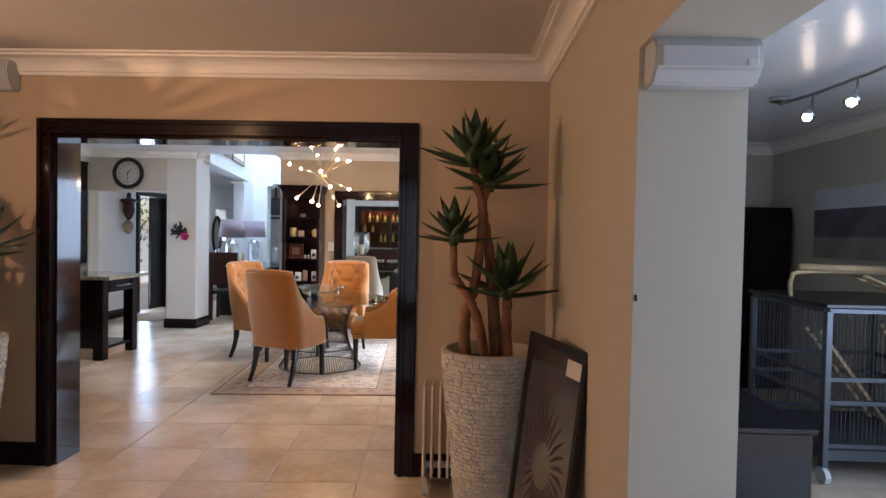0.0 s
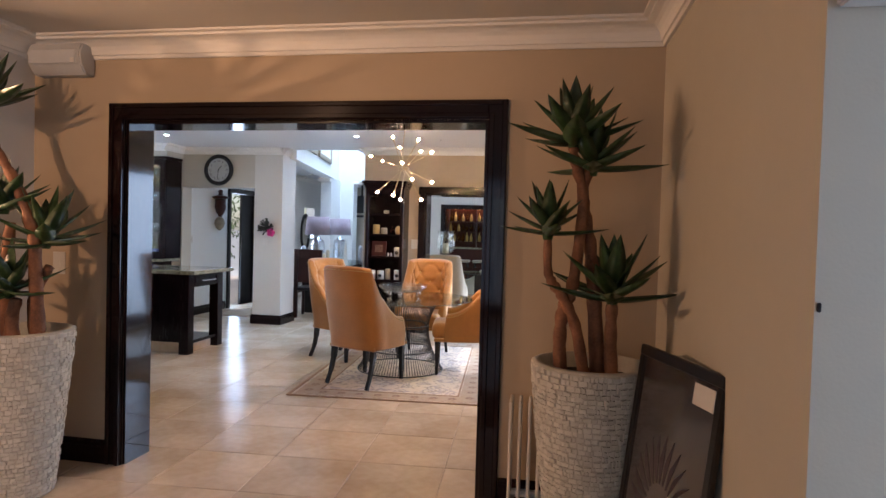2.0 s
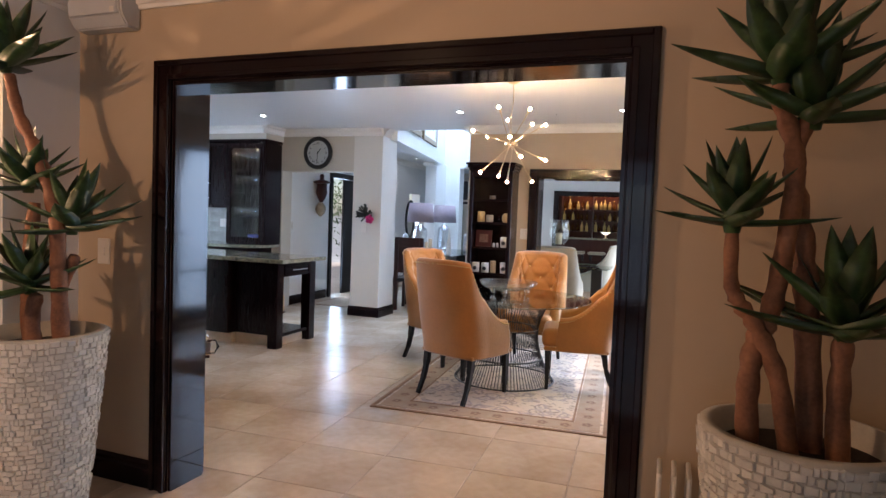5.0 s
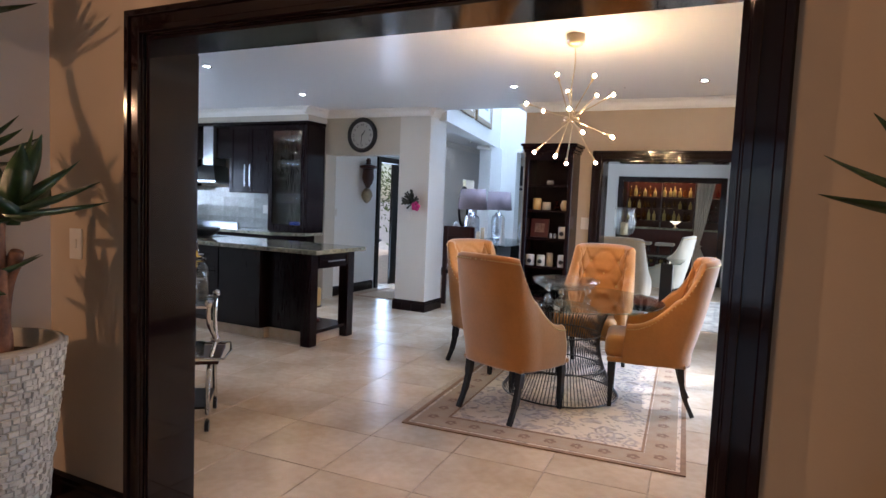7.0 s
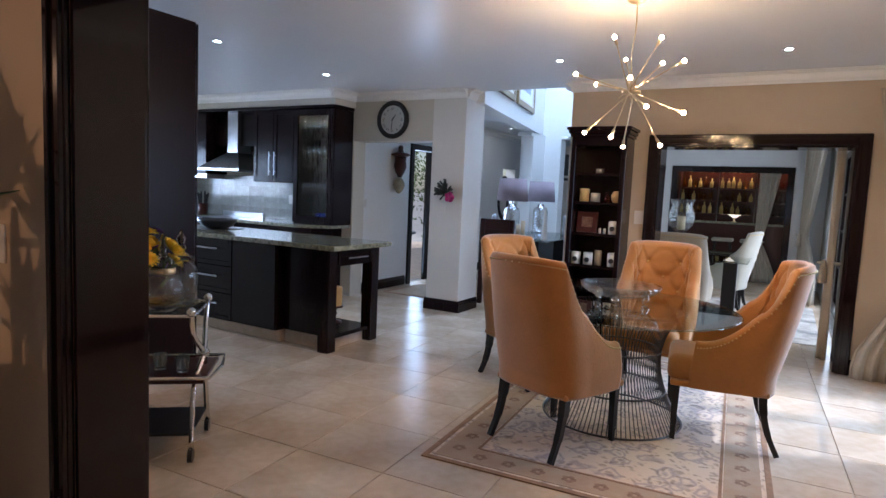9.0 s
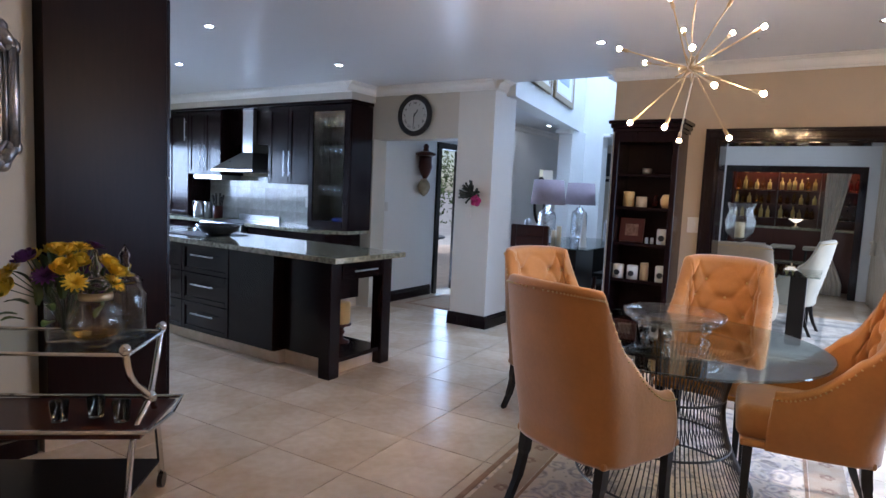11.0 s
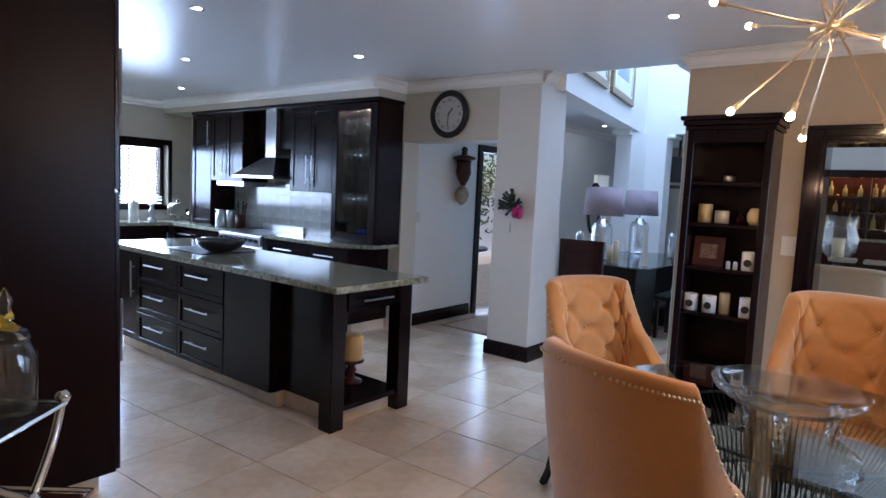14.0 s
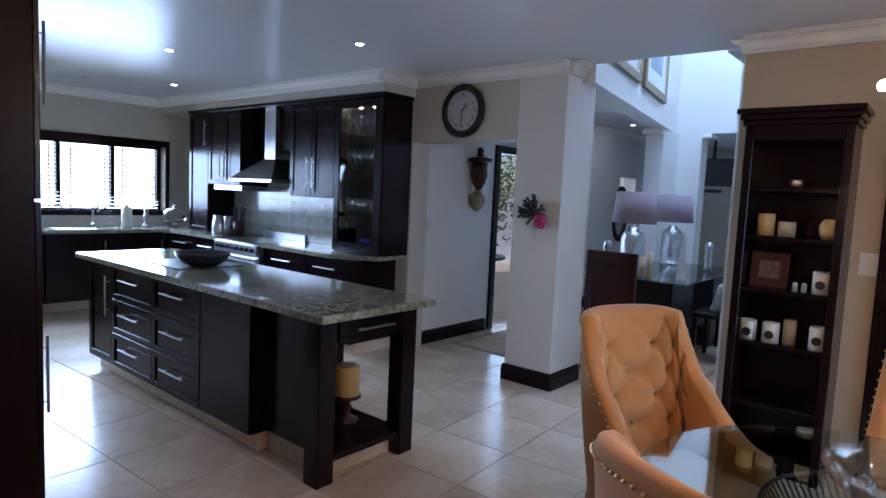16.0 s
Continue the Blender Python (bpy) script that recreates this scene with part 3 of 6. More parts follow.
solo("island_worktop", bx(-6.24, -3.165, 6.61, 7.42, 0.881, 0.922, 0.008, 2), GRANITE, "polished green granite worktop on the island", "worktop")
solo("hob", bx(-5.50, -4.92, 6.80, 7.28, 0.9225, 0.928, 0.002, 1), BLACKPL, "black glass hob set in the granite worktop", "hob")
bowl_b = lathe([(0.0, 0.0), (0.09, 0.0), (0.15, 0.03), (0.185, 0.075), (0.19, 0.095), (0.18, 0.095), (0.165, 0.06), (0.10, 0.02), (0.0, 0.015)], 32)
solo("bowl", bowl_b, BLACKPL, "black shiny bowl standing on the hob", "bowl", pose(-5.02, 7.02, 0.929), smooth=True)
holder = thing("candle_holder", "dark wooden candle holder with thick ivory candle", "candle", pose(-3.62, 7.17, 0.151))
part("stand", lathe([(0.075, 0.0), (0.075, 0.012), (0.03, 0.03), (0.022, 0.06), (0.038, 0.085), (0.024, 0.11), (0.045, 0.135), (0.088, 0.145), (0.088, 0.16)], 24), MAHOG, holder, smooth=True)
part("candle", lathe([(0.075, 0.161), (0.077, 0.17), (0.077, 0.325), (0.072, 0.333), (0.0, 0.328)], 24), WAX, holder, "thick ivory pillar candle", smooth=True)

# back run of units
for x0, x1 in ((-8.40, -7.80), (-7.80, -7.22)):
    drawers("base_unit", "dark wooden base unit with drawers along the wall", x0, x1, 8.42, 8.975, 0.12, 0.88, 3, "wall base units")
for x0, x1 in ((-6.36, -5.70), (-5.70, -5.02)):
    drawers("base_unit", "dark wooden base unit with drawers along the wall", x0, x1, 8.42, 8.975, 0.12, 0.88, 3, "wall base units")
pts = [(-9.04, 8.98), (-9.04, 5.6), (-8.38, 5.6), (-8.38, 8.37), (-7.215, 8.37), (-7.215, 8.98)]
for pl, nm in ((pts, "corner"), ([(-6.365, 8.98), (-6.365, 8.37), (-5.25, 8.37), (-4.90, 8.62), (-4.90, 8.98)], "right")):
    bm = bmesh.new()
    f = bm.faces.new([bm.verts.new((x, y, 0.882)) for x, y in pl])
    ex = bmesh.ops.extrude_face_region(bm, geom=[f])
    bmesh.ops.translate(bm, verts=[v for v in ex["geom"] if isinstance(v, bmesh.types.BMVert)], vec=(0, 0, 0.038))
    bmesh.ops.recalc_face_normals(bm, faces=bm.faces[:])
    solo("worktop", bm, GRANITE, "polished speckled granite worktop along the wall", "worktop")
for k in range(4):
    cabinet("sink_unit", "dark wooden base cupboard under the window", -0.32, 0.32, 0, 0.58, 0.12, 0.88, 1, m=pose(-8.42, 8.02 - 0.65 * k, 0, 0, 0, 90), group="window base units")
solo("unit_plinth", join(bx(-8.5, -5.05, 8.5, 8.97, 0.006, 0.115), bx(-9.0, -8.5, 5.7, 8.97, 0.006, 0.115)), TILE, "beige tiled plinth below the base units", "plinth")
cabinet("wall_cabinet", "dark wooden wall cabinet with two steel-handled doors", -6.24, -5.535, 8.63, 8.98, 1.42, 2.34, 2, group="wall cabinets")
cabinet("wall_cabinet", "dark wooden wall cabinet with two steel-handled doors", -7.87, -7.17, 8.63, 8.98, 1.50, 2.34, 2, group="wall cabinets")
solo("cabinet_valance", bx(-7.80, -7.20, 8.65, 8.97, 1.44, 1.499, 0.003, 1), STEEL, "pale steel light valance under the wall cabinet", "valance")
cabinet("larder_cabinet", "tall dark wooden larder cabinet on the worktop", -8.33, -7.875, 8.63, 8.98, 0.922, 2.34, 1, group="wall cabinets")
solo("cabinet_infill", bx(-7.165, -6.245, 8.78, 8.975, 1.9, 2.34), DARK, "dark wooden panel behind the extractor flue", "panel")
solo("crown_moulding", join(bx(-8.35, -4.87, 8.60, 8.982, 2.345, 2.385, 0.008, 2)), DARK, "dark wooden crown moulding over the cabinets", "moulding")
setting("bulkhead", bx(-9.05, -4.86, 8.585, 8.983, 2.387, HD), GREIGE, "greige plaster bulkhead above the cabinets")

gc = thing("display_cabinet", "dark wooden cabinet with glazed door and lit glassware", "cabinet")
part("side_panel", bx(-5.53, -5.505, 8.63, 8.98, 0.922, 2.34), DARK, gc)
part("side_panel", bx(-4.915, -4.885, 8.63, 8.98, 0.922, 2.34), DARK, gc)
part("top", bx(-5.505, -4.915, 8.63, 8.98, 2.30, 2.34), DARK, gc)
part("bottom", bx(-5.505, -4.915, 8.63, 8.98, 0.922, 0.96), DARK, gc)
part("back", bx(-5.505, -4.915, 8.955, 8.98, 0.96, 2.30), DARK, gc)
for z in (1.30, 1.63, 1.96):
    part("shelf", bx(-5.503, -4.917, 8.66, 8.953, z, z + 0.008), SMOKE, gc, "glass shelf")
gd = part("door", join(bx(-5.53, -5.46, 8.606, 8.628, 0.93, 2.335, 0.002, 1), bx(-4.98, -4.89, 8.606, 8.628, 0.93, 2.335, 0.002, 1), bx(-5.46, -4.98, 8.606, 8.628, 0.93, 1.02, 0.002, 1), bx(-5.46, -4.98, 8.606, 8.628, 2.26, 2.335, 0.002, 1)), DARK, gc)
pane = part("pane", bx(-5.46, -4.98, 8.614, 8.618, 1.02, 2.26), SMOKE, gd, "clear glass pane")
pane.visible_shadow = False
for k in range(3):
    part("cabinet_light", lathe([(0.0, 0), (0.018, 0), (0.018, -0.006), (0.0, -0.006)], 12, -5.4 + 0.18 * k, 8.8), CABL, gc, "warm lit puck light").location = (0, 0, 2.299)
goblet = mesh_of("goblet", lathe([(0.028, 0), (0.028, 0.003), (0.004, 0.008), (0.004, 0.06), (0.026, 0.085), (0.032, 0.12), (0.028, 0.15), (0.026, 0.15), (0.029, 0.12), (0.022, 0.09), (0.0, 0.075)], 12), GLASSWARE, True)
tumbler = mesh_of("tumbler", lathe([(0.028, 0), (0.034, 0.09), (0.031, 0.09), (0.026, 0.006), (0, 0.006)], 12), GLASSWARE, True)
for z, me, nm in ((1.968, goblet, "wine_glass"), (1.638, goblet, "wine_glass"), (1.308, tumbler, "tumbler")):
    for k in range(6):
        for j in range(2):
            o = tagged(new(nm, me), "clear drinking glass on a glass cabinet shelf", "glass", "glasses in the cabinet")
            o.matrix_world = pose(-5.42 + 0.085 * k, 8.71 + 0.11 * j, z) @ Matrix.Diagonal((1.3, 1.3, 1.65 if nm == "wine_glass" else 1.4, 1))
solo("blue_bowl", lathe([(0.05, 0), (0.11, 0.05), (0.115, 0.09), (0.108, 0.09), (0.10, 0.05), (0, 0.012)], 24), material("blue_glaze", (0.02, 0.05, 0.42), 0.2), "deep blue glazed bowl behind the cabinet glass", "bowl", pose(-5.16, 8.79, 0.961), smooth=True)

stove = thing("stove", "stainless steel range cooker with a row of knobs", "stove")
part("body", bx(-7.20, -6.38, 8.36, 8.96, 0.006, 0.90, 0.004, 1), STEEL, stove)
part("hotplate", bx(-7.19, -6.39, 8.37, 8.93, 0.901, 0.912, 0.003, 1), BLACKPL, stove, "black glass hotplate")
part("control_panel", bx(-7.20, -6.38, 8.325, 8.359, 0.78, 0.895, 0.006, 2), STEEL, stove)
for k in range(8):
    part("knob", tube([(-7.12 + 0.097 * k, 8.326, 0.84), (-7.12 + 0.097 * k, 8.295, 0.84)], 0.02, 12), BLACKPL, stove)
part("oven_door", bx(-7.18, -6.40, 8.335, 8.359, 0.16, 0.76, 0.006, 2), STEEL, stove)
part("oven_handle", pull(-6.79, 0.70, 8.335, 0.66, False), STEEL, stove)
part("splash_rail", bx(-7.19, -6.39, 8.935, 8.96, 0.913, 0.985, 0.003, 1), STEEL, stove)

hood = thing("extractor_hood", "stainless steel chimney extractor hood above the stove", "hood")
bm = bmesh.new()
lo = [bm.verts.new(p) for p in ((-7.17, 8.48, 1.58), (-6.37, 8.48, 1.58), (-6.37, 8.97, 1.58), (-7.17, 8.97, 1.58))]
hi = [bm.verts.new(p) for p in ((-6.88, 8.72, 1.80), (-6.66, 8.72, 1.80), (-6.66, 8.97, 1.80), (-6.88, 8.97, 1.80))]
for k in range(4):
    bm.faces.new((lo[k], lo[(k + 1) % 4], hi[(k + 1) % 4], hi[k]))
bm.faces.new(lo[::-1])
bm.faces.new(hi)
part("canopy", bm, STEEL, hood)
part("rim", bx(-7.175, -6.365, 8.475, 8.975, 1.545, 1.579, 0.003, 1), STEEL, hood)
part("flue", bx(-6.87, -6.67, 8.725, 8.97, 1.801, 2.35, 0.003, 1), STEEL, hood)
# splashback tiles
splash = solo("splashback", bx(-7.87, -5.535, 8.972, 8.984, 0.921, 1.50), material("mosaic_backing", (0.3, 0.29, 0.26), 0.7), "grey polished stone tiled splashback behind the stove", "splashback")
SPT = material("splash_tile", (0.33, 0.33, 0.30), 0.12, vary=0.25, scale=7, second=(0.45, 0.45, 0.42), per_object=0.12)
sp_me = mesh_of("tile", bx(-0.146, 0.146, -0.004, 0.004, -0.071, 0.071, 0.0015, 1), SPT)
for i in range(8):
    for j in range(4):
        share("tile", sp_me, splash, pose(-7.87 + 0.146 + 0.292 * i, 8.968, 0.993 + 0.144 * j))
for k in range(2):
    sock = thing("wall_socket", "white double wall socket on the splashback", "socket", pose(-5.86 + 0.19 * k, 8.962, 1.20), "splashback sockets")
    part("plate", bx(-0.07, 0.07, -0.008, 0, -0.06, 0.06, 0.004, 2), PLASTIC, sock)
    for s in (-0.03, 0.03):
        part("switch", bx(s - 0.014, s + 0.014, -0.013, -0.008, 0.005, 0.04, 0.002, 1), PLASTIC, sock)
# on the worktops
ket = thing("kettle", "steel kettle with black handle on the worktop", "kettle", pose(-7.62, 8.62, 0.921))
part("body", lathe([(0.075, 0), (0.082, 0.03), (0.075, 0.14), (0.055, 0.2), (0.02, 0.215), (0, 0.215)], 24), STEEL, ket, smooth=True)
part("handle", tube(smooth_path([(-0.05, 0, 0.19), (-0.13, 0, 0.2), (-0.14, 0, 0.1), (-0.08, 0, 0.04)]), 0.012, 8), BLACKPL, ket, smooth=True)
block = thing("knife_block", "dark utensil pot with knives and spoons", "utensils", pose(-7.36, 8.72, 0.921))
part("pot", lathe([(0.06, 0), (0.07, 0.16), (0.063, 0.16), (0.055, 0.01), (0, 0.01)], 20), MAHOG, block, smooth=True)
for k in range(6):
    a = k * 1.05
    part("utensil", tube([(0.03 * math.cos(a), 0.03 * math.sin(a), 0.02), (0.07 * math.cos(a), 0.07 * math.sin(a), 0.29 + 0.02 * (k % 3))], [0.006, 0.013], 6), BLACKPL, block)
solo("canister", lathe([(0.05, 0), (0.05, 0.2), (0.045, 0.21), (0.0, 0.21)], 20), STEEL, "brushed steel canister on the worktop", "canister", pose(-7.49, 8.66, 0.921), smooth=True)
tap = thing("kitchen_tap", "tall chrome swan-neck tap at the sink", "tap", pose(-8.78, 7.66, 0.921))
part("spout", tube(smooth_path([(0, 0, 0), (0, 0, 0.18), (0.05, 0, 0.27), (0.13, 0, 0.27), (0.16, 0, 0.19)]), 0.013, 10), CHROME, tap, smooth=True)
part("base", lathe([(0.028, 0), (0.028, 0.04), (0.018, 0.05)], 16), CHROME, tap, smooth=True)
solo("sink", join(bx(-8.86, -8.46, 7.2, 7.62, 0.9205, 0.924, 0.001, 1)), STEEL, "steel sink rim set in the worktop", "sink")
solo("paper_roll", lathe([(0.06, 0), (0.06, 0.25), (0.02, 0.25), (0.02, 0.28), (0.0, 0.28)], 20), PLASTIC, "white paper towel roll on its stand", "paper roll", pose(-8.72, 8.02, 0.921), smooth=True)
solo("soap_bottle", lathe([(0.035, 0), (0.035, 0.12), (0.012, 0.15), (0.012, 0.18), (0, 0.18)], 16), material("blue_soap", (0.35, 0.5, 0.6), 0.3), "pale blue soap bottle beside the sink", "bottle", pose(-8.8, 7.12, 0.921), smooth=True)
solo("ornament", lathe([(0.06, 0), (0.05, 0.03), (0.02, 0.06), (0.05, 0.11), (0.03, 0.16), (0.02, 0.19), (0.035, 0.22), (0.0, 0.25)], 16), STEEL, "silver table ornament on the window worktop", "ornament", pose(-8.7, 8.25, 0.921), smooth=True)
cl = thing("cake_dome", "clear glass cake dome on a glass plate", "cake dome", pose(-8.72, 8.62, 0.921))
part("plate", lathe([(0.06, 0), (0.03, 0.02), (0.03, 0.06), (0.16, 0.08), (0.16, 0.09), (0, 0.09)], 28), GLASS, cl, smooth=True)
part("dome", lathe([(0.14, 0.091), (0.14, 0.18), (0.10, 0.23), (0.02, 0.25), (0.02, 0.28), (0, 0.29)], 28), GLASS, cl, smooth=True)
pp = thing("pot_plant", "small green potted plant by the window", "plant", pose(-8.72, 6.72, 0.921))
part("pot", lathe([(0.06, 0), (0.085, 0.12), (0.075, 0.12), (0.06, 0.1), (0, 0.1)], 16), PLASTIC, pp, smooth=True)
for k in range(14):
    a = k * 2.4
    part("leaf", tube([(0, 0, 0.1), (0.07 * math.cos(a), 0.07 * math.sin(a), 0.18), (0.13 * math.cos(a), 0.13 * math.sin(a), 0.17)], [0.006, 0.02, 0.002], 5), HEDGE, pp)

# kitchen window with blinds
win = setting("window_1", join(bx(-9.28, -9.20, 5.5, 8.655, 1.11, 1.16), bx(-9.28, -9.20, 5.5, 8.655, 1.915, 1.965), bx(-9.28, -9.2, 5.5, 5.55, 1.16, 1.915), bx(-9.28, -9.2, 8.605, 8.655, 1.16, 1.915)), DARK, "dark wooden window with slatted blinds")
for y in (6.2, 6.82, 7.435, 8.05):
    part("mullion", bx(-9.28, -9.2, y - 0.024, y + 0.024, 1.16, 1.915), DARK, win)
part("architrave", join(bx(-9.055, -9.035, 5.45, 8.70, 1.955, 2.03), bx(-9.055, -9.035, 8.645, 8.70, 1.08, 1.955), bx(-9.055, -9.035, 5.45, 8.70, 1.05, 1.115)), DARK, win)
gp = part("pane", bx(-9.245, -9.24, 5.55, 8.605, 1.16, 1.915), THIN, win, "clear pane")
gp.visible_shadow = False
slat_me = mesh_of("slat", bx(-0.024, 0.024, -0.295, 0.295, -0.0016, 0.0016), DARK)
for j, yc in enumerate((5.88, 6.51, 7.13, 7.745, 8.34)):
    for k in range(17):
        share("slat", slat_me, win, pose(-9.13, yc, 1.14 + 0.046 * k, 0, 14, 0))
    part("ladder_tape", join(bx(-9.157, -9.153, yc - 0.2, yc - 0.185, 1.12, 1.95), bx(-9.157, -9.153, yc + 0.185, yc + 0.2, 1.12, 1.95)), DARK, win)

# tall units beside the nook
for k in range(2):
    tu = thing("tall_unit", "tall glossy dark wooden larder unit", "cabinet", None, "tall units")
    x1 = -3.49 - 0.68 * k
    part("body", bx(x1 - 0.675, x1, 4.925, 5.558, 0.10, 2.42, 0.003, 1), DARKU, tu)
    part("plinth", bx(x1 - 0.675, x1 - 0.05, 4.925, 5.50, 0.006, 0.099), TILE, tu)
    for z0, z1 in ((0.11, 1.42), (1.43, 2.41)):
        d = part("door", moved(shaker(-0.335, 0.335, z0, z1, 0), pose(x1 - 0.338, 5.559, 0, 0, 0, 180)), DARK, tu)
        part("handle", moved(pull(-0.28, (z0 + z1) / 2, -0.02, 0.3, True), pose(x1 - 0.338, 5.559, 0, 0, 0, 180)), STEEL, d)
SILVER = material("old_silver", (0.42, 0.42, 0.44), 0.32, 1.0, vary=0.25, scale=18, bump=0.4, bump_scale=60)
nm_ = thing("wall_mirror", "mirror in an ornate old silver frame", "mirror", pose(-3.578, 4.56, 1.77))
loop_ = [(0.022, sy * (0.27 - 0.02 * (1 - abs(sz))), sz * 0.31) for sy, sz in ((-1, -0.75), (-1, 0.75), (-0.8, 1.0), (0.8, 1.0), (1, 0.75), (1, -0.75), (0.8, -1.0), (-0.8, -1.0))]
part("frame", join(*[tube([loop_[k], loop_[(k + 1) % 8]], 0.026, 10) for k in range(8)]), SILVER, nm_, smooth=True)
part("inner_bead", join(*[tube([tuple(Vector(loop_[k]) * 0.88 + Vector((0.004, 0, 0))), tuple(Vector(loop_[(k + 1) % 8]) * 0.88 + Vector((0.004, 0, 0)))], 0.008, 6) for k in range(8)]), SILVER, nm_, smooth=True)
for v in loop_:
    part("boss", moved(ball(0.036, (0, 0, 0), 12), Matrix.Translation(v) @ Matrix.Diagonal((0.7, 1, 1.15, 1))), SILVER, nm_, smooth=True)
part("glass", bx(0.004, 0.010, -0.235, 0.235, -0.27, 0.27), material("mirror_glass", (0.88, 0.88, 0.88), 0.02, 1.0), nm_, "plain mirror glass")

# ---- wall things in the dining room ----
clock = thing("wall_clock", "round black wall clock with pale numbered dial", "clock", pose(-4.285, 8.983, 2.233, 90, 0, 0))
part("rim", lathe([(0.165, 0.0), (0.225, 0.0), (0.228, 0.02), (0.21, 0.045), (0.185, 0.045), (0.17, 0.025)], 48, loop=True), BLACK, clock, smooth=True)
part("dial", lathe([(0.0, 0.012), (0.172, 0.012), (0.172, 0.018), (0.0, 0.018)], 48), DIAL, clock, "pale dial")
ROM = ("XII", "I", "II", "III", "IV", "V", "VI", "VII", "VIII", "IX", "X", "XI")


def lettering(text, size, m, parent, mat):
    cu = bpy.data.curves.new("text", "FONT")
    cu.body, cu.size, cu.align_x, cu.align_y, cu.extrude = text, size, "CENTER", "CENTER", 0.0006
    tmp = bpy.data.objects.new("text", cu)
    me = bpy.data.meshes.new_from_object(tmp)
    bpy.data.objects.remove(tmp)
    me.materials.clear()
    me.materials.append(mat)
    ob = new("numeral", me)
    ob.parent = parent
    ob.matrix_local = m
    return ob


for k, txt in enumerate(ROM):
    a = radians(30 * k)
    lettering(txt, 0.042, Matrix.Translation((0.132 * math.sin(a), 0.132 * math.cos(a), 0.0195)) @ Matrix.Rotation(-a, 4, "Z"), clock, BLACKPL)
part("hour_hand", moved(bx(-0.006, 0.006, -0.02, 0.075, 0.020, 0.022), Matrix.Rotation(radians(-38), 4, "Z")), BLACKPL, clock)
part("minute_hand", moved(bx(-0.004, 0.004, -0.02, 0.12, 0.023, 0.025), Matrix.Rotation(radians(-185), 4, "Z")), BLACKPL, clock)


def light_switch(x, y, z, w=0.07, h=0.11, rz=0, label="white plastic light switch on the wall"):
    s = thing("light_switch", label, "switch", pose(x, y, z, 0, 0, rz), "light switches")
    part("plate", bx(-w / 2, w / 2, -0.008, 0, -h / 2, h / 2, 0.004, 2), PLASTIC, s)
    part("rocker", bx(-0.012, 0.012, -0.013, -0.007, -0.02, 0.02, 0.002, 1), PLASTIC, s)


light_switch(-1.31, 8.95, 1.235, 0.10, 0.13)
light_switch(-3.545, 8.983, 1.21)
light_switch(-2.32, 3.88, 1.16, 0.08, 0.13)
light_switch(-4.93, 9.32, 1.20, rz=90)
# carved bracket
cv = thing("carved_bracket", "old carved gilt wooden wall bracket", "carving", pose(-4.93, 9.98, 1.62))
part("finial", lathe([(0.02, 0.30), (0.045, 0.31), (0.03, 0.335), (0.04, 0.36), (0.025, 0.39), (0.0, 0.40)], 14, 0.10, 0), MAHOG, cv, smooth=True)
part("shelf", lathe([(0.10, 0.24), (0.13, 0.25), (0.135, 0.275), (0.06, 0.30), (0.0, 0.302)], 20, 0.10, 0), MAHOG, cv, smooth=True)
part("body", lathe([(0.0, 0.239), (0.085, 0.238), (0.08, 0.18), (0.09, 0.1), (0.065, 0.02), (0.035, -0.03), (0.03, -0.05), (0.0, -0.05)], 20, 0.10, 0), MAHOG, cv, smooth=True)
part("shell", lathe([(0.0, -0.05), (0.04, -0.06), (0.075, -0.11), (0.085, -0.16), (0.06, -0.23), (0.02, -0.27), (0.0, -0.28)], 14, 0.09, 0), PLASTER, cv, "gilt scrolled shell", smooth=True)
# flower wreath on the column
wr = thing("wall_flowers", "small dark wreath with a magenta silk flower", "flowers", pose(-3.50, 8.955, 1.40))
rw = random.Random(3)
tw = []
for k in range(44):
    a = rw.uniform(0, 6.28)
    r = rw.uniform(0.03, 0.14)
    tw.append(tube([(0, 0.02, 0), (r * math.cos(a) - 0.02, -0.02 - 0.03 * rw.random(), r * math.sin(a) * 0.9 + 0.02)], [0.004, 0.013], 5))
part("twigs", join(*tw), material("dark_leaves", (0.03, 0.035, 0.025), 0.6, vary=0.4, scale=20), wr)
part("blossom", join(*[ball(0.03, (0.07 + 0.035 * math.cos(k * 1.3), -0.03, -0.06 + 0.035 * math.sin(k * 1.3)), 8) for k in range(5)]), PINK, wr, "magenta silk blossom", smooth=True)

# ---- bookshelf ----
SX0, SX1, SY0, SY1 = -1.93, -1.405, 8.62, 8.945
bs = thing("bookshelf", "tall dark wooden bookshelf with candles and ornaments", "bookshelf")
part("side_panel", bx(SX0, SX0 + 0.045, SY0, SY1, 0.006, 1.98, 0.003, 1), DARK, bs)
part("side_panel", bx(SX1 - 0.045, SX1, SY0, SY1, 0.006, 1.98, 0.003, 1), DARK, bs)
part("back_panel", bx(SX0 + 0.045, SX1 - 0.045, SY1 - 0.02, SY1, 0.1, 1.98), DARK, bs)
part("plinth", bx(SX0 + 0.045, SX1 - 0.045, SY0 + 0.02, SY1 - 0.02, 0.006, 0.10), DARK, bs)
part("head", bx(SX0 + 0.045, SX1 - 0.045, SY0, SY1 - 0.02, 1.90, 1.98), DARK, bs)
SHELVES = (0.40, 0.755, 1.065, 1.365, 1.64)
for z in SHELVES:
    part("shelf", bx(SX0 + 0.045, SX1 - 0.045, SY0 + 0.012, SY1 - 0.02, z - 0.025, z, 0.003, 1), DARK, bs)
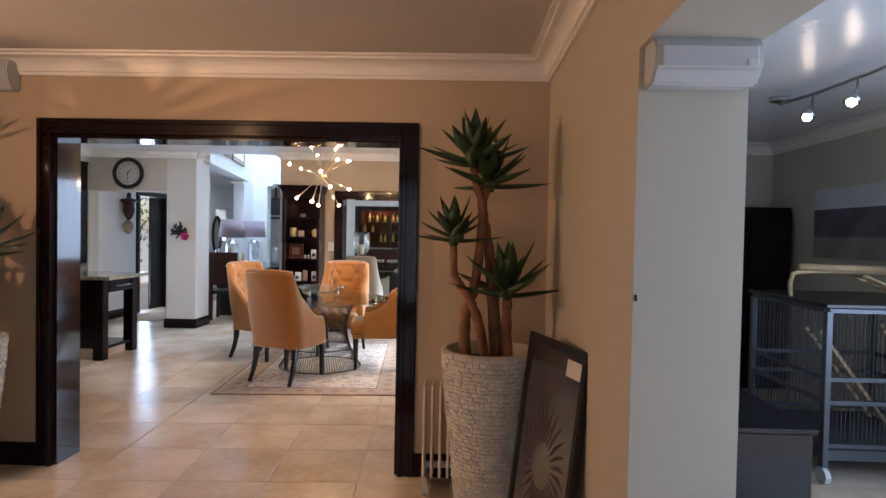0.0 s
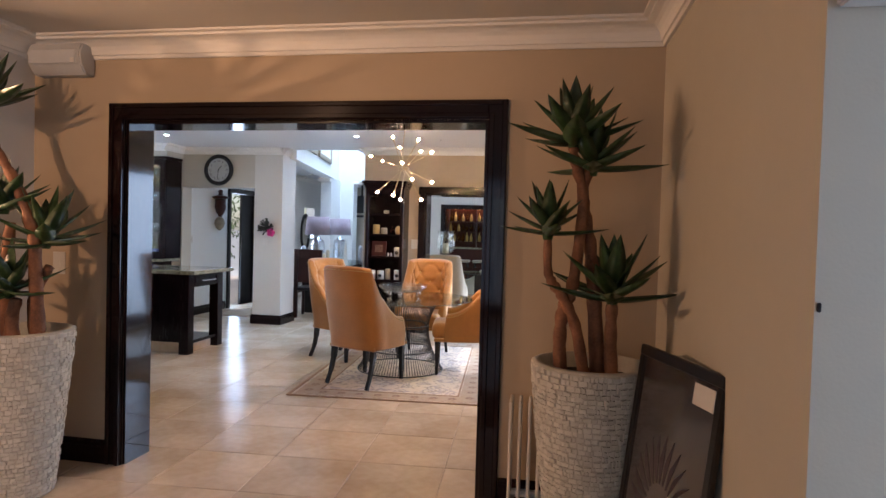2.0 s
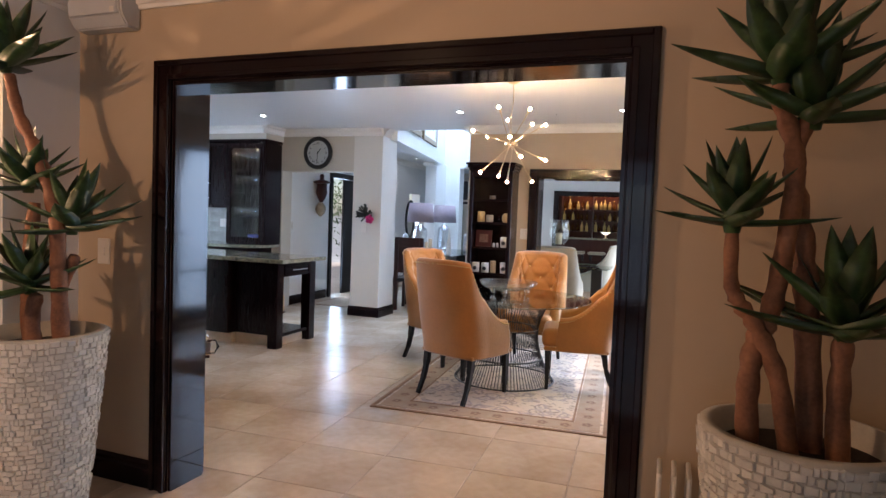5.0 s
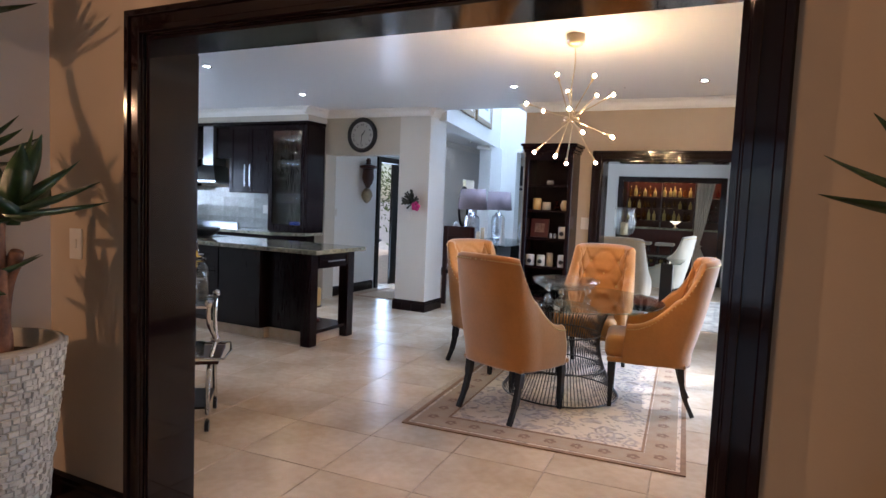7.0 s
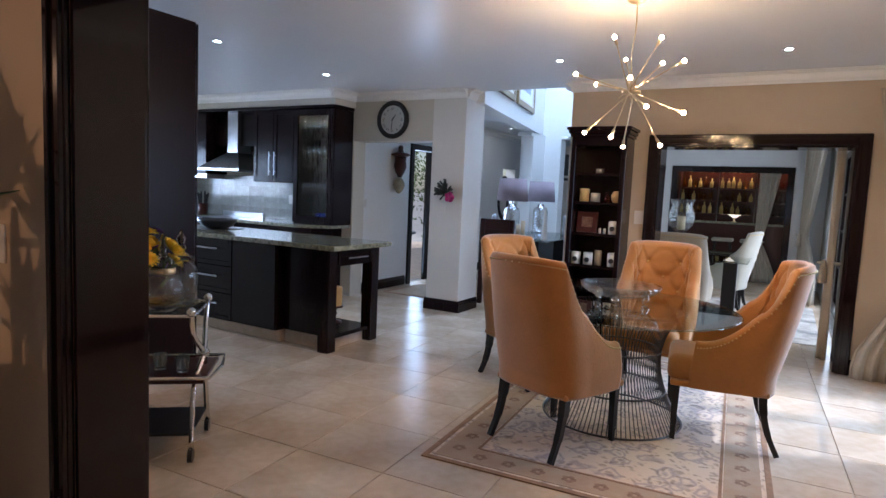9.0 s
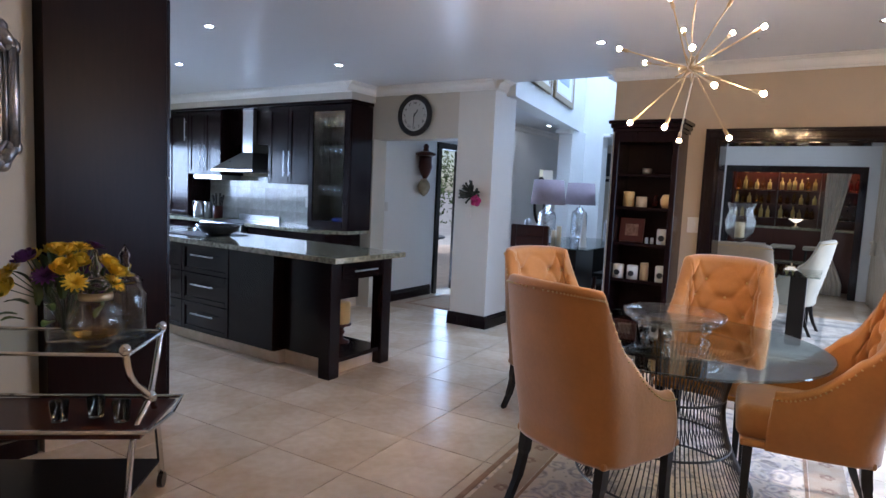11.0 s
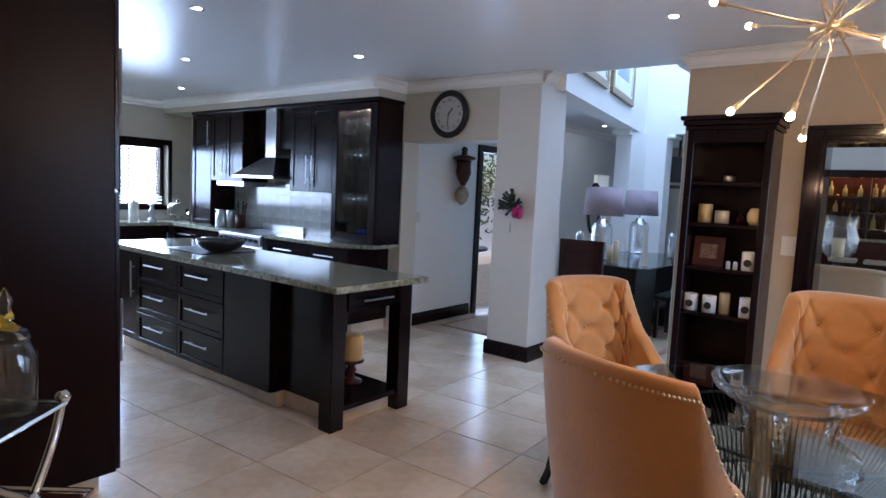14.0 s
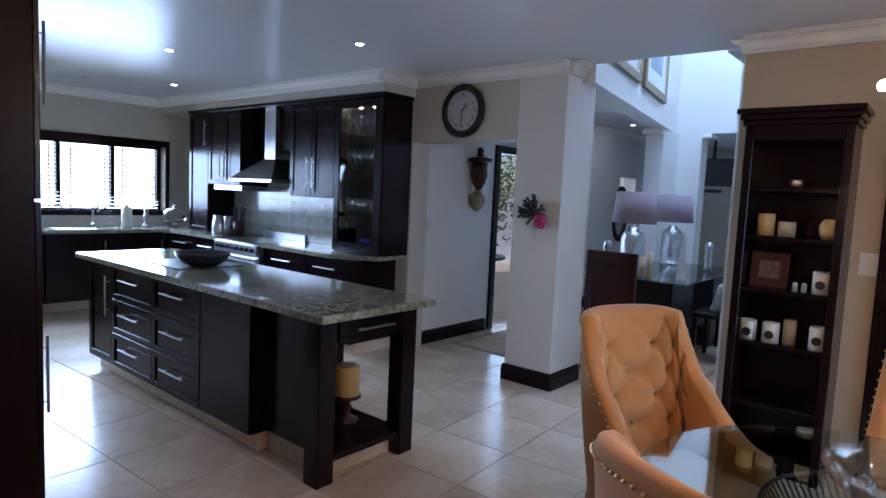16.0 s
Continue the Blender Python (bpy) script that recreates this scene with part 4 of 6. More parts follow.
part("crown", join(bx(SX0 - 0.015, SX1 + 0.015, SY0 - 0.015, SY1, 1.981, 2.01, 0.006, 2), bx(SX0 - 0.03, SX1 + 0.03, SY0 - 0.03, SY1, 2.011, 2.045, 0.008, 2), bx(SX0 - 0.045, SX1 + 0.045, SY0 - 0.045, SY1, 2.046, 2.075, 0.004, 1)), DARK, bs)


def pillar(x, y, z, r, h, mat, label="ivory pillar candle on a bookshelf"):
    solo("candle", lathe([(r, 0), (r, h - 0.006), (r * 0.9, h), (r * 0.4, h - 0.006), (0, h - 0.008)], 20), mat, label, "candle", pose(x, y, z + 0.001), "shelf candles", True)


pillar(-1.80, 8.72, 1.365, 0.045, 0.125, WAX)
pillar(-1.69, 8.71, 1.365, 0.045, 0.085, WAXW)
solo("ginger_jar", lathe([(0.03, 0), (0.045, 0.03), (0.048, 0.07), (0.03, 0.105), (0.02, 0.11), (0.0, 0.108)], 20), WAX, "round yellow wax jar on the shelf", "jar", pose(-1.49, 8.72, 1.366), smooth=True)
solo("perfume_bottle", lathe([(0.022, 0), (0.022, 0.05), (0.01, 0.065), (0.01, 0.085), (0.015, 0.09), (0.015, 0.11), (0, 0.11)], 12), RED, "small pink glass bottle on the shelf", "bottle", pose(-1.575, 8.70, 1.366), smooth=True)
solo("tin", lathe([(0.036, 0), (0.036, 0.045), (0, 0.045)], 20), BRASS, "small metal candle tin on the shelf", "tin", pose(-1.665, 8.72, 1.641), smooth=True)
ph = thing("photo_frame", "dark red photo frame with a small picture", "photo frame", pose(-1.77, 8.76, 1.066, -8, 0, 0))
part("frame", join(bx(-0.10, 0.10, -0.01, 0.01, 0, 0.05), bx(-0.10, 0.10, -0.01, 0.01, 0.15, 0.20), bx(-0.10, -0.055, -0.01, 0.01, 0.05, 0.15), bx(0.055, 0.10, -0.01, 0.01, 0.05, 0.15)), REDBOX, ph)
part("picture", bx(-0.055, 0.055, -0.002, 0.006, 0.05, 0.15), material("small_print", (0.17, 0.06, 0.05), 0.4, vary=0.6, scale=40, second=(0.34, 0.24, 0.2)), ph, "small dim print")


def burner(x, y, z, h=0.12, r=0.045):
    b = thing("oil_burner", "white ceramic oil burner with a round opening", "oil burner", pose(x, y, z + 0.001), "oil burners")
    part("body", lathe([(r, 0), (r, h), (r * 0.8, h + 0.004), (r * 0.7, h - 0.012), (0, h - 0.016)], 20), PLASTIC, b, smooth=True)
    part("opening", tube([(0, -r - 0.001, h * 0.42), (0, -r + 0.012, h * 0.42)], r * 0.55, 14), BLACKPL, b, "dark round opening")


burner(-1.84, 8.70, 0.755, 0.11)
burner(-1.72, 8.70, 0.755, 0.11)
pillar(-1.63, 8.73, 0.755, 0.034, 0.14, WAXW)
burner(-1.485, 8.70, 0.755, 0.125)
burner(-1.495, 8.70, 1.065, 0.12)
for k in range(2):
    solo("salt_pot", lathe([(0.014, 0), (0.014, 0.04), (0.008, 0.05), (0, 0.05)], 10), GREYPL, "tiny silver pot on the shelf", "pot", pose(-1.62 + 0.045 * k, 8.69, 1.066), "small pots", True)


# ---- dining chairs ----
def chair_plan(s):
    a = abs(s)
    sg = 1 if s >= 0 else -1
    if a > 0.62:
        f = (a - 0.62) / 0.38
        return Vector((sg * (0.285 + 0.008 * math.sin(f * 3.14)), -0.10 + f * 0.27, 0))
    t = a / 0.62 * math.pi / 2
    return Vector((sg * 0.285 * math.sin(t) ** 0.62, -0.10 - 0.19 * max(0, math.cos(t)) ** 0.62, 0))


def chair_top(s):
    a = abs(s)
    if a < 0.44:
        return 1.075 - 0.018 * (a / 0.44) ** 2
    k = (a - 0.44) / 0.56
    return 0.605 + 0.452 * (1 - k) ** 2.3


def chair_shell(tuft=True):
    bm = bmesh.new()
    N, M = 132, 44
    cols = []
    buttons = []
    for row, z in enumerate((0.60, 0.705, 0.81, 0.915)):
        for k in range(-2, 3):
            s = (k + (0.5 if row % 2 else 0)) * 0.215
            if abs(s) < 0.44:
                buttons.append((s, z))
    for i in range(N + 1):
        s = -1 + 2 * i / N
        p = chair_plan(s)
        q = chair_plan(min(1, s + 0.01)) - chair_plan(max(-1, s - 0.01))
        inw = Vector((-q.y, q.x, 0)).normalized()
        if inw.dot(Vector((0, 0.05, 0)) - p) < 0:
            inw = -inw
        zt = chair_top(s)
        lean = 0.24 * (1 - 0.55 * abs(s))

        def place(z, off):
            return p + inw * off + Vector((0, -max(0, z - 0.42) * lean, z))
        col = []
        for j in range(M):
            z = 0.335 + (zt - 0.03 - 0.335) * j / (M - 1)
            bulge = 0.012 * math.sin(math.pi * j / (M - 1))
            col.append(bm.verts.new(place(z, -bulge)))
        col.append(bm.verts.new(place(zt - 0.008, 0.010)))
        col.append(bm.verts.new(place(zt, 0.030)))
        col.append(bm.verts.new(place(zt - 0.008, 0.052)))
        for j in range(M):
            z = zt - 0.03 - (zt - 0.03 - 0.40) * j / (M - 1)
            d = 0.072 + 0.016 * math.sin(math.pi * min(1, (zt - z) / 0.5))
            if tuft and abs(s) < 0.56:
                for bs_, bz in buttons:
                    dd = math.hypot((s - bs_) * 0.48, z - bz)
                    d -= 0.026 * math.exp(-(dd / 0.024) ** 2)
                u, w = s / 0.215, (z - 0.60) / 0.21
                c1 = abs(((u + w) % 1.0) - 0.5)
                c2 = abs(((u - w) % 1.0) - 0.5)
                for c in (c1, c2):
                    d -= 0.011 * math.exp(-((0.5 - c) / 0.075) ** 2) * min(1, max(0, (z - 0.52) / 0.05)) * min(1, max(0, (1.04 - z) / 0.03))
            col.append(bm.verts.new(place(z, d)))
        cols.append(col)
    for a, b in zip(cols, cols[1:]):
        for k in range(len(a) - 1):
            bm.faces.new((a[k], b[k], b[k + 1], a[k + 1]))
        bm.faces.new((a[-1], b[-1], b[0], a[0]))
    bm.faces.new(cols[0])
    bm.faces.new(cols[-1][::-1])
    bmesh.ops.recalc_face_normals(bm, faces=bm.faces[:])
    return bm, buttons


def make_chair(name, label, fabric, legmat, m, group):
    ch = thing(name, label, "chair", Matrix.Identity(4), group)
    bm, buttons = chair_shell()
    br = part("backrest", bm, fabric, ch, smooth=True)
    seat = bx(-0.235, 0.235, -0.22, 0.29, 0.345, 0.50, 0.05, 5)
    for v in seat.verts:
        if v.co.z > 0.46:
            v.co.z += 0.02 * math.cos(v.co.x * 5) * math.cos((v.co.y - 0.03) * 5)
    part("seat", seat, fabric, ch, smooth=True)
    part("seat_frame", bx(-0.255, 0.255, -0.25, 0.27, 0.325, 0.36, 0.012, 2), fabric, ch)
    dots = []
    for bs_, bz in buttons:
        s = bs_
        p = chair_plan(s)
        lean = 0.24 * (1 - 0.55 * abs(s))
        q = chair_plan(s + 0.01) - chair_plan(s - 0.01)
        inw = Vector((-q.y, q.x, 0)).normalized()
        if inw.dot(Vector((0, 0.05, 0)) - p) < 0:
            inw = -inw
        dots.append(ball(0.009, tuple(p + inw * 0.046 + Vector((0, -(bz - 0.42) * lean, bz))), 8))
    tagged(part("button_set", join(*dots), STUD, br, "small brass buttons"), kind="stuff")
    studs = []
    for i in range(91):
        s = -1 + 2 * i / 90
        p = chair_plan(s)
        zt = chair_top(s) - 0.035
        lean = 0.24 * (1 - 0.55 * abs(s))
        out = Vector((p.x, p.y + 0.05, 0)).normalized()
        studs.append(ball(0.0045, tuple(p + out * 0.004 + Vector((0, -max(0, zt - 0.42) * lean, zt))), 6))
    tagged(part("nailhead_trim", join(*studs), STUD, br, "row of small brass nailheads"), kind="stuff")
    for sx in (-1, 1):
        part("leg", tube([(sx * 0.215, 0.235, 0.0), (sx * 0.215, 0.235, 0.34)], [0.019, 0.030], 4, True), legmat, ch)
        part("leg", tube(smooth_path([(sx * 0.225, -0.31, 0.0), (sx * 0.222, -0.255, 0.12), (sx * 0.22, -0.225, 0.24), (sx * 0.22, -0.215, 0.34)]), [0.020] * 6 + [0.024] * 6 + [0.030] * 7, 4, True), legmat, ch)
    ch.matrix_world = m
    return ch


RUGZ = 0.016


def facing(x, y, dx, dy, z=RUGZ):
    return pose(x, y, z, 0, 0, math.degrees(math.atan2(-dx, dy)))


c1 = make_chair("dining_chair", "mustard velvet dining chair with buttoned back", VELVET, BLACK, facing(-1.11, 6.16, 0.2, 0.53), "chairs round the glass table")
copy_thing(c1, facing(-0.33, 6.80, -0.5, -0.07))
copy_thing(c1, facing(-1.66, 7.12, 0.46, -0.23, 0.007))
copy_thing(c1, facing(-0.86, 7.42, -0.02, -1.0))

# ---- rug ----
rugm = pose(-0.885, 6.93, 0.006, 0, 0, 4.0)
RUGMAT = material("rug_field", (0.42, 0.36, 0.29), 0.95, vary=0.2, scale=14, bump=0.3, bump_scale=200)
rt = RUGMAT.node_tree
tc = rt.nodes.new("ShaderNodeTexCoord")
wob = rt.nodes.new("ShaderNodeTexNoise")
wob.inputs["Scale"].default_value, wob.inputs["Detail"].default_value = 6.0, 3
mixv = rt.nodes.new("ShaderNodeMixRGB")
mixv.blend_type, mixv.inputs[0].default_value = "ADD", 0.22
rt.links.new(tc.outputs["Object"], wob.inputs["Vector"])
rt.links.new(tc.outputs["Object"], mixv.inputs[1])
rt.links.new(wob.outputs["Color"], mixv.inputs[2])
vo = rt.nodes.new("ShaderNodeTexVoronoi")
vo.inputs["Scale"].default_value = 7.0
vo2 = rt.nodes.new("ShaderNodeTexVoronoi")
vo2.inputs["Scale"].default_value = 19.0
for n_ in (vo, vo2):
    rt.links.new(mixv.outputs[0], n_.inputs["Vector"])
ramp1 = rt.nodes.new("ShaderNodeValToRGB")
cr_ = ramp1.color_ramp
cr_.elements[0].position, cr_.elements[0].color = 0.0, (0.30, 0.24, 0.23, 1)
cr_.elements[1].position, cr_.elements[1].color = 1.0, (0.68, 0.55, 0.42, 1)
for pos_, col_ in ((0.16, (0.54, 0.45, 0.37, 1)), (0.26, (0.71, 0.58, 0.44, 1)), (0.40, (0.41, 0.33, 0.30, 1)), (0.52, (0.68, 0.55, 0.42, 1))):
    cr_.elements.new(pos_).color = col_
rt.links.new(vo.outputs["Distance"], ramp1.inputs[0])
ramp2 = rt.nodes.new("ShaderNodeValToRGB")
ramp2.color_ramp.elements[0].position, ramp2.color_ramp.elements[0].color = 0.18, (0.62, 0.60, 0.60, 1)
ramp2.color_ramp.elements[1].position, ramp2.color_ramp.elements[1].color = 0.42, (1, 1, 1, 1)
rt.links.new(vo2.outputs["Distance"], ramp2.inputs[0])
mm_ = rt.nodes.new("ShaderNodeMixRGB")
mm_.blend_type, mm_.inputs[0].default_value = "MULTIPLY", 1.0
rt.links.new(ramp1.outputs[0], mm_.inputs[1])
rt.links.new(ramp2.outputs[0], mm_.inputs[2])
rt.links.new(mm_.outputs[0], rt.nodes["Principled BSDF"].inputs["Base Color"])
RUGEDGE = material("rug_border", (0.30, 0.18, 0.11), 0.95, vary=0.25, scale=16, bump=0.3, bump_scale=200)
RUGBAND = material("rug_band", (0.62, 0.49, 0.35), 0.95, vary=0.3, scale=13, second=(0.40, 0.27, 0.18), bump=0.3, bump_scale=200)
rug = thing("rug", "worn cream and brown oriental rug under the table", "rug", rugm)
W, L = 0.83, 1.37
part("field", bx(-W, W, -L, L, 0.0, 0.006, 0.002, 1), RUGMAT, rug)


def ring(w, l, t, z0, z1):
    """A flat rectangular frame in one piece."""
    bm = bmesh.new()
    loops = []
    for a, b, z in ((w, l, z0), (w, l, z1), (w - t, l - t, z1), (w - t, l - t, z0)):
        loops.append([bm.verts.new((sx * a, sy * b, z)) for sx, sy in ((-1, -1), (1, -1), (1, 1), (-1, 1))])
    for p, q in zip(loops, loops[1:] + loops[:1]):
        for k in range(4):
            bm.faces.new((p[k], p[(k + 1) % 4], q[(k + 1) % 4], q[k]))
    bmesh.ops.recalc_face_normals(bm, faces=bm.faces[:])
    return bm


part("border", ring(W + 0.002, L + 0.002, 0.03, 0.0, 0.0085), RUGEDGE, rug, "brown edge band")
part("band", ring(W - 0.05, L - 0.05, 0.17, 0.003, 0.0078), RUGBAND, rug, "patterned border band")
part("guard_stripe", ring(W - 0.225, L - 0.225, 0.016, 0.003, 0.0082), RUGEDGE, rug, "brown guard stripe")
ros_me = mesh_of("rosette", join(*[lathe([(0.017, 0.0), (0.014, 0.0011), (0, 0.0012)], 6, 0.024 * math.cos(k * 1.2566), 0.024 * math.sin(k * 1.2566)) for k in range(5)]), material("rug_rosette", (0.30, 0.17, 0.11), 0.95, vary=0.4, scale=30, second=(0.40, 0.27, 0.19)))
for k in range(14):
    t = (k + 0.5) / 14 * 2 - 1
    for sx in (-1, 1):
        share("rosette", ros_me, rug, Matrix.Translation((sx * (W - 0.135), t * (L - 0.1), 0.0078)))
for k in range(8):
    t = (k + 0.5) / 8 * 2 - 1
    for sy in (-1, 1):
        share("rosette", ros_me, rug, Matrix.Translation((t * (W - 0.2), sy * (L - 0.135), 0.0078)))

# ---- glass table ----
TX, TY = -0.94, 6.73
tb = thing("glass_table", "round glass table on a dark wire pedestal", "table", pose(TX, TY, RUGZ))


def waist(z):
    k = z / 0.70
    return 0.215 + 0.215 * (1 - k) ** 2.2 + 0.17 * k ** 3.2


wire_me = mesh_of("wire", tube([(waist(z) * math.cos(tw_), waist(z) * math.sin(tw_), z) for z, tw_ in [(0.70 * j / 9, 0.05 * j / 9) for j in range(10)]], 0.0032, 4), WIRE)
for k in range(96):
    share("wire", wire_me, tb, Matrix.Rotation(2 * math.pi * k / 96, 4, "Z"))
for r, z in ((0.43, 0.006), (waist(0.2), 0.2), (waist(0.45), 0.45), (waist(0.695), 0.70)):
    part("hoop", tube([(r * math.cos(2 * math.pi * k / 48), r * math.sin(2 * math.pi * k / 48), z) for k in range(49)], 0.006, 6), WIRE, tb)
part("tabletop", lathe([(0.0, 0.708), (0.713, 0.708), (0.72, 0.711), (0.72, 0.718), (0.713, 0.721), (0.0, 0.721)], 96), SHEET, tb, "clear glass tabletop")
bw = thing("glass_bowl", "large clear glass bowl on three curled feet", "bowl", pose(-0.94, 6.76, RUGZ + 0.722) @ Matrix.Scale(1.2, 4))
part("bowl", lathe([(0.0, 0.036), (0.09, 0.038), (0.16, 0.052), (0.20, 0.08), (0.21, 0.105), (0.206, 0.106), (0.195, 0.083), (0.157, 0.057), (0.09, 0.043), (0.0, 0.041)], 48), THIN, bw, smooth=True)
for k in range(3):
    a = k * 2.094 + 0.6
    part("foot", tube(smooth_path([(0.13 * math.cos(a), 0.13 * math.sin(a), 0.045), (0.155 * math.cos(a), 0.155 * math.sin(a), 0.026), (0.13 * math.cos(a), 0.13 * math.sin(a), 0.012)], 5), [0.018, 0.018, 0.018, 0.017, 0.016, 0.014, 0.012, 0.011, 0.011, 0.011, 0.012], 8), GLASS, bw, smooth=True)

# ---- chandelier ----
HUB = Vector((0.0, 0.0, 2.0))
chd = thing("chandelier", "brass sputnik chandelier with many lit bulbs", "chandelier", pose(-0.87, 6.36, 0))
part("canopy", lathe([(0.0, HD - 0.001), (0.062, HD - 0.001), (0.062, HD - 0.05), (0.045, HD - 0.075), (0.02, HD - 0.085), (0.0, HD - 0.086)], 24), BRASS, chd, smooth=True)
part("cord", tube(smooth_path([(0, 0, HD - 0.08), (0.004, 0, 2.35), (-0.01, 0, 2.2), (0, 0, 2.02)]), 0.003, 6), BRASS, chd)
part("hub", join(tube([(-0.05, 0, 2.0), (0.05, 0, 1.995)], 0.014, 10), ball(0.02, (0, 0, 2.0), 12)), BRASS, chd, smooth=True)
TIPS = ((-0.08, -0.12, 2.275), (0.165, -0.11, 2.255), (-0.105, 0.26, 2.235), (0.12, 0.20, 2.187), (0.27, 0.0, 2.151), (-0.32, -0.01, 2.112), (-0.275, 0.26, 2.098), (0.07, -0.335, 2.012),
        (0.155, -0.305, 1.871), (0.305, -0.125, 1.86), (-0.235, -0.045, 1.77), (-0.06, -0.13, 1.737), (-0.08, 0.235, 1.716), (0.16, 0.10, 1.712))
for tip in TIPS:
    end = Vector(tip)
    d = (end - HUB).normalized()
    off = d.cross(Vector((0, 0, 1))).normalized() * 0.018
    arm = part("arm", tube([HUB - d * 0.07 + off, end - d * 0.03], 0.0036, 6), BRASS, chd)
    part("socket", tube([end - d * 0.045, end - d * 0.012], 0.008, 8), BRASS, arm)
    part("bulb", ball(0.0107, tip, 12), BULB, arm, "small glowing round bulb", smooth=True)

# ---- downlights ----
dl_ring = mesh_of("ring", lathe([(0.024, 0.0), (0.045, 0.0), (0.043, -0.006), (0.026, -0.003)], 20, loop=True), CHROME, True)
dl_lens = mesh_of("lens", lathe([(0.0, -0.001), (0.025, -0.001), (0.0, -0.0025)], 16), SPOTG)
for x, y, z in ((-4.30, 6.40, HD), (-4.36, 7.84, HD), (-5.91, 7.20, HD), (-1.86, 7.95, HD), (-0.15, 8.08, HD), (-7.60, 8.06, HD), (-4.45, 12.9, 2.57)):
    d = thing("downlight", "small round recessed ceiling downlight, lit", "downlight", pose(x, y, z - 0.001), "ceiling downlights")
    share("ring", dl_ring, d, Matrix.Identity(4))
    share("lens", dl_lens, d, Matrix.Identity(4))


# ---- sitting room: planters, speakers, picture, heater ----
def pot(name, x, y):
    p = thing(name, "tall tapered planter clad in cream stone chips", "planter", pose(x, y, 0.0065), "stone planters")

    def rad(z):
        return 0.165 + 0.09 * (z / 0.84) ** 0.9
    part("body", lathe([(0.0, 0.0), (rad(0), 0.0)] + [(rad(0.84 * k / 10), 0.84 * k / 10) for k in range(11)] + [(rad(0.84) - 0.03, 0.845), (rad(0.84) - 0.035, 0.77), (0.0, 0.765)], 40), BED, p, smooth=True)
    part("soil", lathe([(0.0, 0.785), (0.1, 0.783), (rad(0.78) - 0.037, 0.775)], 24), SOIL, p)
    verts, faces = [], []
    r = random.Random(11)
    z = 0.006
    while z < 0.83:
        h = 0.017 + 0.008 * r.random()
        a = r.random()
        start = a
        while a < start + 2 * math.pi - 0.02:
            w = (0.012 + 0.026 * r.random()) / rad(z)
            dz0, dz1 = r.uniform(-0.005, 0.004), r.uniform(-0.004, 0.005)
            w = min(w, start + 2 * math.pi - a)
            o0, o1 = 0.0, 0.002 + 0.010 * r.random() ** 1.5
            b = len(verts)
            g = 0.0008
            for off, sh in ((o0, 0.0), (o1, 0.0022)):
                for aa, zz in ((a + (g + sh) / rad(z), max(0.002, z + dz0) + g + sh), (a + w - (g + sh) / rad(z), max(0.002, z + dz1) + g + sh), (a + w - (g + sh) / rad(z), min(z + h + dz0, 0.84) - g - sh), (a + (g + sh) / rad(z), min(z + h + dz1, 0.84) - g - sh)):
                    rr = rad(zz) + off + 0.001
                    verts.append((rr * math.cos(aa), rr * math.sin(aa), zz))
            faces += [(b + 4, b + 5, b + 6, b + 7), (b, b + 1, b + 5, b + 4), (b + 1, b + 2, b + 6, b + 5), (b + 2, b + 3, b + 7, b + 6), (b + 3, b, b + 4, b + 7)]
            a += w
        z += h
    me = bpy.data.meshes.new("chip_cladding")
    me.from_pydata(verts, [], faces)
    me.materials.append(CHIP)
    ob = tagged(new("chip_cladding", me), "cream stone chips", kind="stuff")
    ob.parent = p
    return p


def leaf_mesh():
    """A stiff pointed agave leaf one metre long: narrow foot, widest past the middle, a needle tip."""
    bm = bmesh.new()
    rows = []
    for i in range(13):
        t = i / 12
        w = 0.062 * (0.50 + 0.50 * math.sin(math.pi * min(1.0, 0.12 + t * 0.80))) * (1 - t ** 3.2) ** 0.9 + 0.0006
        lift = 0.16 * t ** 2.0
        rows.append([bm.verts.new((s * w * 2.55, t, lift + (abs(s) ** 1.5) * w * 0.9)) for s in (-1, -0.5, 0, 0.5, 1)])
    under = [bm.verts.new(r_[2].co + Vector((0, 0, -0.028 * (1 - 0.85 * k / 12)))) for k, r_ in enumerate(rows)]
    for i in range(12):
        for k in range(4):
            bm.faces.new((rows[i][k], rows[i][k + 1], rows[i + 1][k + 1], rows[i + 1][k]))
        bm.faces.new((rows[i][0], rows[i + 1][0], under[i + 1], under[i]))
        bm.faces.new((rows[i][4], under[i], under[i + 1], rows[i + 1][4]))
    bmesh.ops.recalc_face_normals(bm, faces=bm.faces[:])
    return mesh_of("leaf", bm, LEAF, True)


LEAFM = leaf_mesh()


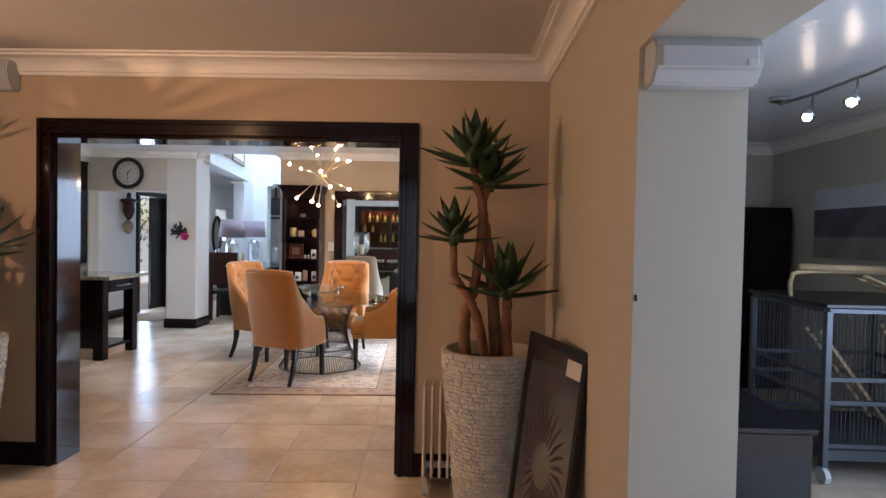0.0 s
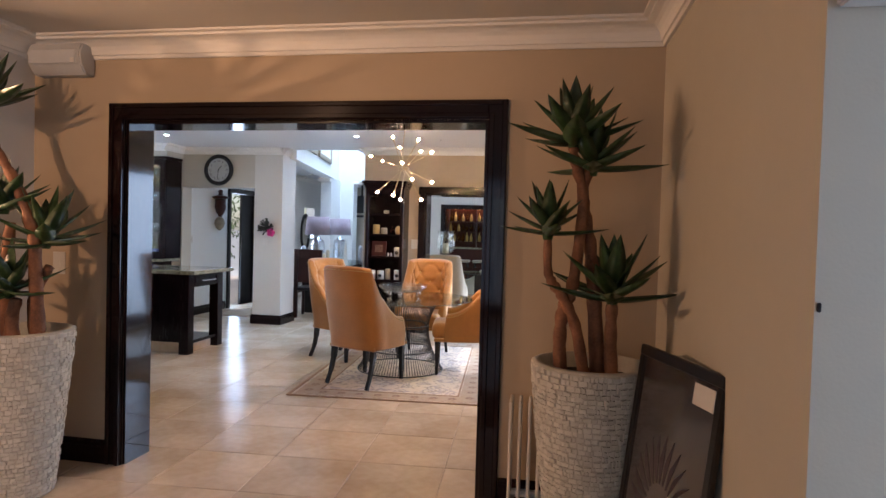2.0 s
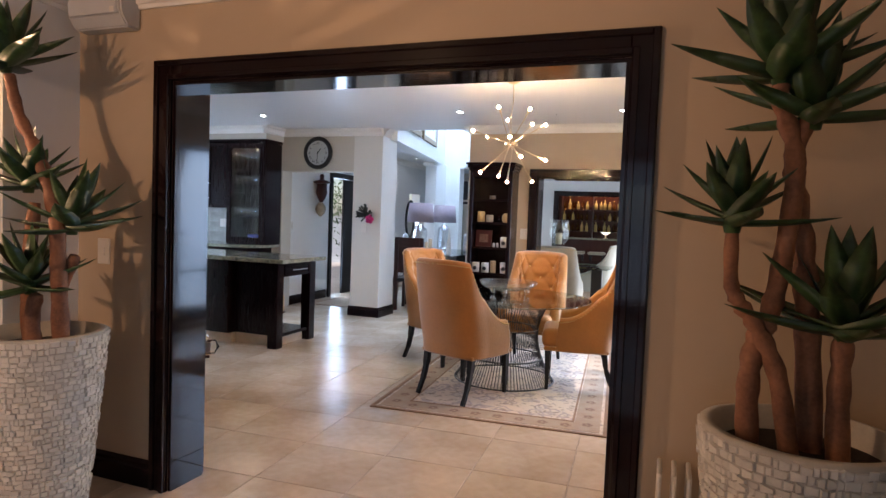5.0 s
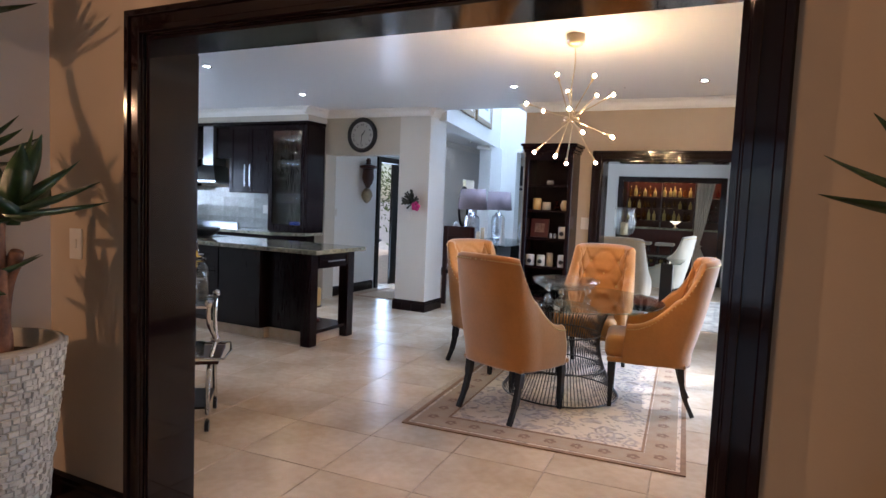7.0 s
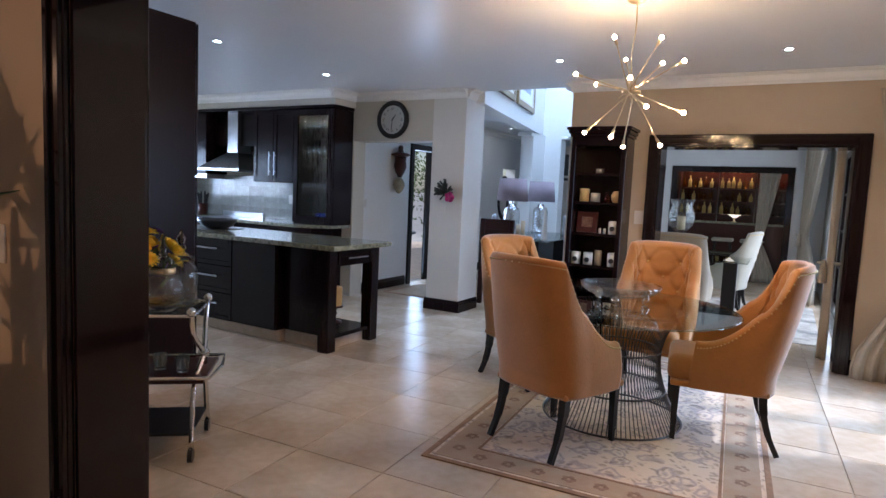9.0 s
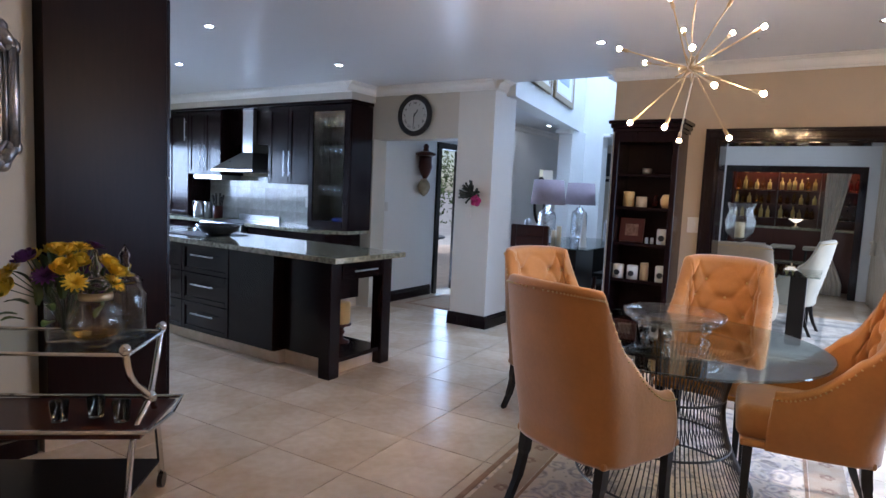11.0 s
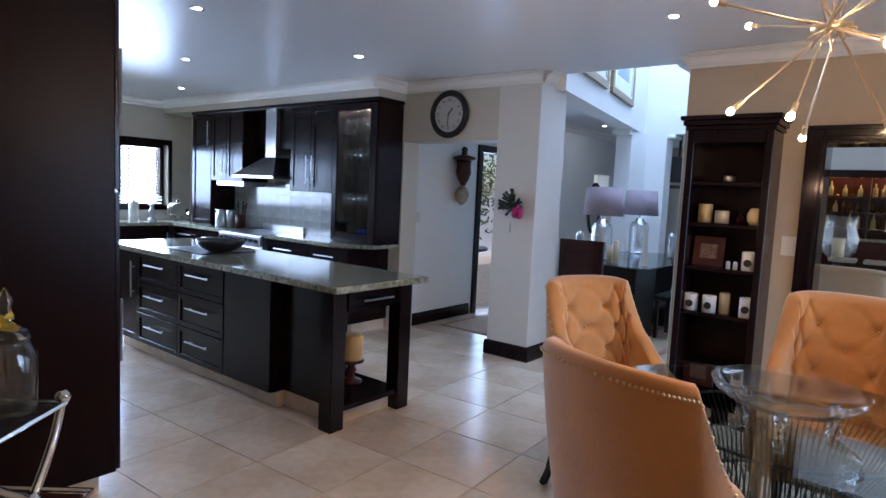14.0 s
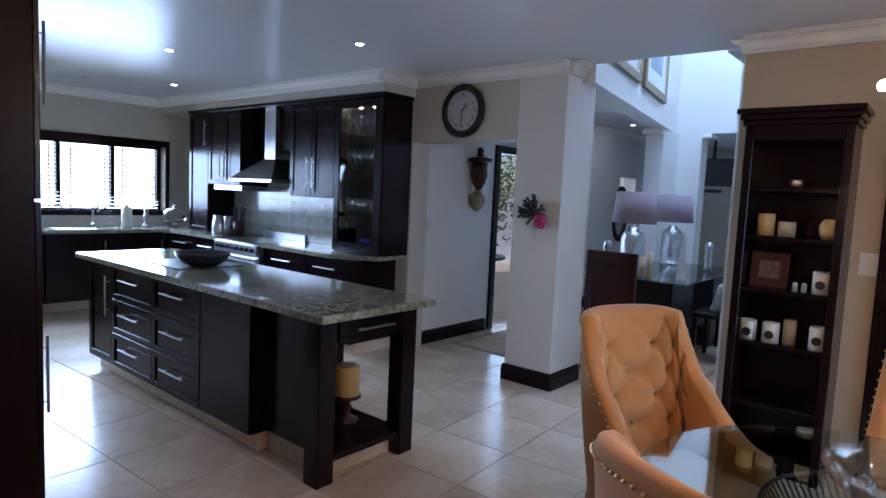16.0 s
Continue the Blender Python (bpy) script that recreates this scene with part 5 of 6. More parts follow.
def agave(name, x, y, z, stems, rosettes, seed):
    pl_ = thing(name, "tall artificial agave with thick green rosettes", "plant", pose(x, y, z), "agaves in planters")
    r = random.Random(seed)
    for pts, r0, r1 in stems:
        sp = smooth_path(pts, 6)
        n = len(sp)
        part("stem", tube(sp, [r0 + (r1 - r0) * i / (n - 1) + 0.003 * math.sin(i * 1.9 + seed) + 0.002 * math.sin(i * 4.1) for i in range(n)], 10), BARK, pl_, "knotty red-brown stem", smooth=True)
    for (cx, cy, cz), size in rosettes:
        core = part("rosette", moved(lathe([(0.02, -0.05), (0.03, 0.0), (0.022, 0.05), (0.0, 0.10)], 8), Matrix.Translation((cx, cy, cz))), LEAF, pl_, "whorl of pointed green leaves", smooth=True)
        for k in range(18):
            f = k / 17
            az = k * 137.5 + r.uniform(-12, 12)
            el = 72 - 76 * f ** 0.75 + r.uniform(-9, 9)
            ln = size * (0.78 + 0.24 * f) * r.uniform(0.88, 1.1)
            m = Matrix.Translation((cx, cy, cz - 0.03 + 0.05 * (1 - f))) @ Matrix.Rotation(radians(az), 4, "Z") @ Matrix.Rotation(radians(el), 4, "X") @ Matrix.Diagonal((ln * 0.98, ln, ln, 1))
            share("leaf", LEAFM, core, m)


PR, PL_ = (0.70, 3.48), (-2.15, 3.42)
pot("planter", *PR)
pot("planter", *PL_)
agave("agave", PR[0], PR[1], 0.79,
      [([(-0.13, -0.03, -0.02), (-0.14, -0.03, 0.14), (-0.13, -0.03, 0.29), (-0.10, -0.02, 0.36), (-0.075, -0.03, 0.53), (-0.06, -0.03, 0.78), (-0.10, -0.03, 0.93), (-0.107, -0.03, 1.0)], 0.031, 0.021),
       ([(-0.03, -0.04, -0.02), (-0.07, -0.05, 0.20), (-0.125, -0.05, 0.33), (-0.175, -0.05, 0.40), (-0.20, -0.05, 0.46), (-0.205, -0.05, 0.62)], 0.027, 0.018),
       ([(0.03, 0.03, -0.02), (0.01, 0.03, 0.27), (-0.015, 0.02, 0.52), (-0.05, 0.01, 0.72), (-0.06, -0.01, 0.82), (-0.03, -0.02, 0.91)], 0.036, 0.021),
       ([(0.085, -0.03, -0.02), (0.075, -0.03, 0.15), (0.075, -0.04, 0.33)], 0.031, 0.024)],
      [((-0.107, -0.03, 1.03), 0.31), ((-0.025, -0.02, 0.92), 0.29), ((-0.205, -0.05, 0.64), 0.245), ((0.075, -0.04, 0.36), 0.32)], 1)
agave("agave", PL_[0], PL_[1], 0.79,
      [([(0.13, 0, -0.02), (0.11, 0, 0.30), (0.09, 0, 0.55), (0.0, 0.0, 0.78), (-0.13, 0.0, 0.97), (-0.19, 0, 1.14)], 0.034, 0.022),
       ([(0.03, -0.05, -0.02), (0.02, -0.05, 0.12), (0.05, -0.05, 0.22)], 0.036, 0.026),
       ([(0.08, 0.04, -0.02), (0.05, 0.05, 0.2), (0.14, 0.05, 0.38)], 0.03, 0.024),
       ([(-0.05, 0.0, -0.02), (-0.07, 0.0, 0.3), (-0.06, 0.02, 0.60)], 0.036, 0.024)],
      [((-0.21, 0.0, 1.20), 0.34), ((0.01, -0.05, 0.27), 0.28), ((0.12, 0.05, 0.52), 0.32), ((-0.10, 0.02, 0.69), 0.28)], 2)


def speaker(m, label):
    s = thing("speaker", label, "speaker", m, "corner loudspeakers")
    prof = [(0.0, 0.0), (0.0, 0.17), (0.10, 0.17), (0.125, 0.12), (0.115, 0.05), (0.075, 0.0)]
    bm = bmesh.new()
    for sx in (-0.17, 0.17):
        for o, z in prof:
            bm.verts.new((sx * (1 - 0.02 * z), -o, z))
    bm.verts.ensure_lookup_table()
    n = len(prof)
    for k in range(n):
        bm.faces.new((bm.verts[k], bm.verts[(k + 1) % n], bm.verts[n + (k + 1) % n], bm.verts[n + k]))
    bm.faces.new([bm.verts[k] for k in range(n)][::-1])
    bm.faces.new([bm.verts[n + k] for k in range(n)])
    bmesh.ops.recalc_face_normals(bm, faces=bm.faces[:])
    bmesh.ops.bevel(bm, geom=bm.edges[:], offset=0.008, segments=2, affect="EDGES")
    part("cabinet", bm, GREYPL, s)
    part("grille", bx(-0.15, 0.15, -0.128, -0.118, 0.05, 0.13, 0.004, 1), GREYPL, s)
    part("badge", bx(0.115, 0.14, -0.131, -0.128, 0.055, 0.08), PLASTIC, s)


speaker(pose(1.195, 2.11, 1.868) @ Matrix.Diagonal((0.86, 0.9, 0.75, 1)), "grey wall loudspeaker on the wall end")
speaker(pose(-2.27, 3.88, 2.235), "grey wall loudspeaker below the cornice")
solo("cable_clip", bx(1.038, 1.046, 2.102, 2.11, 1.255, 1.275, 0.002, 1), BLACKPL, "small dark plug on the wall end", "plug")

pic = thing("leaning_picture", "dark framed glazed picture leaning against the wall", "picture", pose(0.85, 2.93, 0.007, 0, 7, 17))
part("frame", join(bx(-0.012, 0.012, -0.28, 0.28, 0.0, 0.04, 0.004, 1), bx(-0.012, 0.012, -0.28, 0.28, 0.945, 0.985, 0.004, 1), bx(-0.012, 0.012, -0.28, -0.245, 0.04, 0.945, 0.004, 1), bx(-0.012, 0.012, 0.245, 0.28, 0.04, 0.945, 0.004, 1)), BLACK, pic)
ART = material("dried_flower_print", (0.022, 0.018, 0.02), 0.16, vary=0.5, scale=7, second=(0.075, 0.06, 0.06), coat=0.8)
part("print", bx(-0.004, 0.004, -0.245, 0.245, 0.04, 0.945), ART, pic, "dark floral print under glass")
PETALG = material("print_motif", (0.07, 0.05, 0.055), 0.5, vary=0.3)
for k in range(26):
    a = 2 * math.pi * k / 26
    part("petal", tube([(-0.004, 0.09 * math.cos(a), 0.44 + 0.10 * math.sin(a)), (-0.004, 0.15 * math.cos(a), 0.44 + 0.18 * math.sin(a)), (-0.004, 0.21 * math.cos(a + 0.1), 0.44 + 0.27 * math.sin(a + 0.1))], [0.003, 0.010, 0.002], 4), PETALG, pic)
part("price_label", bx(-0.0065, -0.0045, -0.235, -0.115, 0.86, 0.93), PLASTIC, pic, "small white label")

ht = thing("oil_heater", "white finned oil heater behind the planter", "heater", pose(0.40, 3.70, 0.0065))
for k in range(6):
    part("fin", bx(-0.06 + 0.045 * k, -0.045 + 0.045 * k, -0.075, 0.075, 0.09, 0.60, 0.006, 2), PLASTIC, ht)
part("manifold", tube([(-0.06, 0, 0.14), (0.2, 0, 0.14)], 0.02, 8), PLASTIC, ht)
for sy in (-0.09, 0.09):
    part("castor", tube([(-0.05, sy, 0.025), (-0.02, sy, 0.025)], 0.025, 10), GREYPL, ht)
    part("castor", tube([(0.15, sy, 0.025), (0.18, sy, 0.025)], 0.025, 10), GREYPL, ht)
part("axle", join(bx(-0.055, -0.03, -0.1, 0.1, 0.025, 0.10), bx(0.155, 0.18, -0.1, 0.1, 0.025, 0.10)), GREYPL, ht)

# hide on the floor in front of the opening
bm = bmesh.new()
vs = []
for k in range(40):
    a = 2 * math.pi * k / 40
    rr = 1 + 0.12 * math.sin(3 * a + 1) + 0.07 * math.sin(7 * a) + 0.04 * math.sin(13 * a)
    vs.append(bm.verts.new((0.62 * rr * math.cos(a), 0.95 * rr * math.sin(a), 0.0)))
f = bm.faces.new(vs)
ex = bmesh.ops.extrude_face_region(bm, geom=[f])
bmesh.ops.translate(bm, verts=[v for v in ex["geom"] if isinstance(v, bmesh.types.BMVert)], vec=(0, 0, 0.006))
bmesh.ops.recalc_face_normals(bm, faces=bm.faces[:])
solo("hide_rug", bm, material("cowhide", (0.10, 0.055, 0.035), 0.9, vary=0.5, scale=2.5, second=(0.42, 0.34, 0.26), bump=0.4, bump_scale=200), "brown and cream hide rug on the tiles", "rug", pose(-0.35, 2.15, 0.007, 0, 0, 78))

# ---- drinks trolley ----
tr = thing("drinks_trolley", "chrome drinks trolley with glass and wooden shelves", "trolley", pose(-2.92, 4.70, 0.0065, 0, 0, 40))
for ex_ in (-0.36, 0.36):
    s = 1 if ex_ > 0 else -1
    part("end_frame", join(tube(smooth_path([(ex_, -0.20, 0.75), (ex_, -0.14, 0.62), (ex_ + 0.02 * s, 0.0, 0.50), (ex_, 0.13, 0.36), (ex_, 0.20, 0.07)]), 0.014, 8), tube(smooth_path([(ex_, 0.20, 0.75), (ex_, 0.14, 0.62), (ex_ + 0.02 * s, 0.0, 0.50), (ex_, -0.13, 0.36), (ex_, -0.20, 0.07)]), 0.014, 8), ball(0.03, (ex_ + 0.02 * s, 0, 0.50), 10)), CHROME, tr, smooth=True)
    for sy in (-0.20, 0.20):
        part("knob", ball(0.024, (ex_, sy, 0.755), 12), CHROME, tr, smooth=True)
        part("castor", tube([(ex_ - 0.01, sy, 0.035), (ex_ + 0.012, sy, 0.035)], 0.035, 14), BLACKPL, tr)
        part("castor_fork", tube([(ex_, sy, 0.03), (ex_, sy, 0.10)], 0.011, 6), CHROME, tr)
part("top_shelf", bx(-0.37, 0.37, -0.20, 0.20, 0.725, 0.733, 0.002, 1), SHEET, tr, "clear glass top shelf")
part("top_rim", join(tube([(-0.37, -0.2, 0.735), (0.37, -0.2, 0.735)], 0.008, 6), tube([(-0.37, 0.2, 0.735), (0.37, 0.2, 0.735)], 0.008, 6), tube([(0.37, -0.2, 0.735), (0.37, 0.2, 0.735)], 0.008, 6), tube([(-0.37, -0.2, 0.735), (-0.37, 0.2, 0.735)], 0.008, 6)), CHROME, tr)
part("middle_shelf", bx(-0.42, 0.42, -0.21, 0.21, 0.40, 0.418, 0.003, 1), MAHOG, tr, "red-brown wooden shelf")
part("middle_rim", join(tube([(-0.42, -0.21, 0.43), (0.45, -0.21, 0.43), (0.47, 0.0, 0.43), (0.45, 0.21, 0.43), (-0.42, 0.21, 0.43)], 0.009, 6)), CHROME, tr)
part("bottom_shelf", bx(-0.36, 0.36, -0.19, 0.19, 0.13, 0.142, 0.003, 1), BLACK, tr)
T = tr.matrix_world.copy()


def on_trolley(x, y, z):
    return T @ Matrix.Translation((x, y, z))


va = thing("flower_vase", "glass vase of yellow and purple flowers", "flowers", on_trolley(0.04, 0.02, 0.734))
part("vase", lathe([(0.068, 0), (0.072, 0.02), (0.074, 0.20), (0.075, 0.21), (0.070, 0.21), (0.068, 0.19), (0.066, 0.02), (0.0, 0.012)], 24), THIN, va, smooth=True)
fr = random.Random(8)
blooms = []
for k in range(22):
    a, b = k * 2.4 + fr.uniform(-0.3, 0.3), 0.15 + 1.25 * ((k + 0.5) / 22) ** 0.6
    rr = fr.uniform(0.19, 0.24)
    blooms.append(Vector((rr * math.sin(b) * math.cos(a), rr * math.sin(b) * math.sin(a), 0.20 + 0.21 * math.cos(b) * fr.uniform(0.85, 1.1))))
part("stems", join(*[tube([(0, 0, 0.03), (v.x * 0.3, v.y * 0.3, 0.17), tuple(v)], 0.003, 4) for v in blooms]), LEAF, va)


def petal(length, width, cup):
    """One cupped petal pointing along +z from its foot."""
    bm = bmesh.new()
    rows = []
    for i in range(5):
        t = i / 4
        w = width * math.sin(math.pi * (0.12 + 0.78 * t)) ** 0.8
        rows.append([bm.verts.new((s * w, cup * math.sin(t * 2.6) * length + abs(s) * w * 0.35, t * length)) for s in (-1, 0, 1)])
    for p, q in zip(rows, rows[1:]):
        for k in range(2):
            bm.faces.new((p[k], p[k + 1], q[k + 1], q[k]))
    return bm


for k, v in enumerate(blooms):
    q = Matrix.Translation(v) @ (v - Vector((0, 0, 0.06))).to_track_quat("Z", "Y").to_matrix().to_4x4()
    pb = []
    if k % 3 == 0:
        for n_, tilt, ln, wd in ((14, 78, 0.052, 0.007), (12, 58, 0.046, 0.007), (8, 30, 0.034, 0.006)):
            pb += [moved(petal(ln, wd, 0.08), q @ Matrix.Rotation(2 * math.pi * j / n_ + n_, 4, "Z") @ Matrix.Rotation(radians(tilt), 4, "X")) for j in range(n_)]
    else:
        for n_, tilt, ln, wd in ((5, 62, 0.055, 0.028), (5, 40, 0.052, 0.026), (4, 20, 0.046, 0.020), (3, 6, 0.040, 0.014)):
            pb += [moved(petal(ln, wd, -0.22), q @ Matrix.Translation((0, 0, -0.02)) @ Matrix.Rotation(2 * math.pi * j / n_ + 0.7 * n_, 4, "Z") @ Matrix.Rotation(radians(tilt), 4, "X")) for j in range(n_)]
    dark = k % 4 == 3
    part("bloom", join(*pb), PURPLE if dark else PETAL, va, "purple bloom" if dark else "yellow bloom", smooth=True)
lf = []
for k in range(46):
    a, b = fr.uniform(0, 6.28), fr.uniform(0.3, 1.75)
    p = Vector((0.21 * math.sin(b) * math.cos(a), 0.21 * math.sin(b) * math.sin(a), 0.17 + 0.2 * math.cos(b)))
    lf.append(moved(petal(fr.uniform(0.07, 0.11), 0.02, 0.15), Matrix.Translation(p * 0.8) @ (p - Vector((0, 0, 0.05))).to_track_quat("Z", "Y").to_matrix().to_4x4() @ Matrix.Rotation(fr.uniform(-0.7, 0.7), 4, "X")))
part("foliage", join(*lf), HEDGE, va, "small green leaves")


def decanter(x, y, kind):
    d = thing("decanter", "clear glass lidded jar on the trolley", "decanter", on_trolley(x, y, 0.734) @ Matrix.Scale(1.28, 4), "glassware on the trolley")
    if kind:
        part("jar", lathe([(0.045, 0), (0.075, 0.03), (0.085, 0.075), (0.07, 0.12), (0.04, 0.145), (0.036, 0.145), (0.065, 0.115), (0.08, 0.075), (0.07, 0.034), (0.0, 0.008)], 24), THIN, d, smooth=True)
        part("collar", lathe([(0.047, 0.146), (0.05, 0.155), (0.047, 0.17), (0.03, 0.17), (0.03, 0.146)], 24, loop=True), BRASS, d, "brass collar", smooth=True)
        part("lid", lathe([(0.048, 0.171), (0.04, 0.20), (0.012, 0.225), (0.02, 0.245), (0.012, 0.262), (0.006, 0.30), (0.0, 0.305)], 20), GLASS, d, smooth=True)
        part("liquor", lathe([(0.0, 0.01), (0.066, 0.034), (0.072, 0.05), (0.0, 0.05)], 20), AMBER, d, "amber liquor", smooth=True)
    else:
        part("jar", lathe([(0.06, 0), (0.066, 0.01), (0.068, 0.14), (0.05, 0.17), (0.048, 0.185), (0.044, 0.185), (0.046, 0.168), (0.063, 0.138), (0.06, 0.012), (0.0, 0.01)], 24), THIN, d, smooth=True)
        part("lid", lathe([(0.055, 0.186), (0.053, 0.194), (0.042, 0.205), (0.014, 0.216), (0.021, 0.235), (0.012, 0.252), (0.019, 0.272), (0.006, 0.30), (0.0, 0.31)], 20), GLASS, d, smooth=True)


decanter(0.19, -0.05, True)
decanter(0.24, 0.11, False)
for k in range(3):
    o = solo("tumbler", lathe([(0.03, 0), (0.036, 0.08), (0.032, 0.08), (0.027, 0.01), (0, 0.01)], 14), GLASS, "clear tumbler on the trolley's middle shelf", "glass", on_trolley(0.05 + 0.12 * k, -0.06 + 0.05 * (k % 2), 0.419), "trolley tumblers", True)


# ---- curtains ----
def curtain(name, label, pts, z0, z1, tie=None, n=60, amp=0.022):
    """Folded cloth along the plan line pts, drawn in at the tie height."""
    c = thing(name, label, "curtain")
    a, b = Vector((*pts[0], 0)), Vector((*pts[1], 0))
    d = b - a
    nrm = Vector((-d.y, d.x, 0)).normalized()
    bm = bmesh.new()
    rows = []
    for j in range(22):
        z = z0 + (z1 - z0) * j / 21
        k = 1.0
        if tie:
            k = 0.30 + 0.70 * min(1, abs(z - tie) / (z1 - tie if z > tie else 0.55)) ** 0.8
        row = []
        for i in range(n + 1):
            u = i / n
            p = b + (a - b) * (u * k) + nrm * (amp * math.sin(u * 34 + 0.6 * math.sin(z * 3)) * (0.55 + 0.45 * k))
            row.append(bm.verts.new((p.x, p.y, z)))
        rows.append(row)
    for r0, r1 in zip(rows, rows[1:]):
        for i in range(n):
            bm.faces.new((r0[i], r0[i + 1], r1[i + 1], r1[i]))
    ob = part("cloth", bm, LINEN, c, smooth=True)
    sol = ob.modifiers.new("thickness", "SOLIDIFY")
    sol.thickness = 0.004
    if tie:
        p = b + (a - b) * 0.15
        part("tie_back", tube([(p.x + 0.10 * math.cos(t), p.y + 0.07 * math.sin(t), tie) for t in [k * 0.55 for k in range(12)]], 0.013, 6), LINEN, c, "corded tie-back")
        part("tassel", lathe([(0.0, 0.06), (0.02, 0.05), (0.012, 0.03), (0.026, 0.01), (0.04, -0.16), (0.0, -0.16)], 12, p.x - 0.06, p.y - 0.10), LINEN, c, "fringed tassel", smooth=True).location = (0, 0, tie - 0.02)
    return c


curtain("curtain", "beige tied-back curtain pooling beside the opening", ((0.50, 8.84), (0.98, 8.86)), 0.007, 2.38, 0.75)
curtain("curtain", "beige tied-back curtain at the glazed doors", ((0.34, 12.85), (0.16, 14.72)), 0.007, 2.42, 0.95, 90, 0.05)
curtain("curtain", "beige tied-back curtain at the glazed doors", ((0.36, 10.05), (0.32, 9.40)), 0.007, 2.42, 0.9, 60, 0.04)
curtain("curtain", "beige tied-back curtain in the bar opening", ((-0.20, 15.22), (-0.56, 15.24)), 0.007, 2.1, 0.75)


def glazed_door(name, label, axis, fixed, a0, a1, z1, bars=4):
    """A dark framed glazed door; axis y: it stands along y at x = fixed."""
    rot = pose(fixed, 0, 0, 0, 0, 90) if axis == "y" else pose(0, fixed, 0)
    w = 0.09
    d = setting(name, moved(join(bx(a0, a0 + w, -0.02, 0.02, 0.01, z1, 0.003, 1), bx(a1 - w, a1, -0.02, 0.02, 0.01, z1, 0.003, 1), bx(a0 + w, a1 - w, -0.02, 0.02, 0.01, 0.2, 0.003, 1), bx(a0 + w, a1 - w, -0.02, 0.02, z1 - w, z1, 0.003, 1)), rot), DARK, label)
    for k in range(1, bars):
        z = 0.2 + (z1 - w - 0.2) * k / bars
        part("glazing_bar", moved(bx(a0 + w, a1 - w, -0.015, 0.015, z - 0.012, z + 0.012), rot), DARK, d)
    p = part("pane", moved(bx(a0 + w, a1 - w, -0.003, 0.003, 0.2, z1 - w), rot), THIN, d, "clear pane")
    p.visible_shadow = False
    part("door_handle", moved(join(tube([(a0 + 0.045, -0.02, 1.0), (a0 + 0.045, -0.06, 1.0), (a0 + 0.15, -0.06, 1.0)], 0.009, 6)), rot), BRASS, d)
    return d


for k in range(4):
    glazed_door("door_%d" % (k + 1), "dark wooden glazed garden door", "y", 0.57, 10.0 + 0.8 * k, 10.79 + 0.8 * k, 2.14)
for k in range(2):
    glazed_door("door_%d" % (k + 5), "dark wooden glazed garden door", "y", 1.18, 6.95 + 0.775 * k, 7.72 + 0.775 * k, 2.09)
glazed_door("door_7", "dark wooden glazed sitting room door", "x", -3.4, -1.9, -0.51, 2.09)
glazed_door("door_8", "dark wooden glazed sitting room door", "x", -3.4, -0.49, 0.9, 2.09)

# ---- formal dining room and bar ----
ft = thing("formal_table", "long glass dining table on square black legs", "table", pose(-0.95, 11.3, 0.0065))
part("tabletop", bx(-0.55, 0.55, -0.95, 0.95, 0.735, 0.75, 0.003, 1), SHEET, ft, "clear glass tabletop")
for sx in (-0.36, 0.36):
    for sy in (-0.60, 0.60):
        part("leg", bx(sx - 0.075, sx + 0.075, sy - 0.075, sy + 0.075, 0, 0.734, 0.004, 1), BLACK, ft)
cc = make_chair("formal_chair", "cream velvet dining chair with buttoned back", CREAMV, BLACK, facing(-0.74, 11.47, -1, 0.12, 0.0065), "chairs round the formal table")
copy_thing(cc, facing(-1.02, 10.05, 0.05, 1, 0.0065))
copy_thing(cc, facing(-1.6, 11.6, 1, 0, 0.0065))
solo("formal_rug", bx(-1.9, 0.35, 10.0, 12.7, 0.0062, 0.012, 0.002, 1), material("grey_rug", (0.30, 0.29, 0.28), 0.95, vary=0.5, scale=5, second=(0.55, 0.53, 0.50)), "grey and cream patterned rug under the formal table", "rug")
hv = thing("hurricane_vase", "tall footed clear glass hurricane vase", "vase", pose(-1.22, 11.0, 0.758))
part("glass", lathe([(0.09, 0), (0.09, 0.01), (0.025, 0.04), (0.02, 0.22), (0.05, 0.27), (0.14, 0.36), (0.16, 0.48), (0.12, 0.60), (0.15, 0.68), (0.145, 0.68), (0.115, 0.60), (0.154, 0.48), (0.134, 0.365), (0.0, 0.285)], 28), THIN, hv, smooth=True)
part("candle", lathe([(0.05, 0.30), (0.05, 0.47), (0, 0.47)], 16), WAXW, hv, smooth=True)
fo = []
for k in range(30):
    a, b = fr.uniform(0, 6.28), fr.uniform(0.2, 0.9)
    fo.append(tube([(0, 0, 0), (0.16 * math.cos(a) * b, 0.16 * math.sin(a) * b, 0.12), (0.25 * math.cos(a) * b, 0.25 * math.sin(a) * b, 0.2 * (1.2 - b) + 0.05)], [0.004, 0.02, 0.002], 4))
solo("table_flowers", join(*fo), HEDGE, "low green flower arrangement on the glass table", "flowers", pose(-1.25, 10.78, 0.758))
bar = thing("bar_counter", "dark wooden bar counter with pale top", "bar", pose(-1.0, 15.95, 0.0065))
part("front", bx(-1.3, 1.2, -0.25, 0.25, 0, 1.02, 0.004, 1), MAHOG, bar)
part("top", bx(-1.35, 1.25, -0.3, 0.3, 1.021, 1.06, 0.006, 2), GRANITE, bar)
st = thing("bar_stool", "dark bar stool with pale cushion", "stool", pose(-1.55, 15.45, 0.0065), "bar stools")
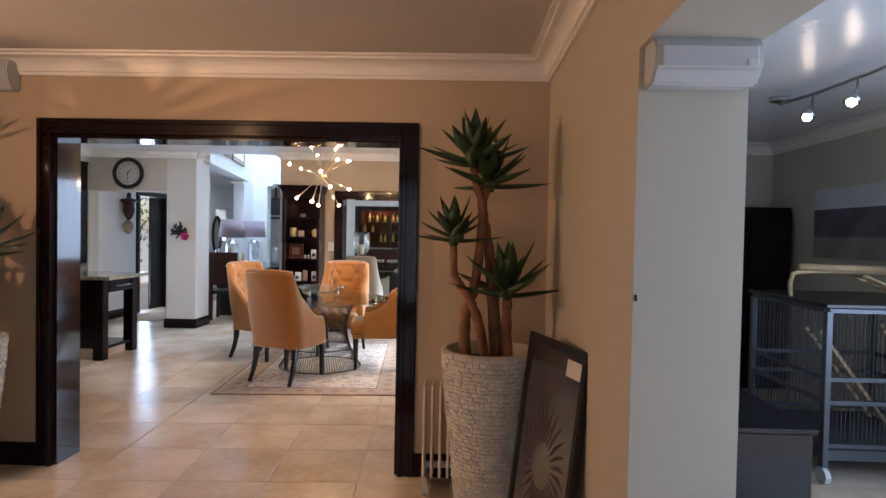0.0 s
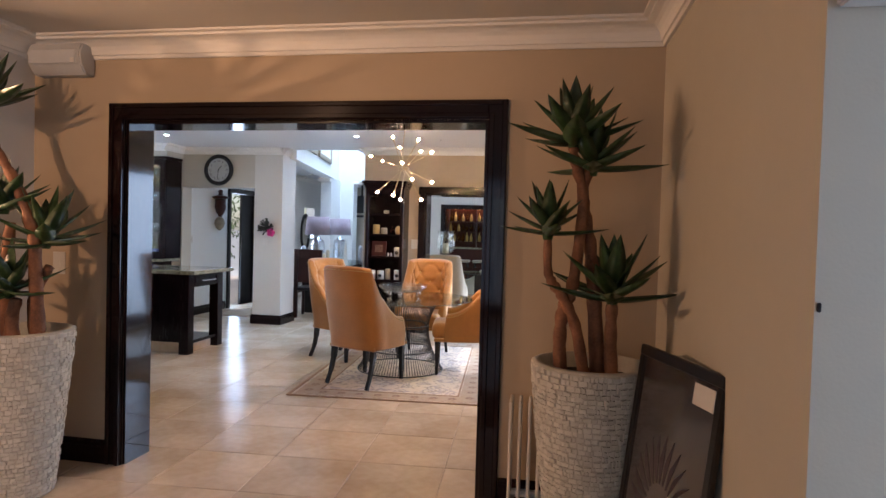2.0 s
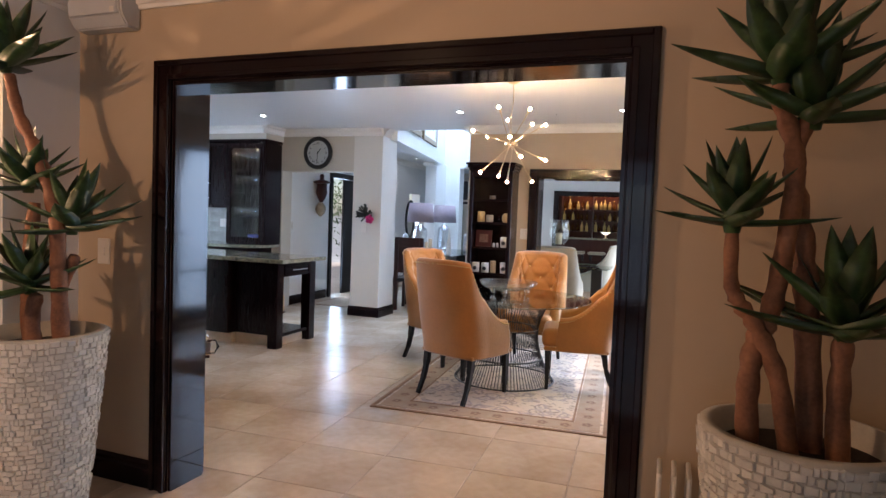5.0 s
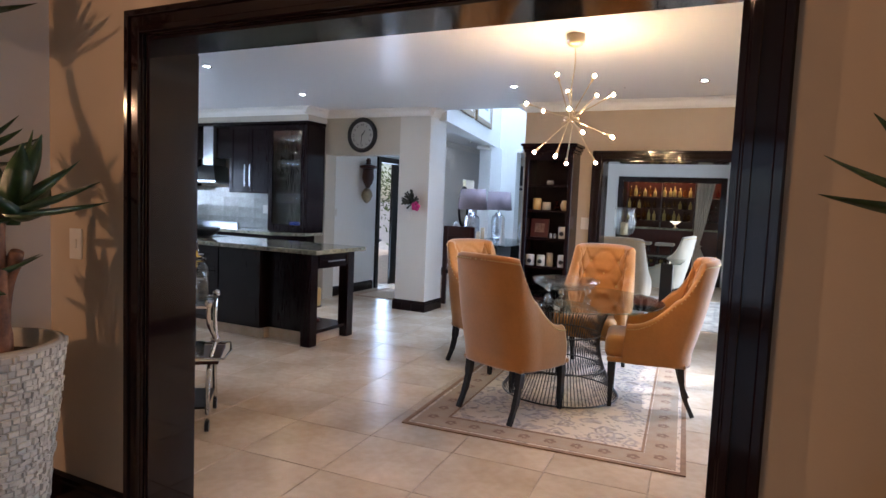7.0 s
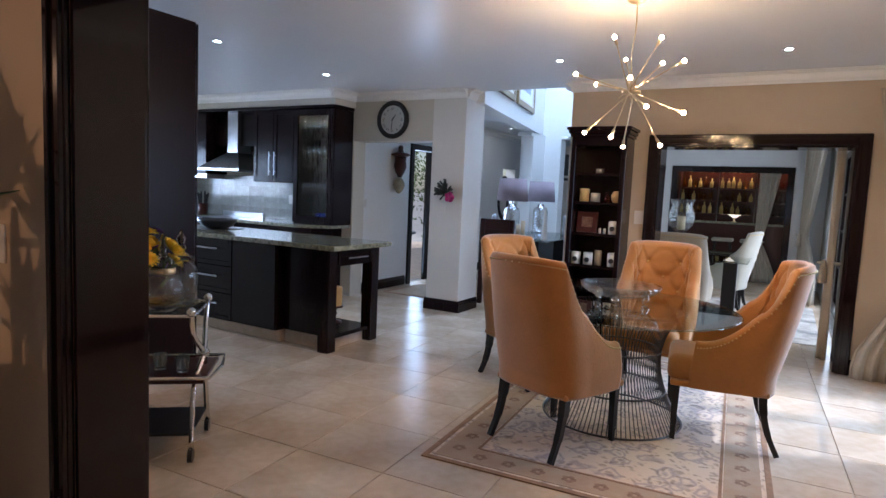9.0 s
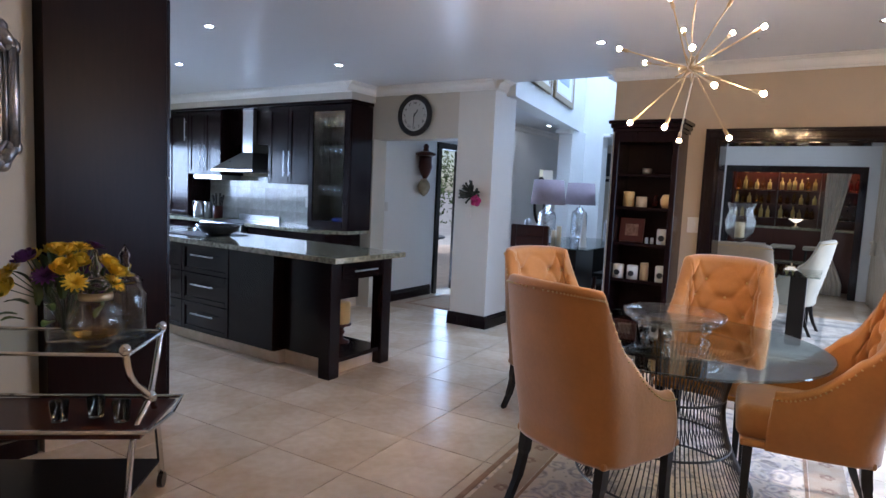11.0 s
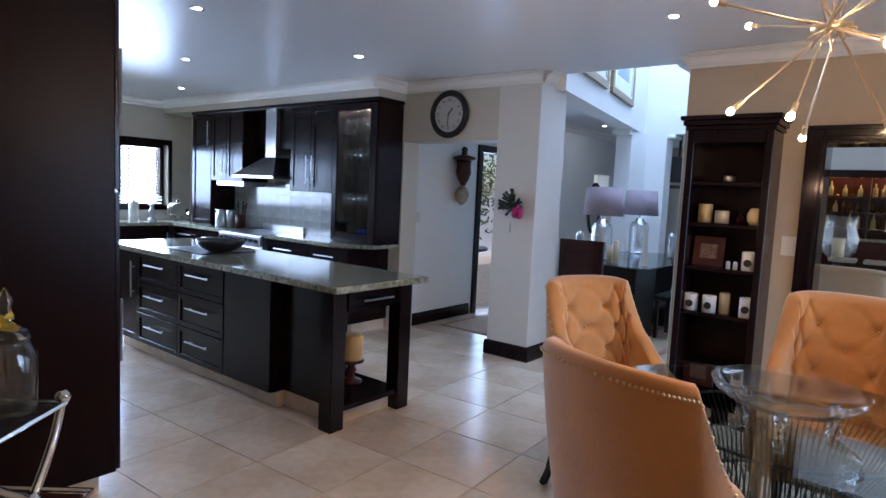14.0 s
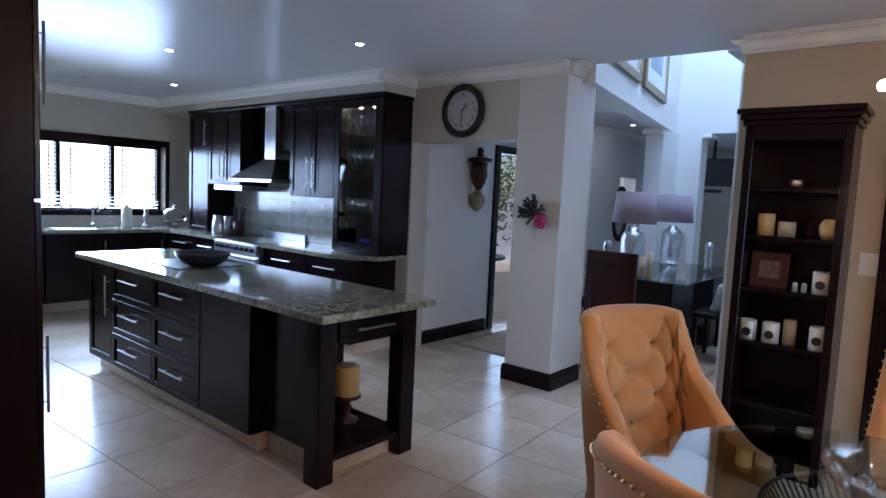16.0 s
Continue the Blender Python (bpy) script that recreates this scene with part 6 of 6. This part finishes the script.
for k in range(4):
    sx, sy = (-1, 1)[k % 2], (-1, 1)[k // 2]
    part("leg", tube([(0.17 * sx, 0.17 * sy, 0), (0.13 * sx, 0.13 * sy, 0.7)], 0.018, 4, True), BLACK, st)
part("seat", bx(-0.18, 0.18, -0.18, 0.18, 0.70, 0.76, 0.02, 2), CREAMV, st, "cream cushion")
for x in (-1.1, -0.62):
    copy_thing(st, pose(x, 15.45, 0.0065))
sh = thing("bottle_shelves", "dark wooden wall shelves filled with bottles", "shelves", pose(-1.0, 16.86, 0))
part("back", bx(-1.15, 1.15, 0.11, 0.13, 1.05, 2.1), MAHOG, sh)
for z in (1.20, 1.47, 1.74):
    part("shelf", bx(-1.15, 1.15, -0.12, 0.11, z - 0.02, z, 0.002, 1), MAHOG, sh)
for x in (-1.15, -0.4, 0.3, 1.13):
    part("divider", bx(x, x + 0.025, -0.12, 0.11, 1.05, 2.1), MAHOG, sh)
bot = lathe([(0.036, 0), (0.036, 0.14), (0.012, 0.18), (0.012, 0.235), (0.0, 0.235)], 10)
bot_me = [mesh_of("bottle", bot.copy(), mm, True) for mm in (AMBER, RED, GLASS, material("label_cream", (0.55, 0.42, 0.15), 0.4))]
bot.free()
for z in (1.201, 1.471, 1.741):
    for k in range(20):
        x = -2.06 + 0.108 * k
        if min(abs(x - q) for q in (-2.14, -1.39, -0.69, 0.14)) < 0.05:
            continue
        me = bot_me[(fr.randrange(2) * 3) if k < 13 else 1 + fr.randrange(2)]
        o = tagged(new("bottle", me), "liquor bottle on the lit bar shelf", "bottle", "bar bottles")
        o.matrix_world = pose(x + fr.uniform(-0.012, 0.012), 16.80 + fr.uniform(-0.03, 0.02), z) @ Matrix.Diagonal((1.0, 1.0, fr.uniform(0.72, 1.06), 1))
lamp("AREA", 17, (1.0, 0.74, 0.42), look((-1.0, 16.70, 2.35), (-1.0, 16.82, 1.0)), 2.0, 0.08)
mp_ = thing("bar_lamp", "small lit table lamp on the bar", "lamp", pose(-0.97, 15.95, 1.068))
part("foot", lathe([(0.06, 0), (0.015, 0.02), (0.012, 0.08)], 14), BRASS, mp_, smooth=True)
part("shade", lathe([(0.03, 0.08), (0.10, 0.13), (0.12, 0.14), (0.0, 0.141)], 20), glow("lamp_shade_glow", (1.0, 0.9, 0.75), 1.3), mp_, smooth=True)

# ---- hall table with lamps ----
hh = thing("hall_table", "glass hall table on dark wooden pedestals", "table", pose(-3.20, 11.1, 0.0065))
part("tabletop", bx(-0.48, 0.48, -0.85, 1.2, 0.80, 0.815, 0.003, 1), SHEET, hh, "clear glass tabletop")
for y in (-0.45, 0.80):
    part("pedestal", bx(-0.34, 0.34, y - 0.30, y + 0.30, 0, 0.799, 0.006, 1), BLACK, hh)
part("low_shelf", bx(-0.36, 0.36, -0.149, 0.499, 0.28, 0.31, 0.004, 1), BLACK, hh)
lmp = thing("table_lamp", "mercury glass table lamp with lilac drum shade", "lamp", Matrix.Identity(4), "pair of hall lamps")
part("base", lathe([(0.125, 0), (0.125, 0.02), (0.108, 0.03), (0.115, 0.10), (0.115, 0.33), (0.10, 0.39), (0.055, 0.415), (0.045, 0.45)], 32), MERCURY, lmp, smooth=True)
part("neck", tube([(0, 0, 0.45), (0, 0, 0.56)], 0.012, 8), CHROME, lmp)
part("shade", lathe([(0.22, 0.49), (0.19, 0.80), (0.185, 0.80), (0.215, 0.49)], 32, loop=True), SHADE, lmp, "lilac fabric drum shade", smooth=True)
lmp.matrix_world = pose(-3.42, 10.72, 0.822)
copy_thing(lmp, pose(-3.46, 11.95, 0.822))
for x, y, h in ((-3.12, 10.42, 0.24), (-3.22, 10.50, 0.18)):
    solo("taper_candle", lathe([(0.03, 0), (0.03, h), (0, h)], 14), WAXW, "white candle on the glass hall table", "candle", pose(x, y, 0.822), "hall candles", True)
solo("obelisk", lathe([(0.05, 0), (0.045, 0.03), (0.012, 0.42), (0, 0.45)], 4), PLASTIC, "slender white obelisk ornament", "ornament", pose(-2.86, 10.55, 0.822))
for x, y in ((-3.60, 10.55), (-2.98, 11.75)):
    solo("silver_figure", lathe([(0.05, 0), (0.03, 0.04), (0.05, 0.12), (0.03, 0.19), (0.05, 0.24), (0.035, 0.29), (0, 0.31)], 14), STEEL, "polished silver abstract ornament", "ornament", pose(x, y, 0.822), "silver ornaments", True)


DARKM = wood("dark_mahogany", (0.02, 0.006, 0.005), (0.045, 0.012, 0.009), 0.35, 0.2)


def hall_chair(m, first=None):
    c = thing("hall_chair", "dark wooden high-backed hall chair", "chair", Matrix.Identity(4), "hall chairs")
    for sx in (-0.19, 0.19):
        part("post", bx(sx - 0.03, sx + 0.03, -0.23, -0.18, 0, 1.08, 0.006, 1), DARKM, c)
        part("leg", bx(sx - 0.022, sx + 0.022, 0.17, 0.21, 0, 0.43, 0.004, 1), DARKM, c)
    part("top_rail", bx(-0.16, 0.16, -0.22, -0.19, 0.95, 1.08, 0.006, 1), DARKM, c)
    part("back_panel", bx(-0.16, 0.16, -0.215, -0.195, 0.56, 0.95, 0.004, 1), DARKM, c)
    part("seat", bx(-0.22, 0.22, -0.23, 0.22, 0.431, 0.48, 0.012, 2), BLACK, c)
    c.matrix_world = m
    return c


hc = hall_chair(facing(-3.22, 9.98, -0.1, 1, 0.0065))
copy_thing(hc, facing(-2.62, 11.1, -1, 0, 0.0065))
copy_thing(hc, facing(-2.62, 11.9, -1, 0, 0.0065))
solo("striped_cushion", bx(-0.17, 0.17, -0.05, 0.05, 0, 0.3, 0.04, 3), material("striped_cloth", (0.5, 0.5, 0.48), 0.9, vary=0.5, scale=18), "grey striped cushion on a hall chair", "cushion", pose(-2.66, 11.1, 0.49, 15, 0, 90))
for name, x0, x1, y0, y1, lab in (("hall_rug", -2.95, -2.5, 10.0, 11.7, "brown bordered hall rug"), ("passage_rug", -4.75, -4.1, 9.55, 10.5, "floral cream rug in the passage")):
    r_ = thing(name, lab, "rug", pose(0, 0, 0))
    part("field", bx(x0, x1, y0, y1, 0.0064, 0.011, 0.002, 1), RUGBAND, r_)
    cx, cy = (x0 + x1) / 2, (y0 + y1) / 2
    part("border", moved(ring((x1 - x0) / 2, (y1 - y0) / 2, 0.05, 0.0066, 0.0125), Matrix.Translation((cx, cy, 0))), RUGEDGE, r_)


def ring_y(x, y0, y1, z0, z1, w):
    return join(bx(x - 0.015, x, y0, y1, z0, z0 + w), bx(x - 0.015, x, y0, y1, z1 - w, z1), bx(x - 0.015, x, y0, y0 + w, z0 + w, z1 - w), bx(x - 0.015, x, y1 - w, y1, z0 + w, z1 - w))


def framed(name, y0, y1, z0, z1):
    p = thing(name, "large gilt framed picture with pale mount", "picture", FASC @ Matrix.Translation((3.785, -12.3, 0)), "hall pictures")
    w = 0.08
    part("frame", join(bx(-3.784, -3.745, y0, y1, z0, z0 + w, 0.008, 2), bx(-3.784, -3.745, y0, y1, z1 - w, z1, 0.008, 2), bx(-3.784, -3.745, y0, y0 + w, z0 + w, z1 - w, 0.008, 2), bx(-3.784, -3.745, y1 - w, y1, z0 + w, z1 - w, 0.008, 2)), GILT, p)
    part("slip", ring_y(-3.752, y0 + w, y1 - w, z0 + w, z1 - w, 0.025), PLASTIC, p, "cream inner slip")
    part("mount", bx(-3.784, -3.768, y0 + w, y1 - w, z0 + w, z1 - w), CANVAS, p, "pale mount")
    part("print", bx(-3.768, -3.764, y0 + 0.28, y1 - 0.28, z0 + 0.25, z1 - 0.25), material("blue_print", (0.30, 0.36, 0.46), 0.6, vary=0.3, scale=3), p, "soft blue-grey print")


framed("framed_picture", 10.72, 11.85, 2.66, 3.98)
framed("framed_picture", 9.45, 10.55, 2.66, 3.98)
tv = thing("wall_television", "black television on a swivel wall bracket", "television", pose(-3.55, 13.6, 1.98, 0, 0, 18))
part("screen", bx(-0.33, 0.33, -0.02, 0.02, -0.19, 0.19, 0.006, 2), BLACKPL, tv)
part("bracket", tube([(0, 0.02, -0.05), (0, 0.10, 0.0), (0, 0.12, 0.2), (0, 0.12, 0.519)], 0.02, 6), BLACK, tv)
part("set_top_box", bx(-0.15, 0.12, -0.03, 0.12, -0.28, -0.235, 0.004, 1), BLACKPL, tv)
CREAMP = material("cream_door_paint", (0.60, 0.56, 0.47), 0.5, vary=0.04)
for k in range(2):
    hd_ = setting("door_%d" % (9 + k), moved(shaker(-0.42, 0.42, 0.01, 2.05, 0, 0.04, 0.12), pose(-4.40 + 0.90 * k, 16.6, 0)), CREAMP, "cream panelled cupboard door")
    part("door_handle", pull(-4.08 + 0.90 * k, 1.05, 16.56, 0.2, True), BLACKPL, hd_)
oval = thing("oval_mirror", "oval wall mirror in a black frame", "mirror", pose(-4.928, 13.75, 1.33, 90, 0, 90))
part("frame", lathe([(0.20, 0.0), (0.25, 0.0), (0.25, 0.03), (0.20, 0.03)], 36, squash=1.7, loop=True), BLACK, oval, smooth=True)
part("glass", lathe([(0.0, 0.012), (0.2, 0.012), (0.0, 0.016)], 36, squash=1.7), material("mirror", (0.9, 0.9, 0.9), 0.02, 1.0), oval)

# ---- garden door, table and tree outside ----
gd2 = setting("door_11", moved(join(bx(10.38, 10.46, -0.125, 0.01, 0, 2.0, 0.003, 1), bx(11.34, 11.45, -0.125, 0.01, 0, 2.0, 0.003, 1), bx(10.38, 11.45, -0.123, 0.01, 1.995, 2.08, 0.003, 1)), pose(-5.02, 0, 0, 0, 0, 90)), BLACK, "black frame of the garden door")
part("door_leaf", bx(-5.0, -4.96, 10.93, 11.34, 0.01, 1.99, 0.003, 1), BLACK, gd2, "half-open black door leaf")
ot = thing("garden_table", "dark carved table on curved legs outdoors", "table", pose(-6.15, 11.6, -0.1))
part("tabletop", lathe([(0.0, 0.74), (0.5, 0.74), (0.52, 0.76), (0.5, 0.78), (0, 0.78)], 28), BLACK, ot)
part("pedestal", lathe([(0.05, 0.1), (0.09, 0.25), (0.05, 0.45), (0.08, 0.739)], 14), BLACK, ot, smooth=True)
for k in range(3):
    a = k * 2.09
    part("leg", tube(smooth_path([(0, 0, 0.22), (0.2 * math.cos(a), 0.2 * math.sin(a), 0.14), (0.4 * math.cos(a), 0.4 * math.sin(a), 0.02)]), 0.035, 6), BLACK, ot, smooth=True)
gt = thing("garden_tree", "leafy potted tree in daylight", "tree", pose(-6.9, 12.6, -0.1))
part("pot", lathe([(0.2, 0), (0.28, 0.4), (0.24, 0.4), (0.2, 0.36), (0, 0.36)], 20), CLAY, gt, smooth=True)
part("trunk", tube(smooth_path([(0, 0, 0.3), (0.05, 0, 0.9), (-0.03, 0.03, 1.4), (0.02, 0, 1.9)]), [0.05 - 0.0018 * i for i in range(19)], 8), BARK, gt, smooth=True)
tree_r = random.Random(4)
vv, ff = [], []
for k in range(2600):
    d = Vector((tree_r.gauss(0, 0.42), tree_r.gauss(0, 0.42), tree_r.gauss(0, 0.42)))
    c = Vector((0, 0, 1.75)) + d
    q = Vector((tree_r.gauss(0, 1), tree_r.gauss(0, 1), tree_r.gauss(0, 1))).normalized()
    s = q.orthogonal().normalized() * 0.016
    l = q * 0.055
    b = len(vv)
    vv += [c - l, c + s, c + l, c - s]
    ff.append((b, b + 1, b + 2, b + 3))
me = bpy.data.meshes.new("crown")
me.from_pydata([tuple(v) for v in vv], [], ff)
me.materials.append(HEDGE)
cr = new("crown", me)
cr.parent = gt
tagged(cr, "loose crown of small green leaves", kind="stuff")
setting("garden_wall", bx(-9.3, -9.1, 10.4, 16, -0.1, 2.2), PALE, "white garden wall")

# ---- aviary room ----
cage = thing("bird_cage", "grey metal parrot cage on castors with wooden ladders", "cage", pose(3.135, 4.39, 0.0065) @ Matrix.Diagonal((1.03, 1.12, 0.985, 1)))
CG = material("grey_cage_metal", (0.10, 0.11, 0.13), 0.4, 0.6)
for sx in (-0.42, 0.42):
    for sy in (-0.4, 0.4):
        part("post", bx(sx - 0.018, sx + 0.018, sy - 0.018, sy + 0.018, 0.10, 1.04, 0.003, 1), CG, cage)
        part("castor", tube([(sx - 0.015, sy, 0.05), (sx + 0.015, sy, 0.05)], 0.05, 14), GREYPL, cage)
for z in (0.22, 0.48, 0.62, 1.03):
    part("rail", join(bx(-0.42, 0.42, -0.415, -0.39, z, z + 0.025), bx(-0.42, 0.42, 0.39, 0.415, z, z + 0.025), bx(-0.435, -0.41, -0.39, 0.39, z, z + 0.025), bx(0.41, 0.435, -0.39, 0.39, z, z + 0.025)), CG, cage)
barb = []
for k in range(34):
    x = -0.40 + 0.8 * k / 33
    for y in (-0.40, 0.40):
        barb.append(tube([(x, y, 0.24), (x, y, 1.04)], 0.0025, 4))
    barb.append(tube([(-0.42, x, 0.24), (-0.42, x, 1.04)], 0.0025, 4))
part("bars", join(*barb), CG, cage, "thin grey bars")
part("tray", bx(-0.41, 0.41, -0.38, 0.38, 0.13, 0.20, 0.004, 1), CG, cage)
part("top_tray", bx(-0.45, 0.45, -0.43, 0.43, 1.06, 1.085, 0.004, 1), BLACKPL, cage)
PALEW = material("pale_perch_wood", (0.42, 0.30, 0.17), 0.7, vary=0.25, scale=14)


def ladder(p0, p1, n):
    a, b = Vector(p0), Vector(p1)
    side = Vector((0, 0.07, 0))
    return join(tube([a - side, b - side], 0.012, 6), tube([a + side, b + side], 0.012, 6), *[tube([a.lerp(b, (k + 0.5) / n) - side, a.lerp(b, (k + 0.5) / n) + side], 0.009, 6) for k in range(n)])


part("ladder", ladder((-0.38, -0.2, 0.9), (0.1, -0.1, 0.3), 9), PALEW, cage, "wooden ladder")
part("ladder", ladder((0.0, -0.3, 0.95), (0.35, -0.2, 0.4), 8), PALEW, cage, "wooden ladder")
part("play_stand", join(tube(smooth_path([(-0.4, 0, 1.085), (-0.4, 0, 1.20), (-0.3, 0, 1.25), (0.4, 0, 1.25)]), 0.014, 8), tube([(-0.35, 0, 1.28), (0.2, 0, 1.27)], 0.026, 8)), PALEW, cage, "pale wooden perch", smooth=True)
part("ladder", ladder((0.0, 0.0, 1.24), (0.25, -0.1, 1.10), 4), PALEW, cage, "wooden ladder")
part("toys", join(*[ball(0.03, (0.2 + 0.05 * (k % 3), -0.3, 0.9 + 0.04 * (k // 3)), 8) for k in range(9)]), material("blue_toys", (0.05, 0.12, 0.35), 0.3), cage, "shiny blue toys")
bn = thing("storage_bench", "low black bench below the cage", "bench", pose(2.10, 3.78, 0.0065))
part("body", bx(-0.30, 0.30, -0.25, 0.6, 0, 0.42, 0.006, 1), BLACKPL, bn)
part("lid", bx(-0.32, 0.32, -0.27, 0.62, 0.421, 0.45, 0.006, 1), BLACKPL, bn)
dc = thing("dark_cabinet", "tall dark wooden cabinet against the far wall", "cabinet", pose(3.3, 6.45, 0.0065))
part("body", bx(-0.40, 0.40, -0.22, 0.22, 0, 1.75, 0.006, 1), DARK, dc)
for sx in (-1, 1):
    part("door", moved(shaker(-0.195, 0.195, 0.05, 1.7, -0.221), Matrix.Translation((0.2 * sx, 0, 0))), DARK, dc)
lp = thing("landscape_print", "wide unframed landscape print on the wall", "picture", pose(3.748, 5.28, 1.60))
part("canvas", bx(-0.02, 0, -0.62, 0.62, -0.30, 0.30, 0.002, 1), material("print_sky", (0.55, 0.56, 0.60), 0.6, vary=0.1), lp)
part("trees", bx(-0.022, -0.02, -0.62, 0.62, -0.12, 0.12), material("print_trees", (0.10, 0.10, 0.13), 0.6, vary=0.5, scale=4), lp, "dark line of trees")
part("field", bx(-0.022, -0.02, -0.62, 0.62, -0.30, -0.12), material("print_field", (0.24, 0.20, 0.20), 0.6, vary=0.3, scale=4), lp, "dull field")
tl = thing("track_light", "steel ceiling track with lit spotlights", "track light")
part("canopy", lathe([(0.0, 2.439), (0.07, 2.439), (0.07, 2.42), (0.05, 2.41), (0.0, 2.41)], 20, 2.75, 4.66), STEEL, tl, smooth=True)
part("rail", tube([(2.75, 4.66, 2.395), (2.78, 4.3, 2.385), (2.80, 3.2, 2.385)], 0.012, 6), STEEL, tl)
part("stem", join(tube([(2.75, 4.62, 2.39), (2.75, 4.62, 2.42)], 0.01, 6), tube([(2.80, 3.3, 2.385), (2.80, 3.3, 2.439)], 0.01, 6)), STEEL, tl)
for y in (4.32, 3.88, 3.35):
    p = Vector((2.785, y, 2.37))
    hd2 = part("spot", tube([p, p + Vector((-0.01, -0.01, -0.05)), p + Vector((-0.03, -0.02, -0.09)), p + Vector((-0.055, -0.04, -0.135))], [0.007, 0.008, 0.022, 0.045], 14), STEEL, tl, smooth=True)
    part("bulb", ball(0.028, tuple(p + Vector((-0.058, -0.042, -0.138))), 10), TRACKG, hd2, "glowing lamp")

# ---- floor tiles ----
floor = setting("floor", bx(-9.05, 3.75, -3.3, 17.0, -0.1, 0.0), GROUT, "cream stone tiled floor")
PITCH, ANG, OX, OY = 0.52, radians(3.0), -1.10, 4.22
tile_me = mesh_of("tile", bx(-PITCH / 2 + 0.0022, PITCH / 2 - 0.0022, -PITCH / 2 + 0.0022, PITCH / 2 - 0.0022, 0.0, 0.006, 0.002, 1), TILE)
rest = []
rng = random.Random(5)


def inside(x, y):
    if -5.6 < x < 3.7 and -3.2 < y < 3.9:
        return True
    if -9.0 < x < 1.0 and 4.95 < y < 8.95 or -3.7 < x < 1.0 and 3.85 < y < 5:
        return True
    if -4.9 < x < -2.3 and 8.9 < y < 16.4:
        return True
    return -2.2 < x < 0.72 and 8.9 < y < 16.8


count = 0
for i in range(-22, 16):
    for j in range(-16, 28):
        lx, ly = (i + 0.5) * PITCH, (j + 0.5) * PITCH
        x = OX + lx * math.cos(ANG) - ly * math.sin(ANG)
        y = OY + lx * math.sin(ANG) + ly * math.cos(ANG)
        if not inside(x, y):
            continue
        m = pose(x, y, 0.0005 * rng.random(), 0, 0, math.degrees(ANG) + 90 * rng.randrange(4))
        if -6.6 < x < 1.0 and 2.2 < y < 9.1 and count < 290:
            share("tile", tile_me, floor, m)
            count += 1
        else:
            rest.append(m)
bm = bmesh.new()
for m in rest:
    bm.from_mesh(tile_me)
    bm.verts.ensure_lookup_table()
    bmesh.ops.transform(bm, matrix=m, verts=bm.verts[-len(tile_me.vertices):])
tagged(part("tile_field", bm, TILE, floor, "cream stone tiles"), kind="stuff")
